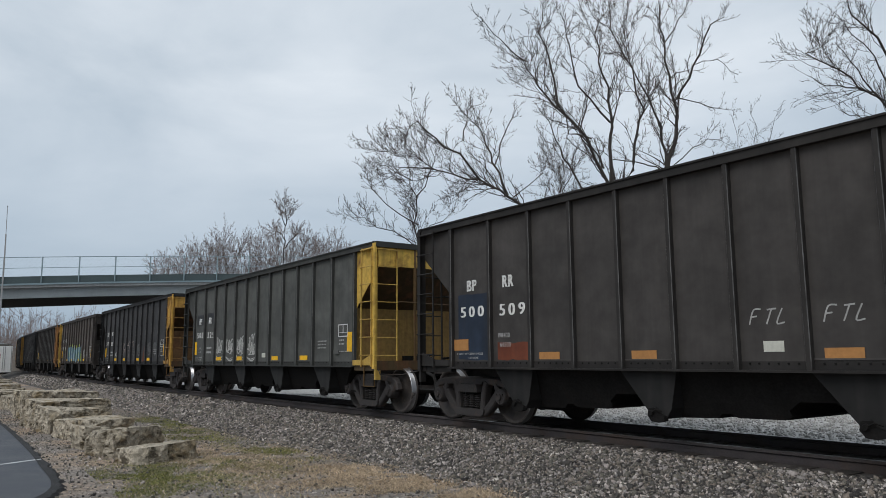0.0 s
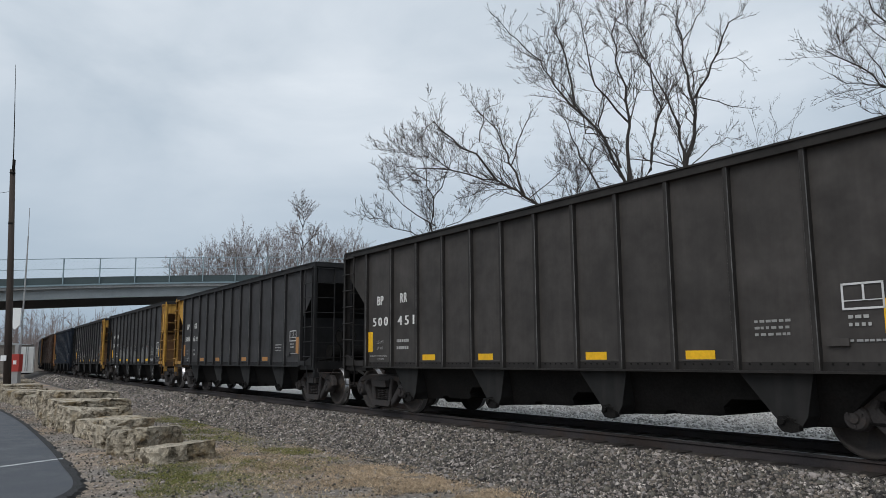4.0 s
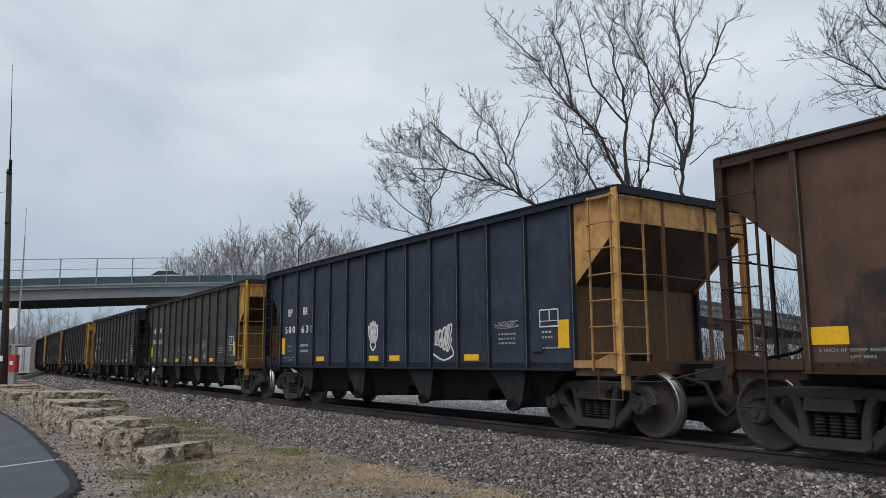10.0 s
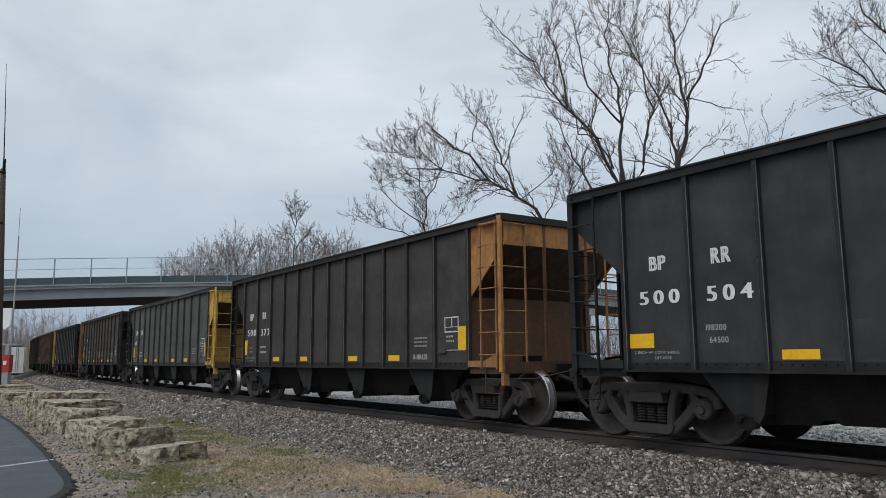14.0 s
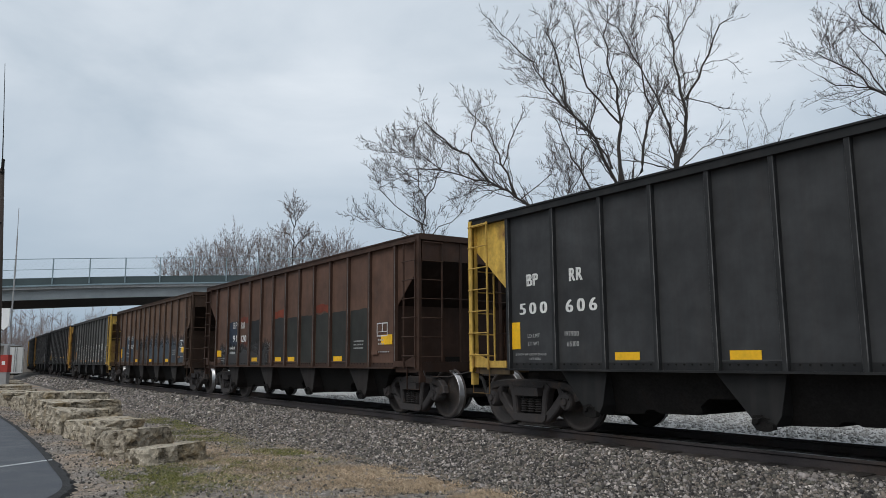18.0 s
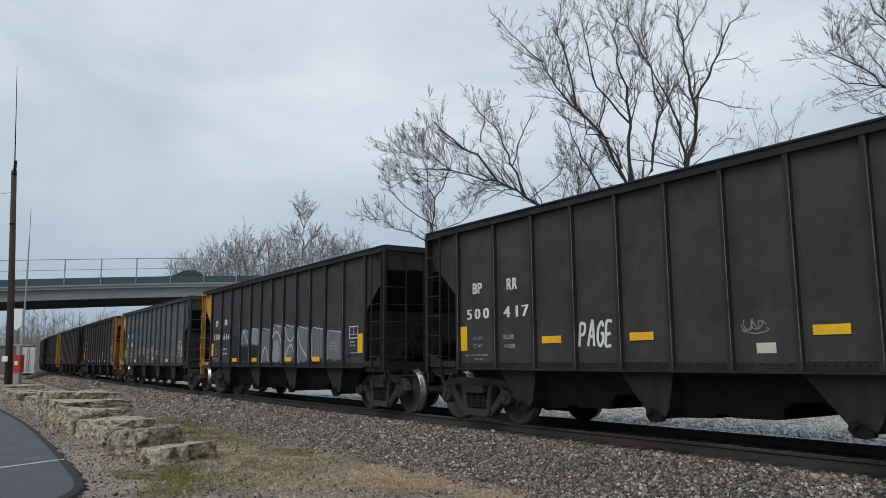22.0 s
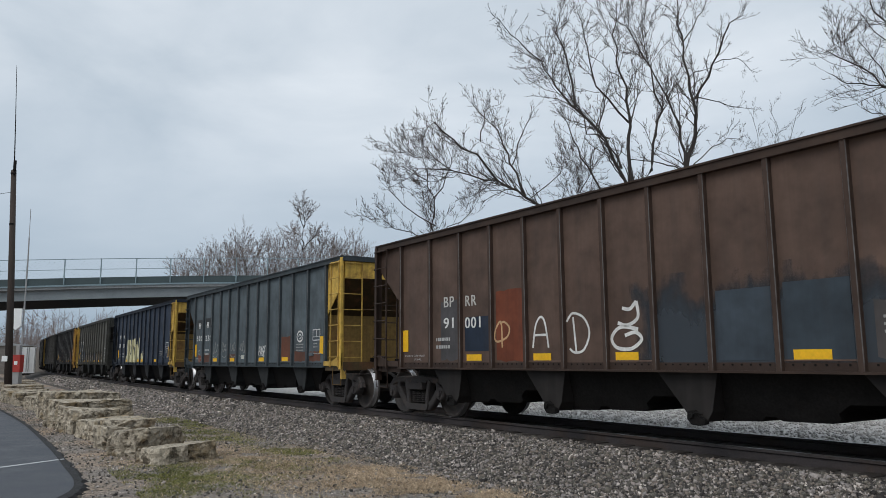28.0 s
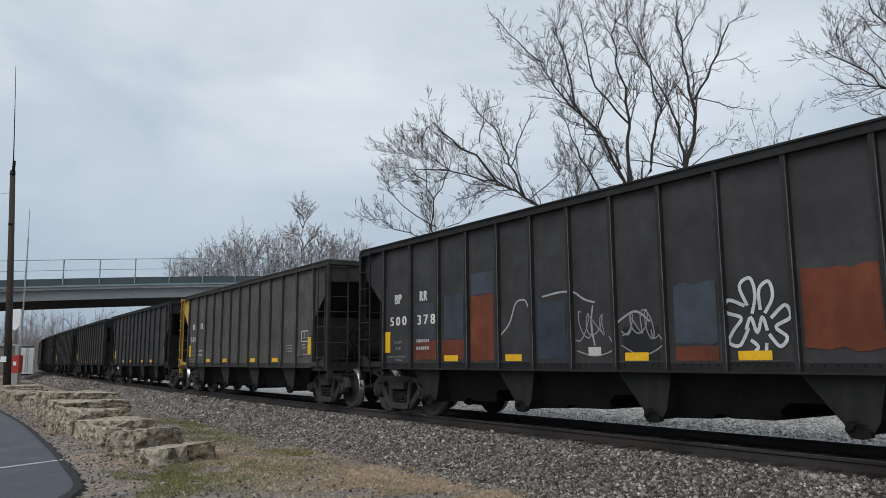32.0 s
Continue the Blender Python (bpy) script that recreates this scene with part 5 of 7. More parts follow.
# brown car with patches and white letters
pp(27, 1, .3, 1, .95, 1.1, 2.2, (.075, .072, .075), .03)
pp(27, 2, .05, 2, .95, 1.25, 1.85, NAVYP, .0)
pp(27, 3, .05, 3, .98, 1.08, 2.25, PRIMER, .02)
trace(27, [[(3.28, 1.30), (3.26, 1.72), (3.10, 1.62), (3.06, 1.45), (3.18, 1.40), (3.44, 1.48), (3.50, 1.62), (3.36, 1.72), (3.22, 1.70)]], .035, (.52, .33, .18), "orange letter in a loop")
trace(27, [[(4.16, 1.28), (4.24, 1.62), (4.38, 1.76), (4.50, 1.66), (4.58, 1.28)], [(4.20, 1.48), (4.56, 1.48)]], .036, WHITE, "white letter")
trace(27, [[(5.22, 1.72), (5.28, 1.20)], [(5.06, 1.66), (5.22, 1.78), (5.48, 1.70), (5.60, 1.48), (5.46, 1.24), (5.24, 1.20), (5.12, 1.26)]], .036, WHITE, "white letter")
trace(27, [[(6.64, 1.88), (6.50, 1.78), (6.34, 1.80)], [(6.64, 1.88), (6.66, 1.66), (6.44, 1.56), (6.24, 1.60)], [(6.66, 1.50), (6.30, 1.54), (6.10, 1.40), (6.20, 1.26), (6.50, 1.24), (6.72, 1.36), (6.60, 1.46), (6.38, 1.42)]], .05, WHITE, "white looped letter")
pp(27, 8, .02, 8, .98, 1.08, 1.92, (.045, .058, .072), .0)
pp(27, 9, .02, 9, .98, 1.08, 1.95, (.042, .055, .068), .0)
pp(27, 10, .1, 10, .9, 1.08, 1.7, (.08, .072, .07), .03)
# blue-grey car
pp(28, 0, .4, 0, 1, 1.08, 1.3, PRIMER, .05)
pp(28, 1, .0, 1, .98, 1.07, 1.36, (.11, .05, .035), .02)
pp(28, 4, .0, 4, .95, 1.10, 1.31, (.10, .055, .042), .02)
pp(28, 9, .03, 9, .98, 1.07, 1.75, (.14, .055, .034), .015)
pp(28, 10, .05, 11, .7, 1.09, 1.33, (.12, .055, .038), .02)
word(28, "PAGE", 7, .02, 1.24, .56, .27, WHITE, .034, .35)
for k, j in enumerate((2, 3, 4, 5)):
    scrawl(TRAIN[28], X(j, .1), 1.25, .6, .55, 190 + k, (.26, .26, .25), .03, 2)
strokes(TRAIN[28], [[(X(10, .45 + .22 * math.cos(a)), 1.72 + .13 * math.sin(a)) for a in [k * .6 for k in range(11)]]], .045, WHITE)
strokes(TRAIN[28], [[(X(10, .35), 1.72), (X(10, .45), 1.78), (X(10, .55), 1.70), (X(10, .42), 1.66)]], .035, WHITE)
# cream block letters
CREAM = (.62, .58, .36)
PSN = ([(2.3, 1.06), (2.38, 1.6), (2.38, 2.16), (2.9, 2.18), (3.32, 2.10), (3.42, 1.85), (3.34, 1.55), (3.08, 1.42), (3.0, 1.06)],
       [(3.08, 1.07), (3.15, 1.45), (3.45, 1.42), (3.65, 1.25), (3.9, 1.3), (3.85, 1.5), (3.55, 1.65), (3.47, 1.9), (3.6, 2.10), (4.0, 2.18), (4.36, 2.18), (4.37, 1.75), (4.1, 1.85), (4.0, 1.75), (4.3, 1.55), (4.42, 1.3), (4.38, 1.06)],
       [(4.45, 1.05), (4.48, 2.20), (4.95, 2.20), (5.35, 1.6), (5.45, 2.20), (5.9, 2.22), (5.95, 1.06), (5.4, 1.05), (5.0, 1.55), (4.95, 1.05)],
       [(1.8, 1.45), (1.9, 1.05), (2.2, 1.05), (2.3, 1.38), (2.15, 1.35), (1.95, 1.16)], [(6.05, 1.05), (6.05, 1.5), (6.3, 1.45), (6.42, 1.2), (6.55, 1.6), (6.8, 1.5), (6.7, 1.2), (6.6, 1.05)])
for letter in PSN:
    fill(29, swell(letter, .035), DARKP, "black edge of a block letter", curve=False)
for letter in PSN:
    fill(29, letter, CREAM, "cream block letter of a large tag", curve=False)
fill(29, [(2.98, 1.9), (3.15, 1.88), (3.2, 1.75), (3.12, 1.64), (2.98, 1.62)], DARKP, "black counter of a block letter")
for j in (3, 4, 5):
    post_paint(29, j, 1.06, 2.14 if j < 5 else 1.9, (.40, .38, .24))
# green-grey car
pp(30, 0, .2, 1, .95, 1.12, 2.22, (.030, .04, .06), .03)
pp(30, 2, .05, 2, .95, 1.1, 1.75, (.032, .042, .06), .03)
pp(30, 7, .02, 7, .98, 1.08, 1.58, (.032, .042, .06), .0)
pp(30, 3, .0, 6, .97, 1.06, 1.16, (.10, .088, .072), .03)
for k, j in enumerate((3, 5, 8, 10)):
    scrawl(TRAIN[30], X(j, .1), 1.25, .6, .4, 200 + k, (.24, .24, .21), .03, 2)
# primer and blue patches, crown tag
pp(31, 1, .02, 1, .86, 1.50, 2.20, (.052, .058, .066), .02)
pp(31, 2, .10, 2, .88, 1.50, 2.30, (.050, .062, .078), .0)
pp(31, 1, .02, 2, .9, 1.12, 1.47, PRIMER, .02)
pp(31, 3, .02, 3, .86, 2.24, 2.62, (.062, .075, .095), .0)
pp(31, 3, .02, 3, .86, 1.09, 2.23, PRIMER, .02)
pp(31, 5, .05, 5, .88, 1.12, 2.02, (.040, .052, .072), .04)
pp(31, 7, .08, 7, .9, 1.08, 1.54, (.020, .021, .023), .0)
pp(31, 8, .1, 8, .93, 1.29, 2.05, (.050, .062, .078), .03)
pp(31, 8, .1, 8, .93, 1.08, 1.26, (.13, .04, .025), .0)
pp(31, 10, .02, 10, 1, 1.2, 2.06, PRIMER, .03)
trace(31, [[(4.0, 1.5), (4.3, 1.7), (4.5, 2.02), (4.75, 2.06), (4.85, 1.95)], [(5.25, 2.08), (5.7, 2.12), (6.05, 2.10), (6.3, 1.98), (6.55, 1.92)], [(6.5, 1.88), (6.45, 1.6), (6.52, 1.3)], [(7.0, 1.6), (7.4, 1.75), (7.7, 1.6)]], .03, (.34, .34, .34), "thin white outlines of faded letters")
for k, j in enumerate((6, 7)):
    scrawl(TRAIN[31], X(j, .05), 1.2, .7, .75, 210 + k, (.26, .26, .26), .03, 2)
trace(31, [[(9.30, 1.72), (9.06, 1.80), (9.02, 1.66), (9.24, 1.58), (9.12, 1.44), (9.04, 1.30), (9.20, 1.26), (9.34, 1.46)], [(9.34, 1.72), (9.24, 1.96), (9.40, 2.04), (9.46, 1.84), (9.40, 1.62)],
           [(9.52, 1.66), (9.52, 1.90), (9.66, 1.98), (9.70, 1.80), (9.58, 1.62)], [(9.66, 1.56), (9.86, 1.70), (9.92, 1.56), (9.72, 1.46), (9.86, 1.34), (9.76, 1.24), (9.62, 1.38)],
           [(9.30, 1.44), (9.38, 1.58), (9.46, 1.40), (9.54, 1.58), (9.60, 1.42)], [(9.36, 1.32), (9.46, 1.24), (9.40, 1.16), (9.54, 1.12), (9.58, 1.28)]], .042, (.54, .56, .58), "looping silver-white tag")
# small white plates
for i, j in ((0, 6), (1, 6), (3, 5), (8, 6), (11, 6), (20, 6), (21, 6), (23, 6), (24, 6), (28, 5), (30, 5), (31, 6)):
    patch(TRAIN[i], X(j, .35), X(j, .68), 1.16, 1.28, (.5, .5, .44), "notice_plate")
for i in (6, 7, 12, 14, 16, 17, 20, 21, 24, 26, 30):
    write(TRAIN[i], "H-100-L03", 10, .12, 1.11, .10, (.5, .5, .49), bold=.008, wide=.50)
WEIGHTS = {0: ("198400", "64500"), 3: ("198300", "64700"), 5: ("196000", "65000"), 12: ("198300", "64700"), 13: ("198200", "64500"), 16: ("198100", "64800"), 17: ("197900", "65100"), 19: ("198400", "64600"), 11: ("198500", "64500"), 21: ("198200", "64800"), 24: ("198100", "64900")}
for i, (a, b) in WEIGHTS.items():
    write(TRAIN[i], a, 1, .1, 1.44, .075, (.42, .42, .41), .95, .001)
    write(TRAIN[i], b, 1, .17, 1.29, .075, (.42, .42, .41), .95, .001)
for i in range(33):
    if i not in SERIES91 and i not in (0, 13):
        write(TRAIN[i], "LD LMT", 0, .36, 1.44, .062, (.36, .36, .35), .9, .001)
        write(TRAIN[i], "LT WT", 0, .37, 1.315, .062, (.36, .36, .35), .9, .001)
write(TRAIN[19], "LD LMT", 1, .42, 1.44, .07, WHITE, .9, .001)
write(TRAIN[19], "LT WT", 1, .42, 1.29, .07, WHITE, .9, .001)

for idx, (num, body, left, right, lab) in enumerate(ROLL_CALL):
    markings(idx, TRAIN[idx], num, body, right, TAGSETS.get(idx, (2, 4, 7, 9)), ORANGE if idx in (0, 5, 20) else TAGY, True, idx > 32, "91" if idx in SERIES91 else "BP")
# ---------------------------------------------------------------- bare trees


def finish(v, f, name, mat):
    """A mesh from arrays of vertices and quads."""
    me = bpy.data.meshes.new(name)
    me.vertices.add(len(v))
    me.vertices.foreach_set("co", v.astype(np.float32).ravel())
    me.loops.add(f.size)
    me.loops.foreach_set("vertex_index", f.astype(np.int32).ravel())
    me.polygons.add(len(f))
    me.polygons.foreach_set("loop_start", np.arange(0, f.size, f.shape[1], dtype=np.int32))
    me.materials.append(mat)
    me.update(calc_edges=True)
    me.shade_smooth()
    return me


def tubes(p, r0, r1, n):
    """Vertices and quads of many limbs of equal length: p is (limbs, points, 3)."""
    c, m = p.shape[:2]
    d = np.gradient(p, axis=1)
    d /= np.linalg.norm(d, axis=2, keepdims=True) + 1e-9
    ref = np.where(abs(d[..., 2:3]) < .9, np.array([0, 0, 1.]), np.array([1., 0, 0]))
    a = np.cross(d, ref)
    a /= np.linalg.norm(a, axis=2, keepdims=True) + 1e-9
    b = np.cross(a, d)
    r = r0[:, None] + (r1 - r0)[:, None] * np.linspace(0, 1, m)[None]
    th = np.arange(n) * 2 * np.pi / n
    ring = p[:, :, None] + r[:, :, None, None] * (a[:, :, None] * np.cos(th)[:, None] + b[:, :, None] * np.sin(th)[:, None])
    k, i = np.meshgrid(np.arange(m - 1), np.arange(n), indexing="ij")
    j = (i + 1) % n
    one = np.stack([k * n + i, k * n + j, (k + 1) * n + j, (k + 1) * n + i], -1).reshape(-1, 4)
    f = one[None] + (np.arange(c) * m * n)[:, None, None]
    return ring.reshape(-1, 3), f.reshape(-1, 4)


def tube_rows(segs, name, mat):
    """One mesh of many tapered limbs; each limb is (points, start radius, end radius, sides)."""
    sorts = {}
    for pts, r0, r1, n in segs:
        sorts.setdefault((len(pts), n), []).append((pts, r0, r1))
    vs, fs, off = [], [], 0
    for (m, n), rows in sorts.items():
        v, f = tubes(np.array([q[0] for q in rows], float), np.array([q[1] for q in rows]), np.array([q[2] for q in rows]), n)
        vs.append(v)
        fs.append(f + off)
        off += len(v)
    return finish(np.concatenate(vs), np.concatenate(fs), name, mat)


def sprout(rng, pts, radius, level, out, twig_r, density):
    """Side branches of a limb, down to twigs."""
    pts = np.array(pts)
    length = np.linalg.norm(np.diff(pts, axis=0), axis=1).sum()
    if level == 0:
        return
    count = max(2, int(density * (length ** .75) * (0, 8.8, 3.5, 3.5)[level]))
    u = (.22 if level > 1 else .08) + (.77 if level > 1 else .91) * rng.random(count) ** .8
    f = u * (len(pts) - 1)
    k = np.minimum(f.astype(int), len(pts) - 2)
    p = pts[k] + (pts[k + 1] - pts[k]) * (f - k)[:, None]
    d = pts[k + 1] - pts[k]
    d /= np.linalg.norm(d, axis=1)[:, None] + 1e-9
    side = rng.normal(0, 1, (count, 3))
    side -= d * (side * d).sum(1)[:, None]
    side /= np.linalg.norm(side, axis=1)[:, None] + 1e-9
    ang = rng.uniform(.40, .85, count)[:, None]
    w = d * np.cos(ang) + side * np.sin(ang) + np.array([0, 0, .12])
    ln = length * (rng.uniform(.20, .42, count) if level > 1 else rng.uniform(.10, .27, count)) * (1.1 - .5 * u)
    ln = np.minimum(ln, (.50, 1.05, 1.8)[level - 1] * rng.uniform(.6, 1.2, count) * (2.6 if twig_r > .008 else 1))
    r = np.maximum(radius * (1 - .78 * u) * .36, twig_r)
    steps = 5 if level > 1 else 2
    w /= np.linalg.norm(w, axis=1)[:, None]
    rows = [p]
    for _ in range(steps):
        w = w + rng.normal(0, .21, (count, 3)) + np.array([0, 0, .09])
        w /= np.linalg.norm(w, axis=1)[:, None]
        rows.append(rows[-1] + w * (ln / steps)[:, None])
    rows = np.stack(rows, 1)
    for q in range(count):
        out.append((rows[q], r[q], max(r[q] * .35, twig_r * .55), 5 if r[q] > .03 else 3))
        if level > 1:
            sprout(rng, rows[q], r[q], level - 1, out, twig_r, density)


def bare_tree(name, base, limbs, trunk_r, seed, levels=3, density=2.2, twig_r=.006, label="", trunk=None, mats=("bark", "twig"), group=""):
    """A leafless tree: trunk and main limbs under one thing, twigs as its crown. limbs: (points in metres from the base, start radius)."""
    rng = np.random.default_rng(seed)
    tree = tagged(new("tree"), label, "tree", group)
    tree.location = base
    mains, twigs = [], []
    for pts, r, *plain in limbs:
        q = np.array(pts, float)
        # more points along the limb, a little crooked
        fine = []
        for i in range(len(q) - 1):
            for t in (0, .33, .66):
                fine.append(q[i] + (q[i + 1] - q[i]) * t + (rng.normal(0, .035 * np.linalg.norm(q[i + 1] - q[i]), 3) if (i or t) else 0))
        fine.append(q[-1])
        mains.append((fine, r * .86, max(r * .09, twig_r * 1.4), 8))
        if not plain:
            sprout(rng, fine, r, levels, twigs, twig_r, density)
    ob = part("trunk", tube_rows(mains, "trunk", M[mats[0]]), None, tree)
    thick = [t for t in twigs if t[1] > twig_r * 2.6]
    thin = [t for t in twigs if t[1] <= twig_r * 2.6]
    if thick:
        part("branchwork", tube_rows(thick, "branchwork", M[mats[0]]), None, tree)
    if thin:
        part("crown", tube_rows(thin, "crown", M[mats[1]]), None, tree)
    return tree


bare_tree("tree", (6.78, 26, 0), [
    ([(0.0, 0.0, -0.1), (0.0, 0.0, 6.2), (0.0, 0.3, 7.4), (-0.7, 0.6, 9.6), (-2.0, 0.9, 11.0), (-2.7, 1.1, 12.1), (-3.2, 1.4, 13.1)], 0.112),
    ([(-2.0, 0.0, 10.6), (-2.1, 0.5, 12.2), (-2.4, 1.0, 13.8), (-2.0, 1.4, 15.8)], 0.059),
    ([(-0.1, 0.0, 6.9), (-1.2, 0.0, 7.6), (-1.8, 0.0, 8.7), (-2.2, 0.1, 9.8), (-2.5, 0.1, 10.6)], 0.059),
    ([(-0.0, 0.0, 7.4), (-0.2, -0.2, 9.0), (-0.1, -0.4, 10.1), (-0.5, -0.6, 11.6), (-0.7, -0.8, 13.0), (-0.6, -1.0, 14.1)], 0.086),
    ([(-0.1, 0.0, 10.0), (-1.3, -0.7, 11.1), (-1.8, -1.4, 12.3), (-2.2, -2.1, 13.2)], 0.046),
    ([(0.1, 0.0, 7.0), (0.6, -0.1, 8.2), (0.7, -0.2, 9.2), (1.0, -0.3, 10.4), (0.6, -0.4, 11.9), (0.0, -0.5, 13.1), (-0.8, -0.5, 13.9)], 0.073),
    ([(-0.4, 0.0, 8.3), (-1.2, -0.1, 9.5), (-1.0, -0.3, 10.7), (-0.8, -0.4, 11.4)], 0.04),
    ([(-0.8, 0.0, 9.4), (-1.7, -0.7, 9.4), (-2.6, -1.4, 10.9), (-3.6, -2.1, 11.0)], 0.033),
    ([(-3.1, 0.0, 12.3), (-4.1, -1.1, 12.6), (-4.9, -2.1, 13.0)], 0.03),
], .2, 11, 3, 2.0, 0.0052, "large bare deciduous tree with many spreading limbs", mats=("bark", "twig"), group="bare trees behind the train")
bare_tree("tree", (8.86, 27, 0), [
    ([(0.0, 0.0, -0.1), (0.2, 0.0, 6.8), (0.2, 0.4, 8.3), (0.4, 0.8, 9.4), (0.2, 1.2, 11.1), (-0.3, 1.6, 12.4), (-0.6, 2.0, 13.9), (-0.8, 2.4, 15.6)], 0.099),
    ([(0.1, 0.0, 8.5), (0.5, 0.1, 9.9), (0.7, 0.3, 11.2), (0.4, 0.4, 12.9), (0.4, 0.6, 14.5), (0.3, 0.7, 16.9)], 0.099),
    ([(0.6, 0.0, 11.2), (1.2, -0.4, 12.4), (1.7, -0.9, 13.8), (2.1, -1.3, 13.9)], 0.059),
    ([(0.6, 0.0, 11.3), (1.8, -0.2, 10.9), (2.6, -0.3, 10.7)], 0.026),
    ([(0.2, 0.0, 13.3), (1.4, 1.2, 15.0), (2.3, 2.3, 17.0)], 0.033),
    ([(-0.1, 0.0, 8.5), (-0.6, 0.6, 8.9), (-1.5, 1.3, 9.3), (-2.6, 1.9, 10.2)], 0.033),
    ([(0.4, 0.0, 8.7), (1.7, 0.8, 9.8), (3.1, 1.7, 10.3)], 0.026),
    ([(1.4, 0.0, 12.6), (2.1, -0.3, 12.7), (2.8, -0.5, 12.0)], 0.02),
], .2, 12, 3, 1.9, 0.0052, "tall bare tree with a forked dark trunk", mats=("bark", "twig"), group="bare trees behind the train")
bare_tree("tree", (4.47, 30, 0), [
    ([(0.0, 0.0, -0.1), (0.1, 0.0, 6.5), (-0.1, -0.0, 7.3), (-1.1, -0.0, 8.2), (-2.2, -0.0, 8.8), (-4.1, -0.0, 9.3), (-4.9, -0.0, 9.9)], 0.112),
    ([(-1.1, 0.0, 8.2), (-1.6, 0.3, 9.6), (-2.1, 0.6, 11.1), (-3.2, 1.0, 12.5)], 0.066),
    ([(-2.2, 0.0, 8.8), (-3.6, -0.8, 10.0), (-4.8, -1.6, 10.9), (-5.5, -2.4, 9.5)], 0.059),
    ([(-4.1, 0.0, 9.3), (-5.5, 0.2, 9.4), (-6.6, 0.3, 8.7)], 0.033),
    ([(-1.6, 0.0, 9.5), (-1.2, -0.6, 10.6), (-0.8, -1.2, 11.5)], 0.033),
    ([(-2.9, 0.0, 10.5), (-2.6, 1.0, 12.1), (-1.8, 2.1, 12.9)], 0.033),
    ([(-0.9, 0.0, 8.1), (0.1, -1.2, 8.8), (0.2, -2.4, 9.1)], 0.026),
], .2, 13, 3, 2.2, 0.0052, "leaning bare tree with low sweeping limbs", mats=("bark", "twig"), group="bare trees behind the train")
bare_tree("tree", (-0.23, 34, 0), [
    ([(0.0, 0.0, -0.1), (0.1, 0.0, 5.9), (-0.1, 0.3, 6.9), (-0.2, 0.5, 9.1), (-0.7, 0.8, 11.1), (-1.9, 1.1, 11.5)], 0.066),
    ([(-0.1, 0.0, 7.7), (-2.3, 1.1, 9.6), (-2.4, 2.3, 10.8)], 0.033),
    ([(-0.2, 0.0, 9.0), (0.7, -0.8, 10.4), (0.4, -1.7, 11.1)], 0.033),
    ([(-0.4, 0.0, 9.8), (-1.5, 1.2, 10.7), (-2.1, 2.4, 11.3)], 0.033),
    ([(-0.1, 0.0, 6.9), (1.5, 1.1, 8.7), (2.1, 2.3, 10.1)], 0.026),
    ([(-0.1, 0.0, 6.6), (-1.9, -1.5, 7.4), (-3.2, -2.9, 7.7)], 0.033),
], .2, 14, 3, 2.4, 0.0052, "slender pale bare tree", mats=("bark", "twig"), group="bare trees behind the train")
bare_tree("tree", (5.95, 33, 0), [
    ([(0.0, 0.0, -0.1), (0.1, 0.0, 7.0), (0.2, 0.4, 8.2), (0.3, 0.8, 9.5), (-0.1, 1.2, 10.6)], 0.046),
    ([(0.2, 0.0, 9.0), (0.5, -1.5, 9.7), (0.7, -3.0, 10.0)], 0.026),
    ([(0.2, 0.0, 9.3), (0.1, 0.0, 10.1), (0.6, 0.0, 10.8)], 0.026),
], .2, 15, 3, 2.4, 0.0052, "small bare tree behind the train", mats=("bark", "twig"), group="bare trees behind the train")
bare_tree("tree", (15.30, 24, 0), [
    ([(0.0, 0.0, -0.1), (0.7, 0.0, 7.1), (0.7, -0.1, 9.2), (-0.2, -0.1, 10.3), (-1.5, -0.2, 11.1), (-2.5, -0.2, 11.7), (-2.2, -0.3, 11.7)], 0.066),
    ([(0.4, 0.0, 10.0), (-0.9, -0.4, 10.4), (-2.3, -0.9, 10.3), (-3.1, -1.3, 10.5)], 0.04),
    ([(0.7, 0.0, 9.6), (0.1, -0.3, 12.2), (-1.0, -0.5, 12.9), (-1.4, -0.8, 13.6)], 0.059),
    ([(0.3, 0.0, 10.8), (0.1, 0.7, 12.4), (-0.4, 1.3, 13.8)], 0.033),
    ([(0.6, 0.0, 8.4), (-0.8, -0.4, 9.3), (-1.8, -0.8, 9.5)], 0.033),
    ([(0.0, 0.0, 10.2), (-1.1, -0.8, 10.9), (-2.2, -1.5, 11.5)], 0.033),
], .2, 16, 3, 1.7, 0.0052, "bare tree with spreading grey branches", mats=("bark", "twig"), group="bare trees behind the train")
bare_tree("tree", (13.75, 31, 0), [
    ([(0.0, 0.0, -0.1), (0.3, 0.0, 7.0), (0.4, 0.4, 8.8), (0.7, 0.7, 11.2), (0.9, 1.1, 12.8)], 0.023),
    ([(0.4, 0.0, 8.7), (0.9, -0.1, 10.4), (1.4, -0.3, 12.1)], 0.02),
    ([(0.3, 0.0, 8.5), (0.1, 0.8, 10.4), (0.2, 1.7, 12.5)], 0.02),
], .2, 17, 2, 1.2, 0.005, "thin bare sapling behind the train", mats=("bark", "twig"), group="bare trees behind the train")
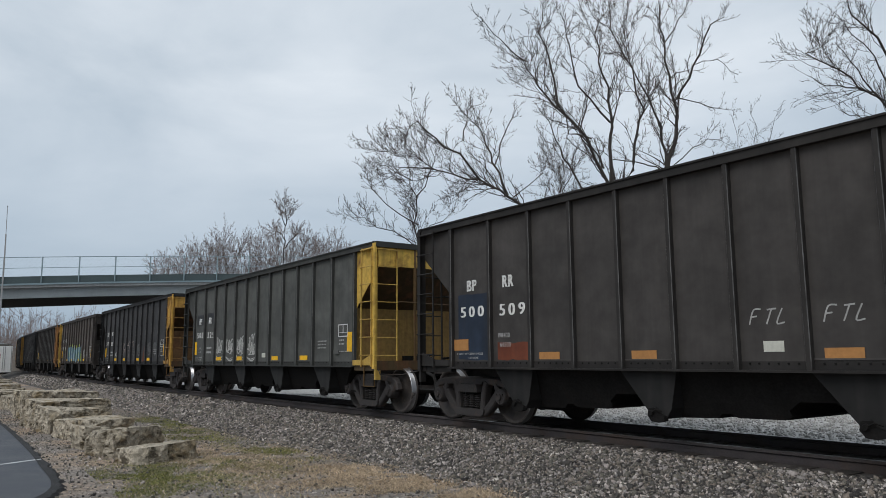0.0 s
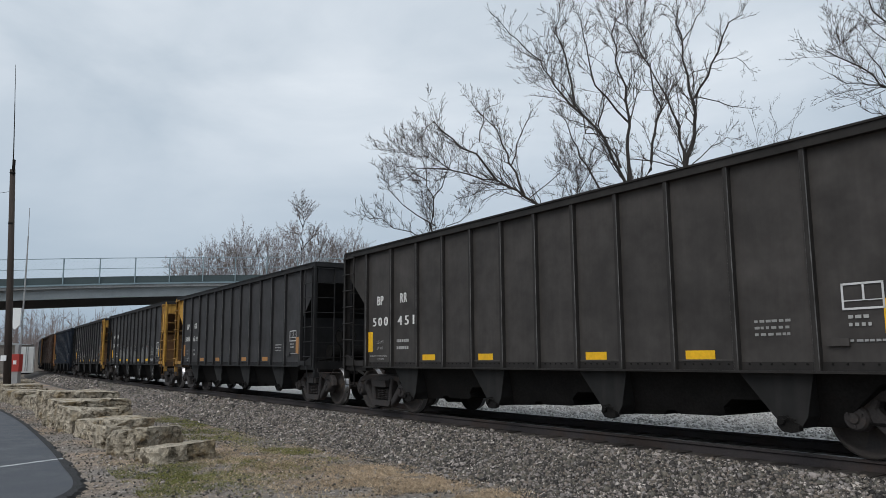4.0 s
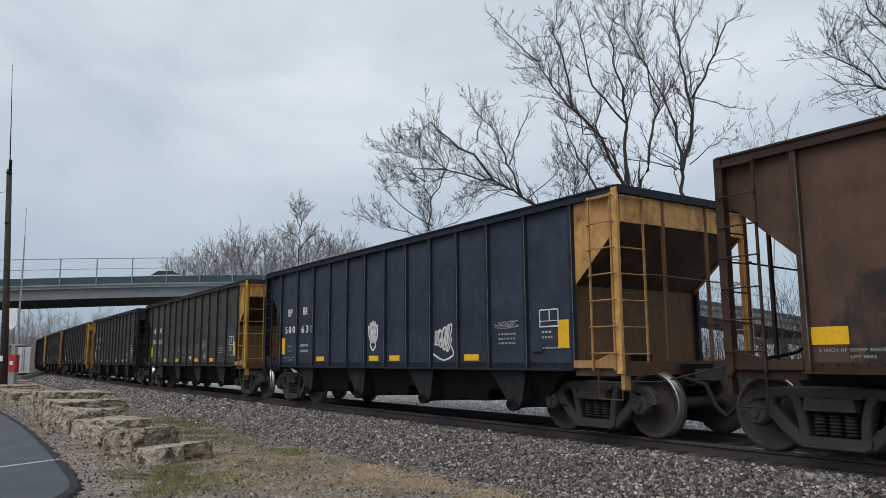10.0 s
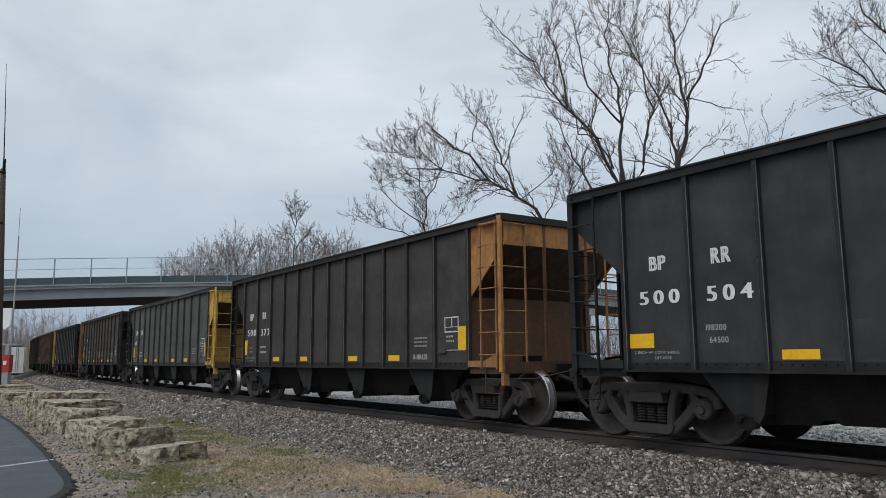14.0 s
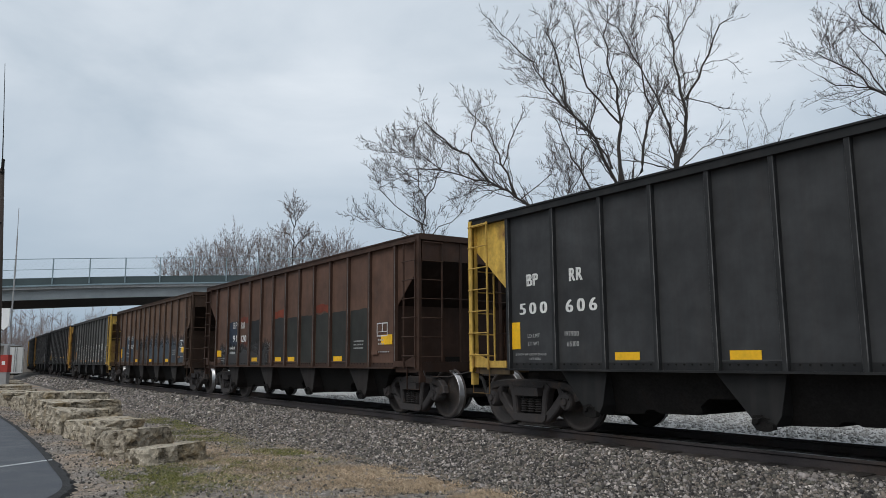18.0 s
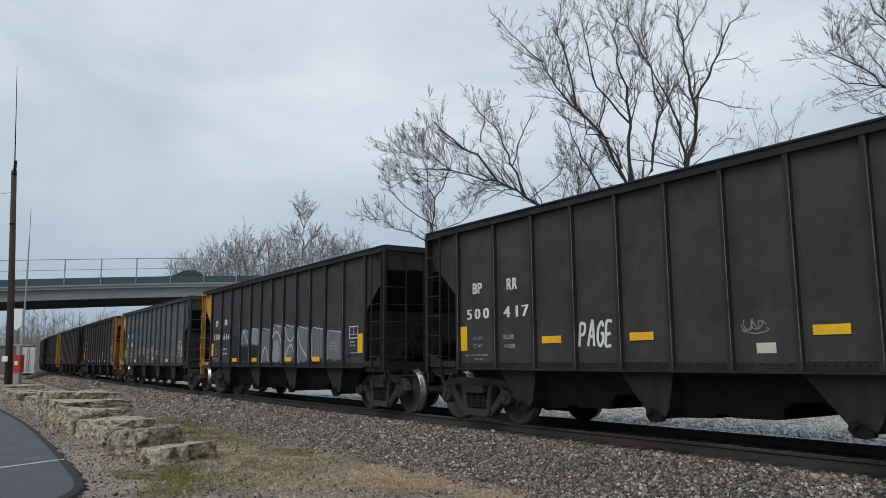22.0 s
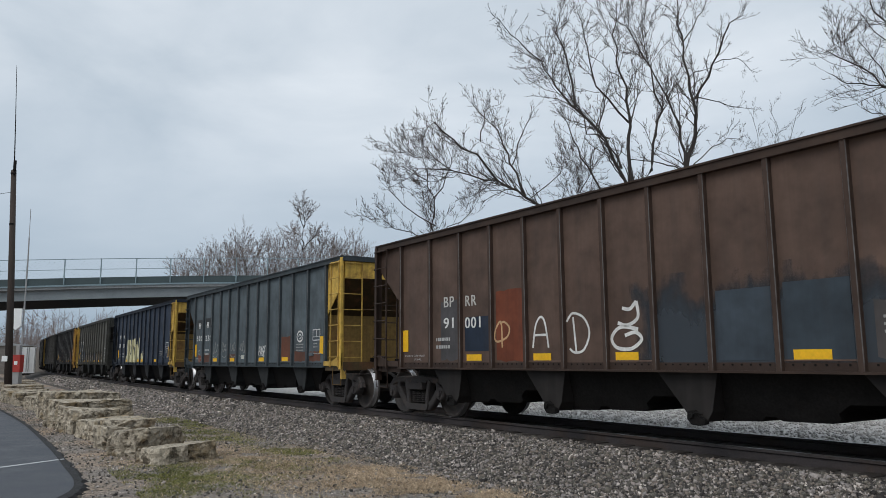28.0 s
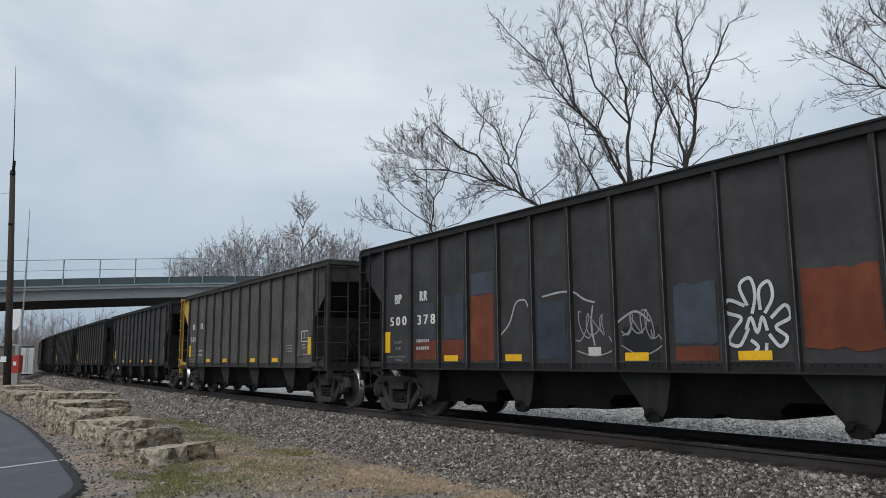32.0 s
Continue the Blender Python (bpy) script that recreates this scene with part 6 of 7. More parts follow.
bare_tree("tree", (-33.97, 100, 0), [
    ([(0.0, 0.0, -0.1), (0.0, 0.0, 4.5), (-1.2, 3.1, 7.6), (-2.2, 6.2, 12.6)], 0.16, 1),
    ([(-0.1, 0.0, 7.4), (-0.9, -1.2, 11.5), (-1.9, -2.4, 13.9)], 0.09),
    ([(-0.2, 0.0, 8.5), (-2.5, 4.1, 12.6), (-5.0, 8.1, 15.5)], 0.09),
    ([(-0.2, 0.0, 9.5), (-0.3, -0.9, 12.7), (-0.5, -1.8, 14.2)], 0.09),
    ([(-0.1, 0.0, 7.4), (-1.8, 3.9, 12.0), (-3.5, 7.9, 16.3)], 0.09),
    ([(-0.2, 0.0, 8.5), (-0.4, 0.5, 12.2), (-0.5, 1.0, 14.5)], 0.09),
    ([(-0.2, 0.0, 9.5), (0.8, -2.3, 12.5), (1.9, -4.7, 13.6)], 0.09),
    ([(-0.1, 0.0, 7.4), (-0.5, 2.2, 11.8), (-0.7, 4.3, 14.8)], 0.09),
    ([(-0.2, 0.0, 8.5), (0.3, 1.6, 12.3), (1.1, 3.1, 13.5)], 0.09),
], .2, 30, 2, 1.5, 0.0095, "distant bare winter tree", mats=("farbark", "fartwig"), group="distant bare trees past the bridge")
bare_tree("tree", (-32.30, 103, 0), [
    ([(0.0, 0.0, -0.1), (0.0, 0.0, 4.5), (-1.0, 2.8, 7.8), (-2.4, 5.5, 12.8)], 0.16, 1),
    ([(-0.1, 0.0, 7.6), (-0.2, -2.8, 11.6), (-0.3, -5.7, 14.2)], 0.09),
    ([(-0.2, 0.0, 8.7), (-0.6, -1.0, 12.4), (-1.2, -2.0, 15.3)], 0.09),
    ([(-0.2, 0.0, 9.8), (-1.5, 2.8, 13.4), (-2.8, 5.5, 17.2)], 0.09),
    ([(-0.1, 0.0, 7.6), (-0.1, -1.1, 11.8), (-0.2, -2.2, 16.0)], 0.09),
    ([(-0.2, 0.0, 8.7), (-0.7, 2.0, 12.7), (-1.2, 4.0, 17.6)], 0.09),
    ([(-0.2, 0.0, 9.8), (-0.4, 1.0, 13.2), (-0.5, 2.1, 16.1)], 0.09),
    ([(-0.1, 0.0, 7.6), (-0.7, 4.1, 12.2), (-1.0, 8.2, 16.5)], 0.09),
    ([(-0.2, 0.0, 8.7), (-0.5, 4.6, 12.9), (-0.5, 9.1, 16.4)], 0.09),
], .2, 31, 2, 1.5, 0.0095, "distant bare winter tree", mats=("farbark", "fartwig"), group="distant bare trees past the bridge")
bare_tree("tree", (-30.47, 106, 0), [
    ([(0.0, 0.0, -0.1), (0.0, 0.0, 4.6), (0.4, -1.7, 7.7), (0.8, -3.5, 12.2)], 0.16, 1),
    ([(-0.1, 0.0, 7.8), (-0.9, -0.9, 12.1), (-1.9, -1.9, 16.2)], 0.09),
    ([(-0.2, 0.0, 8.9), (0.5, -4.8, 12.3), (1.1, -9.5, 15.9)], 0.09),
    ([(-0.2, 0.0, 10.0), (-0.7, -0.8, 13.3), (-1.3, -1.5, 17.2)], 0.09),
    ([(-0.1, 0.0, 7.8), (-0.7, 1.3, 12.3), (-1.4, 2.5, 18.2)], 0.09),
    ([(-0.2, 0.0, 8.9), (-1.2, 4.1, 13.2), (-2.1, 8.3, 18.4)], 0.09),
    ([(-0.2, 0.0, 10.0), (-1.1, 4.0, 13.9), (-1.8, 8.1, 18.6)], 0.09),
    ([(-0.1, 0.0, 7.8), (1.0, -1.6, 12.0), (2.2, -3.3, 16.1)], 0.09),
    ([(-0.2, 0.0, 8.9), (-0.6, 4.7, 13.3), (-0.7, 9.3, 17.4)], 0.09),
], .2, 32, 2, 1.5, 0.0095, "distant bare winter tree", mats=("farbark", "fartwig"), group="distant bare trees past the bridge")
bare_tree("tree", (-28.73, 109, 0), [
    ([(0.0, 0.0, -0.1), (0.0, 0.0, 4.7), (-0.2, 0.3, 7.9), (-0.1, 0.5, 12.9)], 0.16, 1),
    ([(-0.1, 0.0, 7.9), (-0.6, -2.4, 12.2), (-1.3, -4.7, 17.8)], 0.09),
    ([(-0.1, 0.0, 9.0), (-0.8, -0.1, 13.1), (-1.7, -0.2, 18.1)], 0.09),
    ([(-0.2, 0.0, 10.2), (-1.1, 0.5, 13.8), (-2.2, 1.0, 19.8)], 0.09),
    ([(-0.1, 0.0, 7.9), (0.7, -3.9, 12.0), (1.4, -7.7, 18.5)], 0.09),
    ([(-0.1, 0.0, 9.0), (-1.1, 3.6, 13.4), (-2.2, 7.1, 21.4)], 0.09),
    ([(-0.2, 0.0, 10.2), (0.6, -2.2, 13.5), (1.4, -4.3, 18.0)], 0.09),
    ([(-0.1, 0.0, 7.9), (0.8, -0.5, 12.3), (1.8, -1.0, 18.0)], 0.09),
    ([(-0.1, 0.0, 9.0), (1.9, -4.3, 12.6), (4.1, -8.7, 17.2)], 0.09),
], .2, 33, 2, 1.5, 0.0095, "distant bare winter tree", mats=("farbark", "fartwig"), group="distant bare trees past the bridge")
bare_tree("tree", (-26.51, 112, 0), [
    ([(0.0, 0.0, -0.1), (0.0, 0.0, 4.7), (0.3, -1.6, 8.0), (0.7, -3.3, 12.8)], 0.16, 1),
    ([(-0.1, 0.0, 8.1), (-2.2, 3.0, 13.0), (-4.7, 5.9, 18.4)], 0.09),
    ([(-0.1, 0.0, 9.2), (-0.9, -1.0, 13.3), (-1.8, -2.0, 17.9)], 0.09),
    ([(-0.1, 0.0, 10.4), (-1.0, 0.9, 14.2), (-2.1, 1.9, 19.7)], 0.09),
    ([(-0.1, 0.0, 8.1), (-0.8, 2.4, 12.9), (-1.5, 4.8, 20.3)], 0.09),
    ([(-0.1, 0.0, 9.2), (0.1, 0.0, 13.4), (0.3, 0.0, 19.9)], 0.09),
    ([(-0.1, 0.0, 10.4), (-0.2, 1.9, 14.2), (-0.2, 3.8, 19.8)], 0.09),
    ([(-0.1, 0.0, 8.1), (0.1, 2.0, 12.9), (0.4, 4.0, 19.7)], 0.09),
    ([(-0.1, 0.0, 9.2), (2.1, -5.0, 12.8), (4.4, -10.0, 16.7)], 0.09),
], .2, 34, 2, 1.5, 0.0095, "distant bare winter tree", mats=("farbark", "fartwig"), group="distant bare trees past the bridge")
bare_tree("tree", (-24.47, 115, 0), [
    ([(0.0, 0.0, -0.1), (0.0, 0.0, 4.8), (0.2, -1.6, 8.1), (0.7, -3.1, 13.1)], 0.16, 1),
    ([(-0.1, 0.0, 8.2), (-0.9, -1.4, 12.8), (-1.9, -2.8, 18.9)], 0.09),
    ([(-0.1, 0.0, 9.4), (-0.7, -0.9, 13.6), (-1.4, -1.7, 19.4)], 0.09),
    ([(-0.1, 0.0, 10.6), (-1.2, 1.9, 14.6), (-2.4, 3.7, 20.7)], 0.09),
    ([(-0.1, 0.0, 8.2), (-1.0, 3.0, 13.2), (-2.0, 5.9, 21.6)], 0.09),
    ([(-0.1, 0.0, 9.4), (-1.2, 4.6, 14.1), (-2.3, 9.1, 22.4)], 0.09),
    ([(-0.1, 0.0, 10.6), (0.7, -1.3, 14.2), (1.6, -2.6, 19.6)], 0.09),
    ([(-0.1, 0.0, 8.2), (0.0, 2.1, 13.2), (0.3, 4.3, 19.6)], 0.09),
    ([(-0.1, 0.0, 9.4), (1.1, -1.6, 13.5), (2.4, -3.3, 17.6)], 0.09),
], .2, 35, 2, 1.5, 0.0095, "distant bare winter tree", mats=("farbark", "fartwig"), group="distant bare trees past the bridge")
bare_tree("tree", (-19.23, 101, 0), [
    ([(0.0, 0.0, -0.1), (0.0, 0.0, 4.4), (0.7, -4.2, 7.2), (1.2, -8.3, 11.1)], 0.16, 1),
    ([(-0.1, 0.0, 7.4), (-1.0, 0.3, 11.6), (-2.2, 0.5, 16.5)], 0.09),
    ([(-0.1, 0.0, 8.4), (-0.9, -0.2, 12.2), (-1.9, -0.4, 16.4)], 0.09),
    ([(-0.1, 0.0, 9.5), (-1.0, 3.0, 13.1), (-2.1, 6.1, 18.7)], 0.09),
    ([(-0.1, 0.0, 7.4), (0.6, -4.4, 11.1), (1.1, -8.7, 16.5)], 0.09),
    ([(-0.1, 0.0, 8.4), (-0.1, 0.5, 12.2), (0.0, 1.0, 17.4)], 0.09),
    ([(-0.1, 0.0, 9.5), (0.3, -0.1, 12.8), (0.7, -0.2, 16.9)], 0.09),
    ([(-0.1, 0.0, 7.4), (0.3, 0.9, 11.7), (0.8, 1.8, 16.9)], 0.09),
    ([(-0.1, 0.0, 8.4), (0.4, 2.1, 12.4), (1.2, 4.2, 16.6)], 0.09),
], .2, 36, 2, 1.5, 0.0095, "distant bare winter tree", mats=("farbark", "fartwig"), group="distant bare trees past the bridge")
bare_tree("tree", (-17.32, 104, 0), [
    ([(0.0, 0.0, -0.1), (0.0, 0.0, 4.4), (-0.8, 4.6, 7.8), (-2.0, 9.2, 13.2)], 0.16, 1),
    ([(-0.1, 0.0, 7.5), (-1.4, 2.3, 12.1), (-3.1, 4.6, 17.6)], 0.09),
    ([(-0.1, 0.0, 8.6), (-1.4, 4.3, 12.9), (-3.0, 8.5, 18.6)], 0.09),
    ([(-0.1, 0.0, 9.7), (-0.2, -1.9, 12.9), (-0.4, -3.9, 17.4)], 0.09),
    ([(-0.1, 0.0, 7.5), (-0.1, -0.5, 11.8), (-0.3, -1.1, 18.1)], 0.09),
    ([(-0.1, 0.0, 8.6), (0.5, -2.2, 12.2), (1.1, -4.5, 18.0)], 0.09),
    ([(-0.1, 0.0, 9.7), (0.9, -4.2, 12.6), (2.0, -8.5, 16.6)], 0.09),
    ([(-0.1, 0.0, 7.5), (1.2, -4.5, 11.4), (2.6, -9.0, 15.9)], 0.09),
    ([(-0.1, 0.0, 8.6), (1.4, -2.4, 12.2), (3.0, -4.7, 16.6)], 0.09),
], .2, 37, 2, 1.5, 0.0095, "distant bare winter tree", mats=("farbark", "fartwig"), group="distant bare trees past the bridge")
bare_tree("tree", (-15.42, 107, 0), [
    ([(0.0, 0.0, -0.1), (0.0, 0.0, 4.5), (0.0, -0.5, 7.7), (-0.1, -0.9, 12.4)], 0.16, 1),
    ([(-0.1, 0.0, 7.7), (-0.6, -2.2, 11.9), (-1.4, -4.3, 16.5)], 0.09),
    ([(-0.1, 0.0, 8.8), (-1.0, -0.1, 12.8), (-2.1, -0.2, 17.5)], 0.09),
    ([(-0.1, 0.0, 9.9), (-1.1, 4.1, 13.9), (-2.3, 8.1, 19.1)], 0.09),
    ([(-0.1, 0.0, 7.7), (0.1, -2.9, 11.8), (0.1, -5.7, 18.0)], 0.09),
    ([(-0.1, 0.0, 8.8), (-0.5, 2.2, 13.0), (-0.9, 4.5, 19.1)], 0.09),
    ([(-0.1, 0.0, 9.9), (0.6, -2.4, 13.2), (1.2, -4.8, 17.0)], 0.09),
    ([(-0.1, 0.0, 7.7), (1.1, -3.0, 11.8), (2.4, -5.9, 16.6)], 0.09),
    ([(-0.1, 0.0, 8.8), (1.1, -1.7, 12.6), (2.5, -3.4, 17.0)], 0.09),
], .2, 38, 2, 1.5, 0.0095, "distant bare winter tree", mats=("farbark", "fartwig"), group="distant bare trees past the bridge")
bare_tree("tree", (-13.72, 110, 0), [
    ([(0.0, 0.0, -0.1), (0.0, 0.0, 4.6), (-0.2, 1.0, 7.9), (-0.3, 2.0, 13.0)], 0.16, 1),
    ([(-0.0, 0.0, 7.8), (-1.6, 4.8, 12.9), (-3.4, 9.5, 19.5)], 0.09),
    ([(-0.0, 0.0, 9.0), (-1.3, 3.9, 13.5), (-2.8, 7.7, 18.6)], 0.09),
    ([(-0.1, 0.0, 10.2), (-0.2, -2.6, 13.4), (-0.5, -5.1, 18.0)], 0.09),
    ([(-0.0, 0.0, 7.8), (-0.3, 1.1, 12.5), (-0.7, 2.2, 19.9)], 0.09),
    ([(-0.0, 0.0, 9.0), (-0.4, 4.2, 13.5), (-0.7, 8.3, 21.1)], 0.09),
    ([(-0.1, 0.0, 10.2), (0.9, -3.9, 13.3), (1.9, -7.9, 17.9)], 0.09),
    ([(-0.0, 0.0, 7.8), (0.1, 3.5, 12.7), (0.3, 7.0, 19.5)], 0.09),
    ([(-0.0, 0.0, 9.0), (1.2, -1.0, 12.9), (2.6, -2.1, 17.4)], 0.09),
], .2, 39, 2, 1.5, 0.0095, "distant bare winter tree", mats=("farbark", "fartwig"), group="distant bare trees past the bridge")
bare_tree("tree", (-11.82, 113, 0), [
    ([(0.0, 0.0, -0.1), (0.0, 0.0, 4.6), (-0.5, 4.6, 8.2), (-1.3, 9.1, 14.0)], 0.16, 1),
    ([(-0.0, 0.0, 8.0), (-0.9, -1.3, 12.6), (-1.9, -2.6, 16.7)], 0.09),
    ([(-0.0, 0.0, 9.2), (-1.3, 3.9, 13.8), (-2.9, 7.7, 17.8)], 0.09),
    ([(-0.0, 0.0, 10.4), (-0.4, -0.8, 13.9), (-0.9, -1.7, 17.8)], 0.09),
    ([(-0.0, 0.0, 8.0), (-0.1, -1.3, 12.6), (-0.2, -2.6, 17.7)], 0.09),
    ([(-0.0, 0.0, 9.2), (0.1, -1.4, 13.2), (0.2, -2.8, 18.1)], 0.09),
    ([(-0.0, 0.0, 10.4), (1.0, -4.5, 13.6), (2.0, -8.9, 16.2)], 0.09),
    ([(-0.0, 0.0, 8.0), (1.1, -2.3, 12.4), (2.4, -4.5, 16.3)], 0.09),
    ([(-0.0, 0.0, 9.2), (1.3, -2.8, 13.1), (2.8, -5.5, 16.2)], 0.09),
], .2, 40, 2, 1.5, 0.0095, "distant bare winter tree", mats=("farbark", "fartwig"), group="distant bare trees past the bridge")
bare_tree("tree", (-17.71, 96, 0), [
    ([(0.0, 0.0, -0.1), (0.0, 0.0, 4.2), (0.5, -3.8, 14.9), (1.1, -7.6, 17.6)], 0.13, 1),
    ([(-0.3, 0.0, 18.6), (-1.0, 0.4, 20.4), (-1.8, 0.7, 21.8)], 0.07),
    ([(-0.3, 0.0, 18.6), (0.3, -0.5, 20.2), (1.0, -1.0, 21.6)], 0.07),
    ([(-0.3, 0.0, 18.6), (0.5, -4.1, 19.6), (1.1, -8.2, 20.3)], 0.06),
    ([(-0.2, 0.0, 15.8), (1.6, -3.0, 16.8), (2.5, -5.9, 17.2)], 0.06),
    ([(-0.2, 0.0, 16.6), (-2.1, 3.6, 18.2), (-3.3, 7.2, 19.4)], 0.06),
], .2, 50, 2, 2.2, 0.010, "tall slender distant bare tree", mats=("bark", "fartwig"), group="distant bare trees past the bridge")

# ---------------------------------------------------------------- road bridge
BRIDGE_A, BRIDGE_DIR, BRIDGE_GRADE = Vector((-39.0, 70.0, 0)), Vector((.938, .347, 0)), .06
BRIDGE_BACK = Vector((-.347, .938, 0))


def bridge_at(u, v, z):
    """u along the bridge from its first fence post, v across away from the camera."""
    p = BRIDGE_A + BRIDGE_DIR * u + BRIDGE_BACK * v
    return Vector((p.x, p.y, z + BRIDGE_GRADE * u - .0006 * max(u, 0) ** 2 - .0007 * max(u - 32, 0) ** 2))


def bridge():
    b = tagged(new("road_bridge"), "long road overpass with green steel girders, concrete parapet and mesh fence", "bridge")
    us = [-60 + 4 * i for i in range(0, 52)]

    def strip(name, v0, v1, z0, z1, mat):
        g = Geo()
        vs = [bridge_at(u, v, z) for u in us for v, z in ((v0, z0), (v0, z1), (v1, z1), (v1, z0))]
        fs = [(k * 4 + i, k * 4 + (i + 1) % 4, k * 4 + 4 + (i + 1) % 4, k * 4 + 4 + i) for k in range(len(us) - 1) for i in range(4)]
        g.add(vs, fs + [(0, 1, 2, 3), (len(vs) - 4, len(vs) - 3, len(vs) - 2, len(vs) - 1)])
        return part(name, g, mat, b)
    strip("deck_edge", -.25, 11.0, 8.50, 8.65, M["fence"])
    strip("deck_fascia", -.12, 10.9, 8.25, 8.50, M["concrete"])
    strip("parapet", .05, .25, 8.65, 9.34, M["parapet"])
    strip("far_parapet", 10.6, 10.9, 8.55, 9.40, M["parapet"])
    for v in (0.3, 2.9, 5.5, 8.1, 10.5):
        strip("girder", v, v + .35, 7.42, 8.25, M["girder"])
    strip("girder_flange", .18, .5, 7.30, 7.42, M["girder"])
    # sheet added across the girder bottoms to carry the underdeck shade
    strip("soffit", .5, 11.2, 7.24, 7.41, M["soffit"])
    strip("handrail", -.03, .03, 11.10, 11.16, M["fence"])
    strip("handrail", -.03, .03, 10.1, 10.14, M["fence"])
    strip("handrail", 10.7, 10.76, 10.3, 10.35, M["fence"])
    post = Geo().box(-.045, .045, -.045, .045, -.75, 1.7).mesh("fence_post", [M["fence"]])
    short = Geo().box(-.035, .035, -.035, .035, 0, .95).mesh("fence_post", [M["fence"]])
    for i in range(-10, 44):
        o = part("fence_post", post, None, b)
        o.location = bridge_at(i * 3.16, -.06, 9.46)
        o = part("fence_post", short, None, b)
        o.location = bridge_at(i * 3.16 + 1.1, 10.7, 9.4)
    # mesh of the fence: thin crossed wires
    g = Geo()
    for i in range(-30, 260):
        u = i * .42
        for sgn in (-1, 1):
            a, c = bridge_at(u, 0, 9.4), bridge_at(u + sgn * 1.55, 0, 10.98)
            n = Vector((.0022, .0022, 0))
            g.add([a - n, a + n, c + n, c - n], [(0, 1, 2, 3)])
    o = part("fence_mesh", g, M["fence"], b)
    # piers behind the train and abutment walls
    for u in (-34, 28, 62, 96):
        g = Geo()
        p = bridge_at(u, 1.5, 0)
        q = bridge_at(u, 9.5, 0)
        z = bridge_at(u, 5, 6.8).z
        for c in (p, q, (p + q) / 2):
            g.box(c.x - .5, c.x + .5, c.y - .5, c.y + .5, -.2, z - .8)
        d = (q - p).normalized() * 1.2
        s = Vector((-d.y, d.x, 0)) * .5
        g.slab([p - d - s + Vector((0, 0, z - .8 - p.z)), p - d + s + Vector((0, 0, z - .8 - p.z)), q + d + s + Vector((0, 0, z - .8 - q.z)), q + d - s + Vector((0, 0, z - .8 - q.z))], (0, 0, .82))
        part("pier", g, M["concrete"], b)


bridge()

# ---------------------------------------------------------------- stone blocks, path, poles


def stone_block(x, y, w, d, h, turn, seed, z0=-.05, tilt=0.0):
    """A rough quarried limestone block: split faces, broken corners, bedding cracks."""
    rr = random.Random(seed * 17 + 3)
    bm = bmesh.new()
    bmesh.ops.create_cube(bm, size=1)
    for v in bm.verts:
        v.co = Vector((v.co.x * w * rr.uniform(.9, 1.06), v.co.y * d * rr.uniform(.9, 1.08), (v.co.z + .5) * h * (rr.uniform(.86, 1.08) if v.co.z > 0 else 1)))
    # broken edges and corners
    for q in range(6):
        n = Vector((rr.uniform(-1, 1), rr.uniform(-1, 1), rr.uniform(-.12, .15) if q % 4 else .6))
        n.normalize()
        reach = max((v.co - Vector((0, 0, h / 2))).dot(n) for v in bm.verts)
        cut = Vector((0, 0, h / 2)) + n * reach * rr.uniform(.88, .97)
        got = bmesh.ops.bisect_plane(bm, geom=bm.verts[:] + bm.edges[:] + bm.faces[:], plane_co=cut, plane_no=n, clear_outer=True)
        bmesh.ops.holes_fill(bm, edges=[e for e in got["geom_cut"] if isinstance(e, bmesh.types.BMEdge)])
    bmesh.ops.triangulate(bm, faces=bm.faces[:])
    for q in range(5):
        long = [e for e in bm.edges if e.calc_length() > .085]
        if long and len(bm.faces) < 9000:
            bmesh.ops.subdivide_edges(bm, edges=long, cuts=1)
            bmesh.ops.triangulate(bm, faces=[f for f in bm.faces if len(f.verts) > 3])
    off = Vector((seed * 3.7, seed * 1.3, 0))
    bm.normal_update()
    slant = rr.uniform(-.25, .25)
    for v in bm.verts:
        p = v.co
        flat = Vector((p.x * 1.5, p.y * 1.5, p.z * 9 + p.x * slant)) + off
        bed = abs(noise.noise(flat))
        rough = noise.noise(p * 3 + off) * .03 + noise.noise(p * 9 + off) * .02 + noise.noise(p * 22 + off) * .013
        rough *= .45 if v.normal.z > .7 else 1
        side = 1 - abs(v.normal.z)
        crack = -.045 * max(0, 1 - bed * 12) * side
        upright = abs(noise.noise(Vector((p.x * 3.1, p.y * 3.1, p.z * .5)) + off * 2))
        crack -= .085 * max(0, 1 - upright * 11) * (.25 + .75 * side)
        rough *= 1 + .9 * side
        v.co = p + v.normal * (rough + crack)
    me = bpy.data.meshes.new("stone_block")
    bm.to_mesh(me)
    bm.free()
    me.materials.append(M["limestone"])
    ob = new("stone_block", me)
    ob.matrix_world = pose(x, y, z0, tilt, tilt * .5, turn)
    return tagged(ob, "rough-cut weathered limestone block lying on the gravel", "stone block", "limestone blocks beside the track")


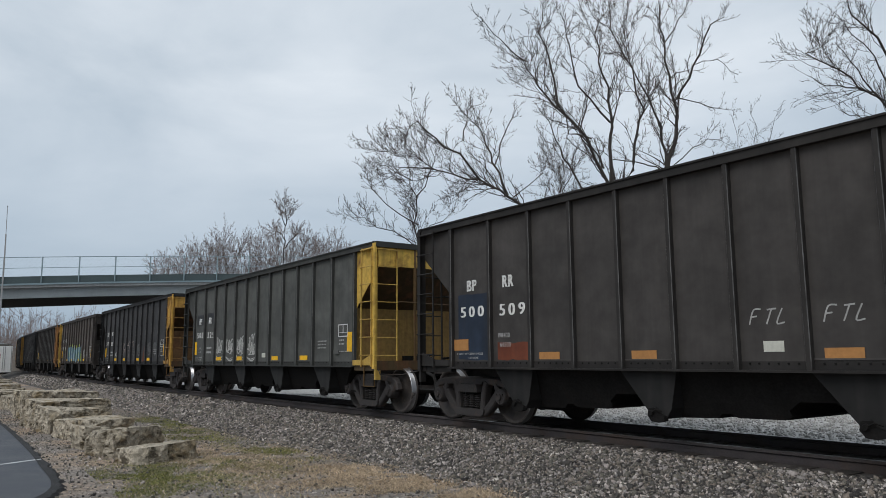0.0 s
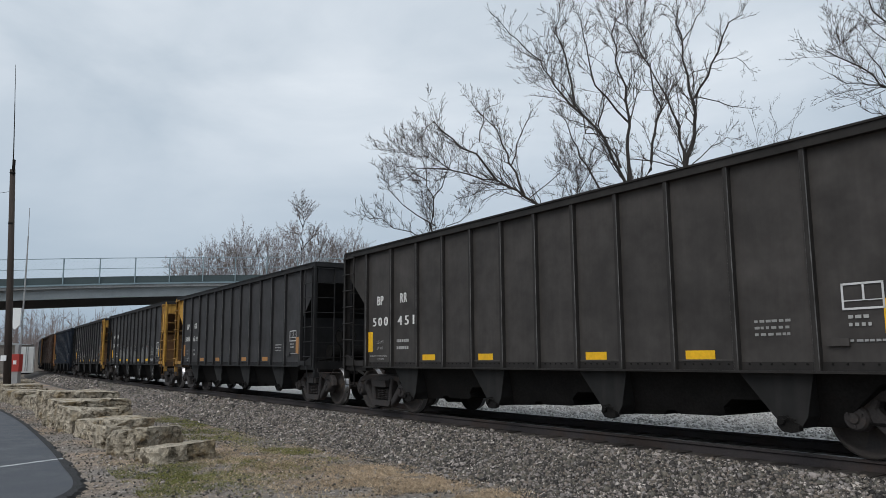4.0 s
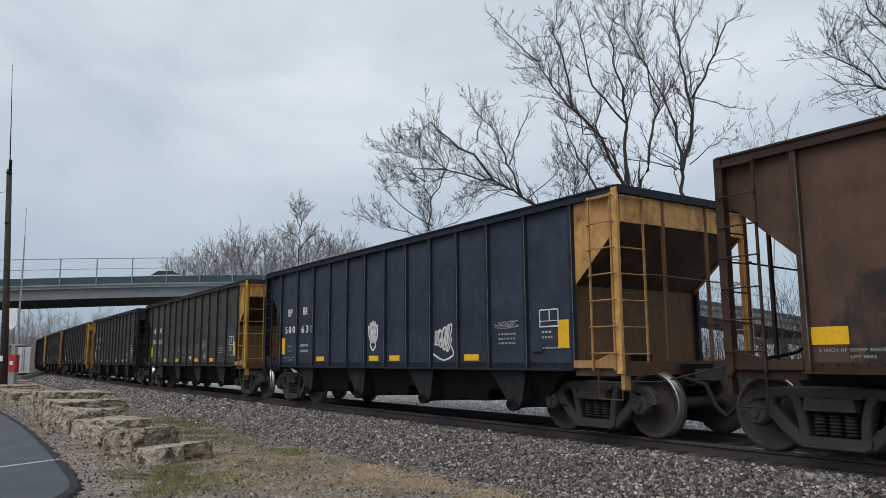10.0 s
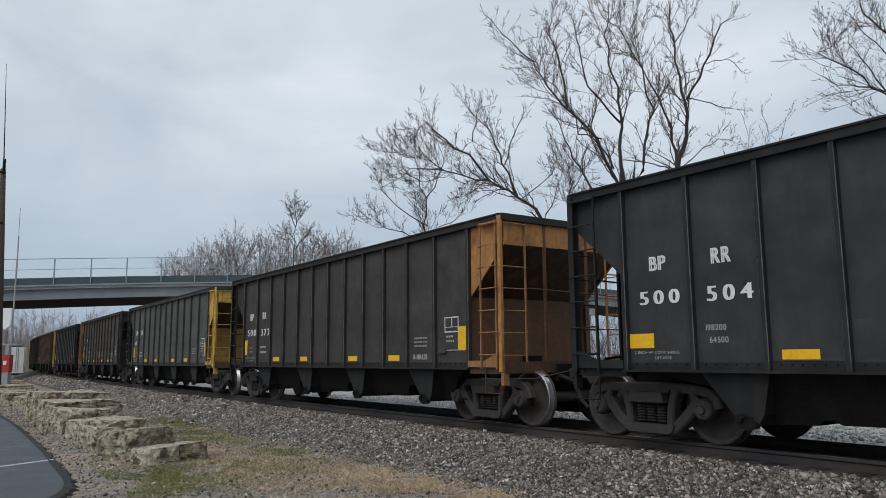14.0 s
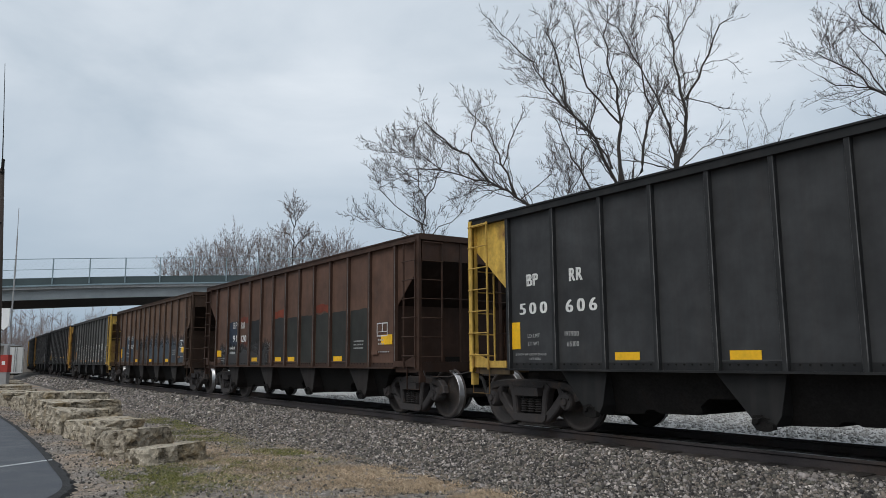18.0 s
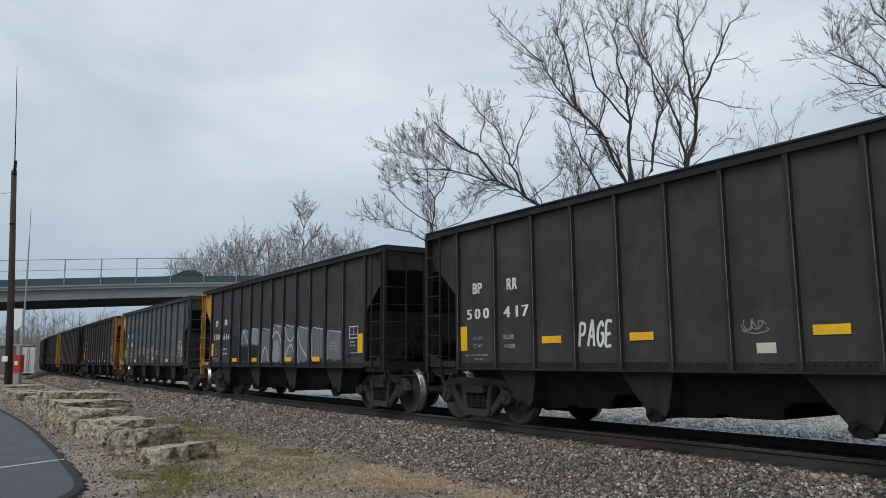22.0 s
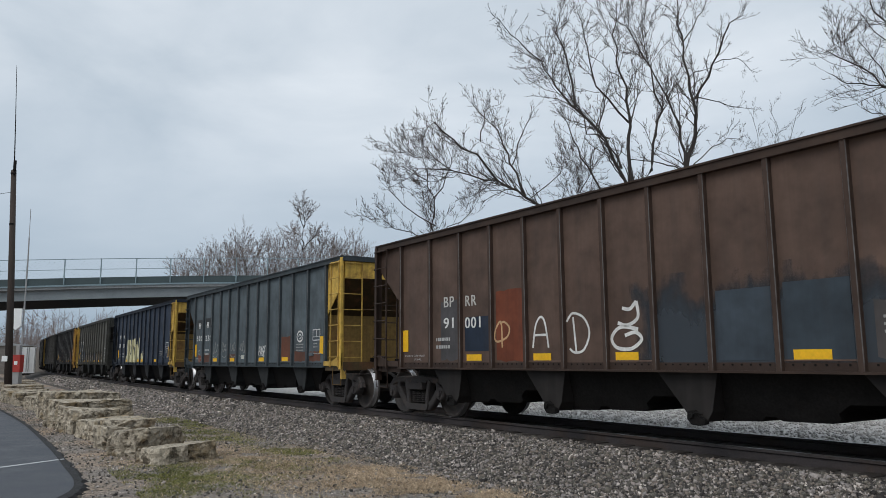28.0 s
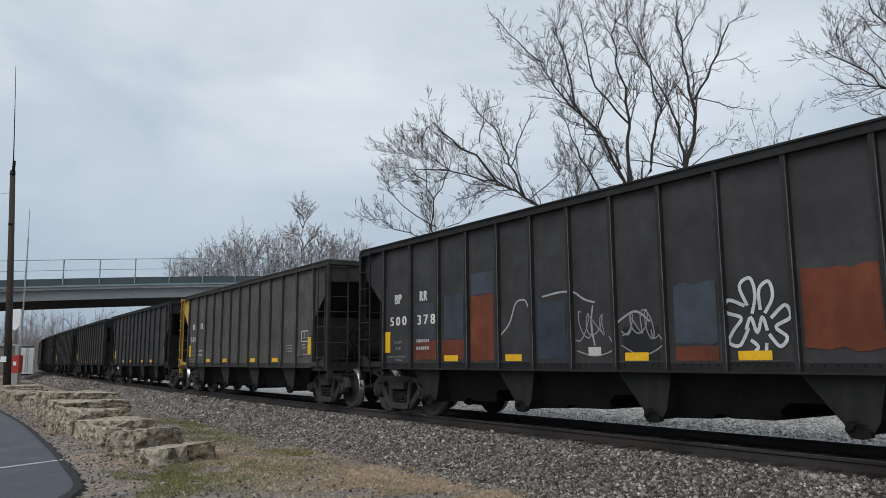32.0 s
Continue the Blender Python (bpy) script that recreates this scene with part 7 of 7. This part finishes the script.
# the row of blocks: near corner, length, depth, height, turn
for i, (x, y, w, d, h, turn) in enumerate([
        (-4.57, 12.45, 1.08, .72, .33, 52), (-5.31, 13.32, 1.0, .95, .53, 54), (-6.46, 14.66, .50, .70, .45, 44), (-7.06, 15.80, 1.15, 2.0, .48, 40), (-8.55, 17.75, 1.1, 1.1, .62, 46),
        (-9.30, 18.85, 1.7, 1.7, .76, 44), (-10.75, 21.3, 1.7, 2.1, .86, 42), (-12.16, 23.5, .95, 2.0, .64, 38), (-13.86, 25.9, 1.0, 2.3, .55, 38), (-16.2, 29.0, 1.6, 1.5, .57, 38),
        (-17.5, 30.8, 1.5, 2.0, .57, 38), (-19.8, 34.5, 1.6, 1.4, .58, 36), (-22.0, 38.3, 1.7, 1.4, .58, 36), (-24.9, 43.0, 1.8, 1.4, .56, 36), (-27.0, 46.6, 1.8, 1.5, .54, 36)]):
    c_, n_ = math.cos(radians(turn)), math.sin(radians(turn))
    stone_block(x + (w * c_ - d * n_) / 2, y + (w * n_ + d * c_) / 2, w, d, h, turn, i + 1, tilt=((i * 7) % 5 - 2) * .6)


def road():
    """End of an asphalt drive with a tarred edge and one worn parking line."""
    edge = [(-34, 52), (-22, 36), (-15.3, 26.4), (-11.2, 20.5), (-7.6, 14.9), (-5.95, 12.2), (-5.0, 10.6), (-4.65, 9.6), (-4.7, 8.6), (-5.3, 7.7), (-6.6, 7.0), (-9.5, 6.4), (-14, 6)]
    bent = []
    for i in range(len(edge) - 1):
        a, b, c, d = (Vector(edge[min(max(i + k, 0), len(edge) - 1)]) for k in (-1, 0, 1, 2))
        for q in range(8):
            t = q / 8
            bent.append(tuple(.5 * ((2 * b) + (c - a) * t + (2 * a - 5 * b + 4 * c - d) * t * t + (3 * b - a - 3 * c + d) * t ** 3)))
    edge = bent
    g = Geo()
    ring = edge + [(-60, 6), (-60, 52)]
    g.prism(ring, -.05, .045, "z")
    tagged(part("asphalt_drive", g, M["asphalt"]), "dark grey asphalt drive with a rounded end", "road", kind="structure")
    g = Geo()
    rr = random.Random(4)
    vs = []
    fine = []
    for i in range(len(edge) - 1):
        for t in range(2):
            fine.append((lerp(edge[i][0], edge[i + 1][0], t / 2), lerp(edge[i][1], edge[i + 1][1], t / 2)))
    for i, (x, y) in enumerate(fine):
        a, b = fine[max(i - 1, 0)], fine[min(i + 1, len(fine) - 1)]
        dx, dy = b[0] - a[0], b[1] - a[1]
        n = math.hypot(dx, dy)
        nx, ny = -dy / n, dx / n
        w = .13 + rr.uniform(-.05, .06)
        vs += [(x - nx * .05, y - ny * .05, .052), (x + nx * w * .5, y + ny * w * .5, .04), (x + nx * w, y + ny * w, -.02)]
    g.add(vs, [(3 * i + k, 3 * i + k + 1, 3 * i + k + 4, 3 * i + k + 3) for i in range(len(fine) - 1) for k in (0, 1)])
    tagged(part("tar_edge", g, M["kerb"]), "crumbling black tar edge of the asphalt drive", "kerb", kind="structure")
    g = Geo()
    g.slab([(-6.45, 13.1, .0495), (-6.38, 13.0, .0495), (-7.9, 10.1, .0495), (-8.0, 10.16, .0495)], (0, 0, -.003))
    tagged(part("parking_line", g, M["line"]), "worn pale parking line on the asphalt", "line", kind="structure")


road()

def poles():
    p = tagged(new("utility_pole"), "dark creosoted wooden pole with a thin whip antenna on top", "utility pole")
    p.location = (-24.62, 42.0, 0)
    part("pole", Geo().tube([(.66, 0, -.3), (.38, 0, 6), (.04, 0, 12.55)], .21, 10, .14), M["pole"], p, smooth=True)
    part("antenna", Geo().tube([(.14, -.1, 12.2), (-.02, -.1, 15.5), (-.2, -.1, 18.8)], .035, 6, .012), M["under"], p, "thin dark whip antenna")
    part("antenna_bracket", Geo().box(-.04, .24, -.16, -.04, 12.3, 12.38).box(.08, .20, -.16, -.04, 12.5, 13.1).box(.1, .32, -.16, -.06, 9.35, 9.45), M["under"], p)
    part("notice", Geo().box(.33, .63, -.28, -.24, 1.7, 2.0), M["white"], p, "small white notice")
    m = tagged(new("radio_mast"), "thin leaning grey metal mast with a white panel", "mast")
    m.location = (-24.75, 44.0, 0)
    part("mast", Geo().tube([(.26, 0, -.2), (.235, 0, 4.5), (.25, 0, 7.2), (.22, 0, 9.0)], .05, 6, .035), M["steelpole"], m)
    part("whip", Geo().tube([(.22, 0, 9.0), (.19, 0, 10.7)], .018, 5), M["steelpole"], m)
    part("panel_antenna", Geo().prism([(-.42, 4.75), (.2, 4.75), (.2, 3.75), (-.1, 3.5), (-.42, 3.75)], -.16, -.06), M["white"], m, "white panel antenna")
    part("bracket", Geo().box(.16, .3, -.06, .04, 3.9, 4.0).box(.16, .3, -.06, .04, 4.5, 4.6), M["steelpole"], m)
    part("guy_wire", Geo().tube([(.1, 0, 4.0), (-3.5, .4, 2.6)], .012, 4), M["under"], m)
    s = tagged(new("equipment_cabinet"), "red metal cabinet on a grey base beside the mast", "cabinet")
    s.location = (-24.22, 43.2, 0)
    part("cabinet_body", Geo().box(-.22, .24, -.2, .2, 1.1, 2.07), M["red"], s)
    part("base", Geo().box(-.18, .2, -.18, .18, 0, 1.1), M["steelpole"], s)
    part("hood", Geo().box(-.08, .12, -.12, .12, 2.07, 2.6), M["steelpole"], s)
    part("label_plate", Geo().box(-.08, .1, -.215, -.203, 1.5, 1.72), M["white"], s)
    # overhead wire that runs off to the side
    w = new("wire", Geo().tube([(-24.4, 42, 11.3), (-32, 43.5, 10.6), (-42, 45, 11.0)], .012, 4).mesh("wire", [M["under"]]))
    tagged(w, "thin black overhead wire", "wire")


poles()

def shed(x, y, w, d, h, turn, wall, label, roofh=.8):
    s = tagged(new("shed"), label, "shed")
    s.matrix_world = pose(x, y, 0, 0, 0, turn)
    part("wall", Geo().box(-w / 2, w / 2, -d / 2, d / 2, 0, h), M[wall], s)
    part("roof", Geo().prism([(-w / 2 - .3, h - .02), (w / 2 + .3, h - .02), (0, h + roofh)], -d / 2 - .3, d / 2 + .3), M["roof"], s)
    part("door", Geo().box(-.5, .5, -d / 2 - .04, -d / 2 + .01, 0, 2.05), M["wood"], s)
    part("window", Geo().box(w * .25, w * .25 + .9, -d / 2 - .03, -d / 2 + .01, 1.0, 2.0), M["glass"], s)
    return s


def white_container():
    s = tagged(new("storage_container"), "small white metal storage box beyond the track", "container")
    s.matrix_world = pose(-51.5, 94, 0, 0, 0, 28.7)
    part("box", Geo().box(-.84, .84, -2, 2, .1, 3.42), M["white"], s)
    for x in (-.75, -.1, .1, .75):
        part("door_bar", Geo().tube([(x, -2.03, .5), (x, -2.03, 3.4)], .03, 5), M["steelpole"], s)
    part("sill", Geo().box(-.84, .84, -2.06, -2, .1, .3), M["under"], s)


shed(-62.6, 106, 9, 7, 3.9, 28, "wood", "low grey building with a shallow metal roof", .5)
white_container()
f = tagged(new("board_fence"), "grey wooden board fence beyond the track", "fence")
for i in range(9):
    part("board", Geo().box(-54.3 + i * .22, -54.3 + i * .22 + .2, 99.9, 99.95, 0, 3.05 + .05 * (i % 3)), M["wood"], f)
part("fence_rail", Geo().box(-54.3, -52.3, 99.96, 100.02, 1.9, 2.0), M["wood"], f)


def far_woods():
    """Low bare woodland along the horizon."""
    rng = np.random.default_rng(8)
    segs = []
    for k in range(1150):
        az = rng.uniform(-.75, -.38) if k % 2 else rng.uniform(-.38, .85)
        r = rng.uniform(215, 330)
        x, y = math.sin(az) * r, math.cos(az) * r
        h = rng.uniform(7, 13.5) * (1.08 - .25 * math.sin(az * 17))
        top = (x + rng.normal(0, .6), y, h)
        segs.append(([(x, y, 0), (x + rng.normal(0, .3), y, h * .5), top], .10, .03, 3))
        for q in range(17):
            z = h * rng.uniform(.2, .92)
            dx, dy = rng.normal(0, 1.0, 2)
            up = rng.uniform(.6, 2.4)
            segs.append(([(x, y, z), (x + dx * .6, y + dy * .6, z + up * .45), (x + dx * 1.3, y + dy, z + up)], .06, .026, 3))
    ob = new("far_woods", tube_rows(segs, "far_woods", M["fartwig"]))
    tagged(ob, "brown leafless woods along the horizon", "woods", kind="stuff")


def brush():
    """Bare scrub behind the train."""
    rng = np.random.default_rng(9)
    segs = []
    for k in range(900):
        s = rng.uniform(-70, 60) if k % 3 else rng.uniform(-12, 34)
        lat = rng.uniform(-27, -14.5)
        p = beside(s, lat, 0)
        for q in range(rng.integers(3, 7)):
            h = rng.uniform(1.2, 5.4)
            d = rng.normal(0, .35, 2)
            a = (p.x, p.y, 0)
            b = (p.x + d[0] * h * .4, p.y + d[1] * h * .4, h * .5)
            c = (p.x + d[0] * h * .9, p.y + d[1] * h * .9, h)
            segs.append(([a, b, c], .016, .004, 3))
            for w in range(5):
                u = rng.uniform(.3, .95)
                e = (p.x + d[0] * h * u * .9, p.y + d[1] * h * u * .9, h * u)
                segs.append(([e, (e[0] + rng.normal(0, .3), e[1] + rng.normal(0, .3), e[2] + rng.uniform(.2, .7))], .006, .003, 3))
    ob = new("scrub", tube_rows(segs, "scrub", M["twig"]))
    tagged(ob, "tangle of bare scrub behind the track", "scrub", kind="stuff")


far_woods()
brush()



# ---------------------------------------------------------------- loose stones and grass


def scatter_stones(n, s0, s1, lat0, lat1, size, seed, name, label, mat, zfun):
    rng = np.random.default_rng(seed)
    base_v = np.array([(a, b, c) for a in (-1, 1) for b in (-1, 1) for c in (-1, 1)], float) * .72
    # broken hexahedra: eight shifted corners, twelve sharp faces
    faces = np.array([(0, 1, 3), (0, 3, 2), (4, 6, 7), (4, 7, 5), (0, 4, 5), (0, 5, 1), (2, 3, 7), (2, 7, 6), (0, 2, 6), (0, 6, 4), (1, 5, 7), (1, 7, 3)])
    nv = len(base_v)
    s = s0 + (s1 - s0) * rng.random(n)
    lat = lat0 + (lat1 - lat0) * rng.random(n)
    grid = np.arange(s0 - 1, s1 + 1.01, .5)
    px0, py0, a0 = np.array([track(q) for q in grid]).T
    a = np.interp(s, grid, a0)
    px = np.interp(s, grid, px0) + lat * np.sin(a)
    py = np.interp(s, grid, py0) - lat * np.cos(a)
    pz = zfun(lat)
    sz = size * np.exp(rng.normal(0, .35, n))
    v = (base_v[None] + rng.normal(0, .26, (n, nv, 3))) * sz[:, None, None] * rng.uniform(.55, 1.2, (n, 1, 3))
    ang = rng.uniform(0, 2 * np.pi, (n, 2))
    c, sn = np.cos(ang[:, 0])[:, None], np.sin(ang[:, 0])[:, None]
    x, y = v[..., 0] * c - v[..., 1] * sn, v[..., 0] * sn + v[..., 1] * c
    c, sn = np.cos(ang[:, 1])[:, None], np.sin(ang[:, 1])[:, None]
    y, z = y * c - v[..., 2] * sn, y * sn + v[..., 2] * c
    co = np.stack([x + px[:, None], y + py[:, None], z + (pz + sz * .25)[:, None]], -1).reshape(-1, 3)
    f = (faces[None] + (np.arange(n) * nv)[:, None, None]).reshape(-1, 3)
    me = bpy.data.meshes.new(name)
    me.vertices.add(len(co))
    me.vertices.foreach_set("co", co.astype(np.float32).ravel())
    me.loops.add(f.size)
    me.loops.foreach_set("vertex_index", f.astype(np.int32).ravel())
    me.polygons.add(len(f))
    me.polygons.foreach_set("loop_start", np.arange(0, f.size, 3, dtype=np.int32))
    me.materials.append(M[mat])
    me.update(calc_edges=True)
    ob = new(name, me)
    return tagged(ob, label, "gravel", kind="stuff")


def bed_height(lat):
    return np.interp(lat, [-17, -13.5, -4.4, -2.6, -1.55, 1.25, 1.55, 2.85, 3.0], [.02, .26, .335, .375, .40, .405, .39, .01, 0])


scatter_stones(70000, -9, 11, 1.15, 3.2, .0145, 3, "ballast_stones", "loose grey crushed stones on the ballast shoulder", "stone", bed_height)
scatter_stones(40000, -32, -9, 1.2, 3.1, .021, 5, "ballast_stones", "loose grey crushed stones further along the track", "stone", bed_height)
scatter_stones(12000, -66, -32, 1.15, 2.7, .034, 15, "ballast_stones", "loose grey crushed stones far along the track", "stone", bed_height)
scatter_stones(16000, -14, 16, -9.5, -1.9, .022, 6, "ballast_stones", "pale crushed stones beyond the track", "pale", bed_height)
scatter_stones(24000, -24, 6, 2.9, 8.5, .0115, 4, "pebbles", "small pebbles on bare ground", "stone", lambda lat: lat * 0)


def grass(n, spots, seed, mat, name, label, tall, base):
    """Short blades in ragged patches; spots are (x, y, radius along the track, radius across, strength)."""
    rng = np.random.default_rng(seed)
    c, s = math.cos(TH), math.sin(TH)
    xs, ys = [rng.uniform(-6, 1.8, int(n * base))], [rng.uniform(8.4, 20, int(n * base))]
    total = sum(q[2] * q[3] * q[4] for q in spots)
    for px, py, rl, rc, strong in spots:
        k = int(n * rl * rc * strong / total)
        u, v = rng.normal(0, rl * .75, k), rng.normal(0, rc * .75, k)
        xs.append(px + u * c - v * s)
        ys.append(py + u * s + v * c)
    x, y = np.concatenate(xs), np.concatenate(ys)
    n = len(x)
    near = np.array([noise.noise(Vector((a * 1.3, b * 1.3, seed))) + .6 * noise.noise(Vector((a * 4.5, b * 4.5, seed + 9))) for a, b in zip(x, y)])
    lat = (x - TX) * s - (y - TY) * c
    keep = (lat > 2.95) & (rng.random(n) < .6 + 1.5 * near) & (x > -.62 * y + 2.2)
    x, y = x[keep], y[keep]
    n = len(x)
    h = rng.uniform(.3, 1, n) * tall
    a = rng.uniform(0, 2 * np.pi, n)
    w = .006
    lx, ly = rng.normal(0, .04, n), rng.normal(0, .04, n)
    v = np.stack([np.stack([x - w * np.cos(a), y - w * np.sin(a), x * 0], -1), np.stack([x + w * np.cos(a), y + w * np.sin(a), x * 0], -1), np.stack([x + lx, y + ly, h], -1)], 1).reshape(-1, 3)
    me = bpy.data.meshes.new(name)
    me.from_pydata(v.tolist(), [], np.arange(3 * n).reshape(-1, 3).tolist())
    me.materials.append(M[mat])
    tagged(new(name, me), label, "grass", kind="stuff")


grass(80000, [(-.6, 11.2, 1.6, .9, 1.0), (-.5, 13.6, 1.6, .8, .8), (.3, 9.6, 1.5, .9, .9), (-3.5, 13.3, .9, .6, .8), (-2.0, 14.9, 1.6, .5, .5), (-2.3, 11.3, 1.2, .7, .5)], 21, "grass", "dry_grass", "short yellowed winter grass", .045, .25)
grass(70000, [(-3.9, 11.3, 1.3, .6, 1.0), (-4.3, 10.3, .8, .5, .9), (-2.75, 14.1, 1.0, .4, .8), (-6.4, 20.8, 2.2, .7, .9), (-3.0, 12.3, 1.0, .5, .7), (-.1, 14.3, 1.2, .25, .5), (-5.2, 17.2, 1.5, .5, .6)], 22, "moss", "green_grass", "short green winter grass and moss", .035, .04)



# ---------------------------------------------------------------- road vehicles on the bridge


def road_car(color, label):
    c = tagged(new("car"), label, "car", "cars crossing the bridge")
    side = [(-2.2, .35), (-2.25, .75), (-1.9, .92), (-1.1, .98), (1.1, .95), (2.0, .85), (2.25, .65), (2.2, .32)]
    part("body", Geo().prism(side, -.88, .88), M["car"], c, "", color)
    g = Geo()
    lo = [(-1.75, -.82), (1.05, -.82), (1.05, .82), (-1.75, .82)]
    hi = [(-1.05, -.64), (.25, -.64), (.25, .64), (-1.05, .64)]
    g.add([(x, y, .95) for x, y in lo] + [(x, y, 1.42) for x, y in hi], [(0, 1, 5, 4), (1, 2, 6, 5), (2, 3, 7, 6), (3, 0, 4, 7)])
    part("window_glass", g, M["glass"], c)
    part("roof", Geo().prism([(-1.12, 1.40), (.32, 1.40), (.1, 1.47), (-.9, 1.47)], -.66, .66), M["car"], c, "", color)
    for x in (-1.4, 1.4):
        for y in (-.8, .8):
            part("wheel", Geo().lathe([(0, -.1), (.22, -.1), (.32, -.08), (.32, .08), (.22, .1), (0, .1)], 16, (x, y, .32)), M["rubber"], c)
    for y in (-.65, .65):
        part("headlight", Geo().box(2.18, 2.26, y - .16, y + .16, .58, .72), M["white"], c)
    return c


ROAD_CARS = [(road_car((.62, .63, .64), "white car driving over the bridge"), 10.0, 12.2, 14.4), (road_car((.03, .035, .04), "dark car driving over the bridge"), 22.4, 8.9, 13.0)]

# ---------------------------------------------------------------- motion


# slack running in and out of the couplers: seconds, metres ahead of the even pull
SURGE = [(0, .138), (1, .073), (2, 0), (3, -.014), (6, -.094), (7, -.136), (9, -.128), (10, -.075), (11, -.10), (12, -.10), (13, .06), (14, .075), (17, -.146), (18, -.148),
         (19, -.098), (20, -.03), (21, .15), (22, -.03), (23, .16), (24, -.06), (25, -.073), (28, -.051), (30, -.037), (31, .13), (32, .091)]


def run(t):
    """Metres that the train has gone at t seconds."""
    return 6.472 + 13.719 * t + .0124 * t * t + float(np.interp(t, *zip(*SURGE)))


def motions():
    for car, t0, u0, v in ROAD_CARS:
        rows = []
        for q in range(65):
            t = q / 2
            u = min(max(u0 - v * (t - t0), -54), 138)
            a, b = bridge_at(u - 1, 2.6, 8.66), bridge_at(u + 1, 2.6, 8.66)
            d = a - b
            m = Matrix.Translation((a + b) / 2) @ Matrix.Rotation(math.atan2(d.y, d.x), 4, "Z") @ Matrix.Rotation(-math.atan2(d.z, math.hypot(d.x, d.y)), 4, "Y")
            rows.append((t, m))
        walk(car, rows)
    for i, car in enumerate(TRAIN):
        rows = []
        for q in range(33):
            s = run(q) - PITCH_L * i
            ax, ay, _ = track(s + TRUCK)
            bx, by, _ = track(s - TRUCK)
            m = Matrix.Translation(((ax + bx) / 2, (ay + by) / 2, RAIL_Z)) @ Matrix.Rotation(math.atan2(ay - by, ax - bx), 4, "Z")
            rows.append((q, m))
        walk(car, rows)
        for w, off, dx in SETS[i]:
            turn = []
            for fr in range(0, 961):
                s = run(fr / 30) - PITCH_L * i + off
                if -34 < s < 12:
                    turn.append((fr / 30, s / WR))
            if not turn:
                continue
            rest = Matrix.Translation((dx, 0, WR + .004))
            rows = [(t, rest @ Matrix.Rotation(a, 4, "Y")) for t, a in turn]
            if turn[0][0] > .05:
                rows.insert(0, (0, rows[0][1]))
            if turn[-1][0] < 31.95:
                rows.append((32.0, rows[-1][1]))
            walk(w, rows)


motions()
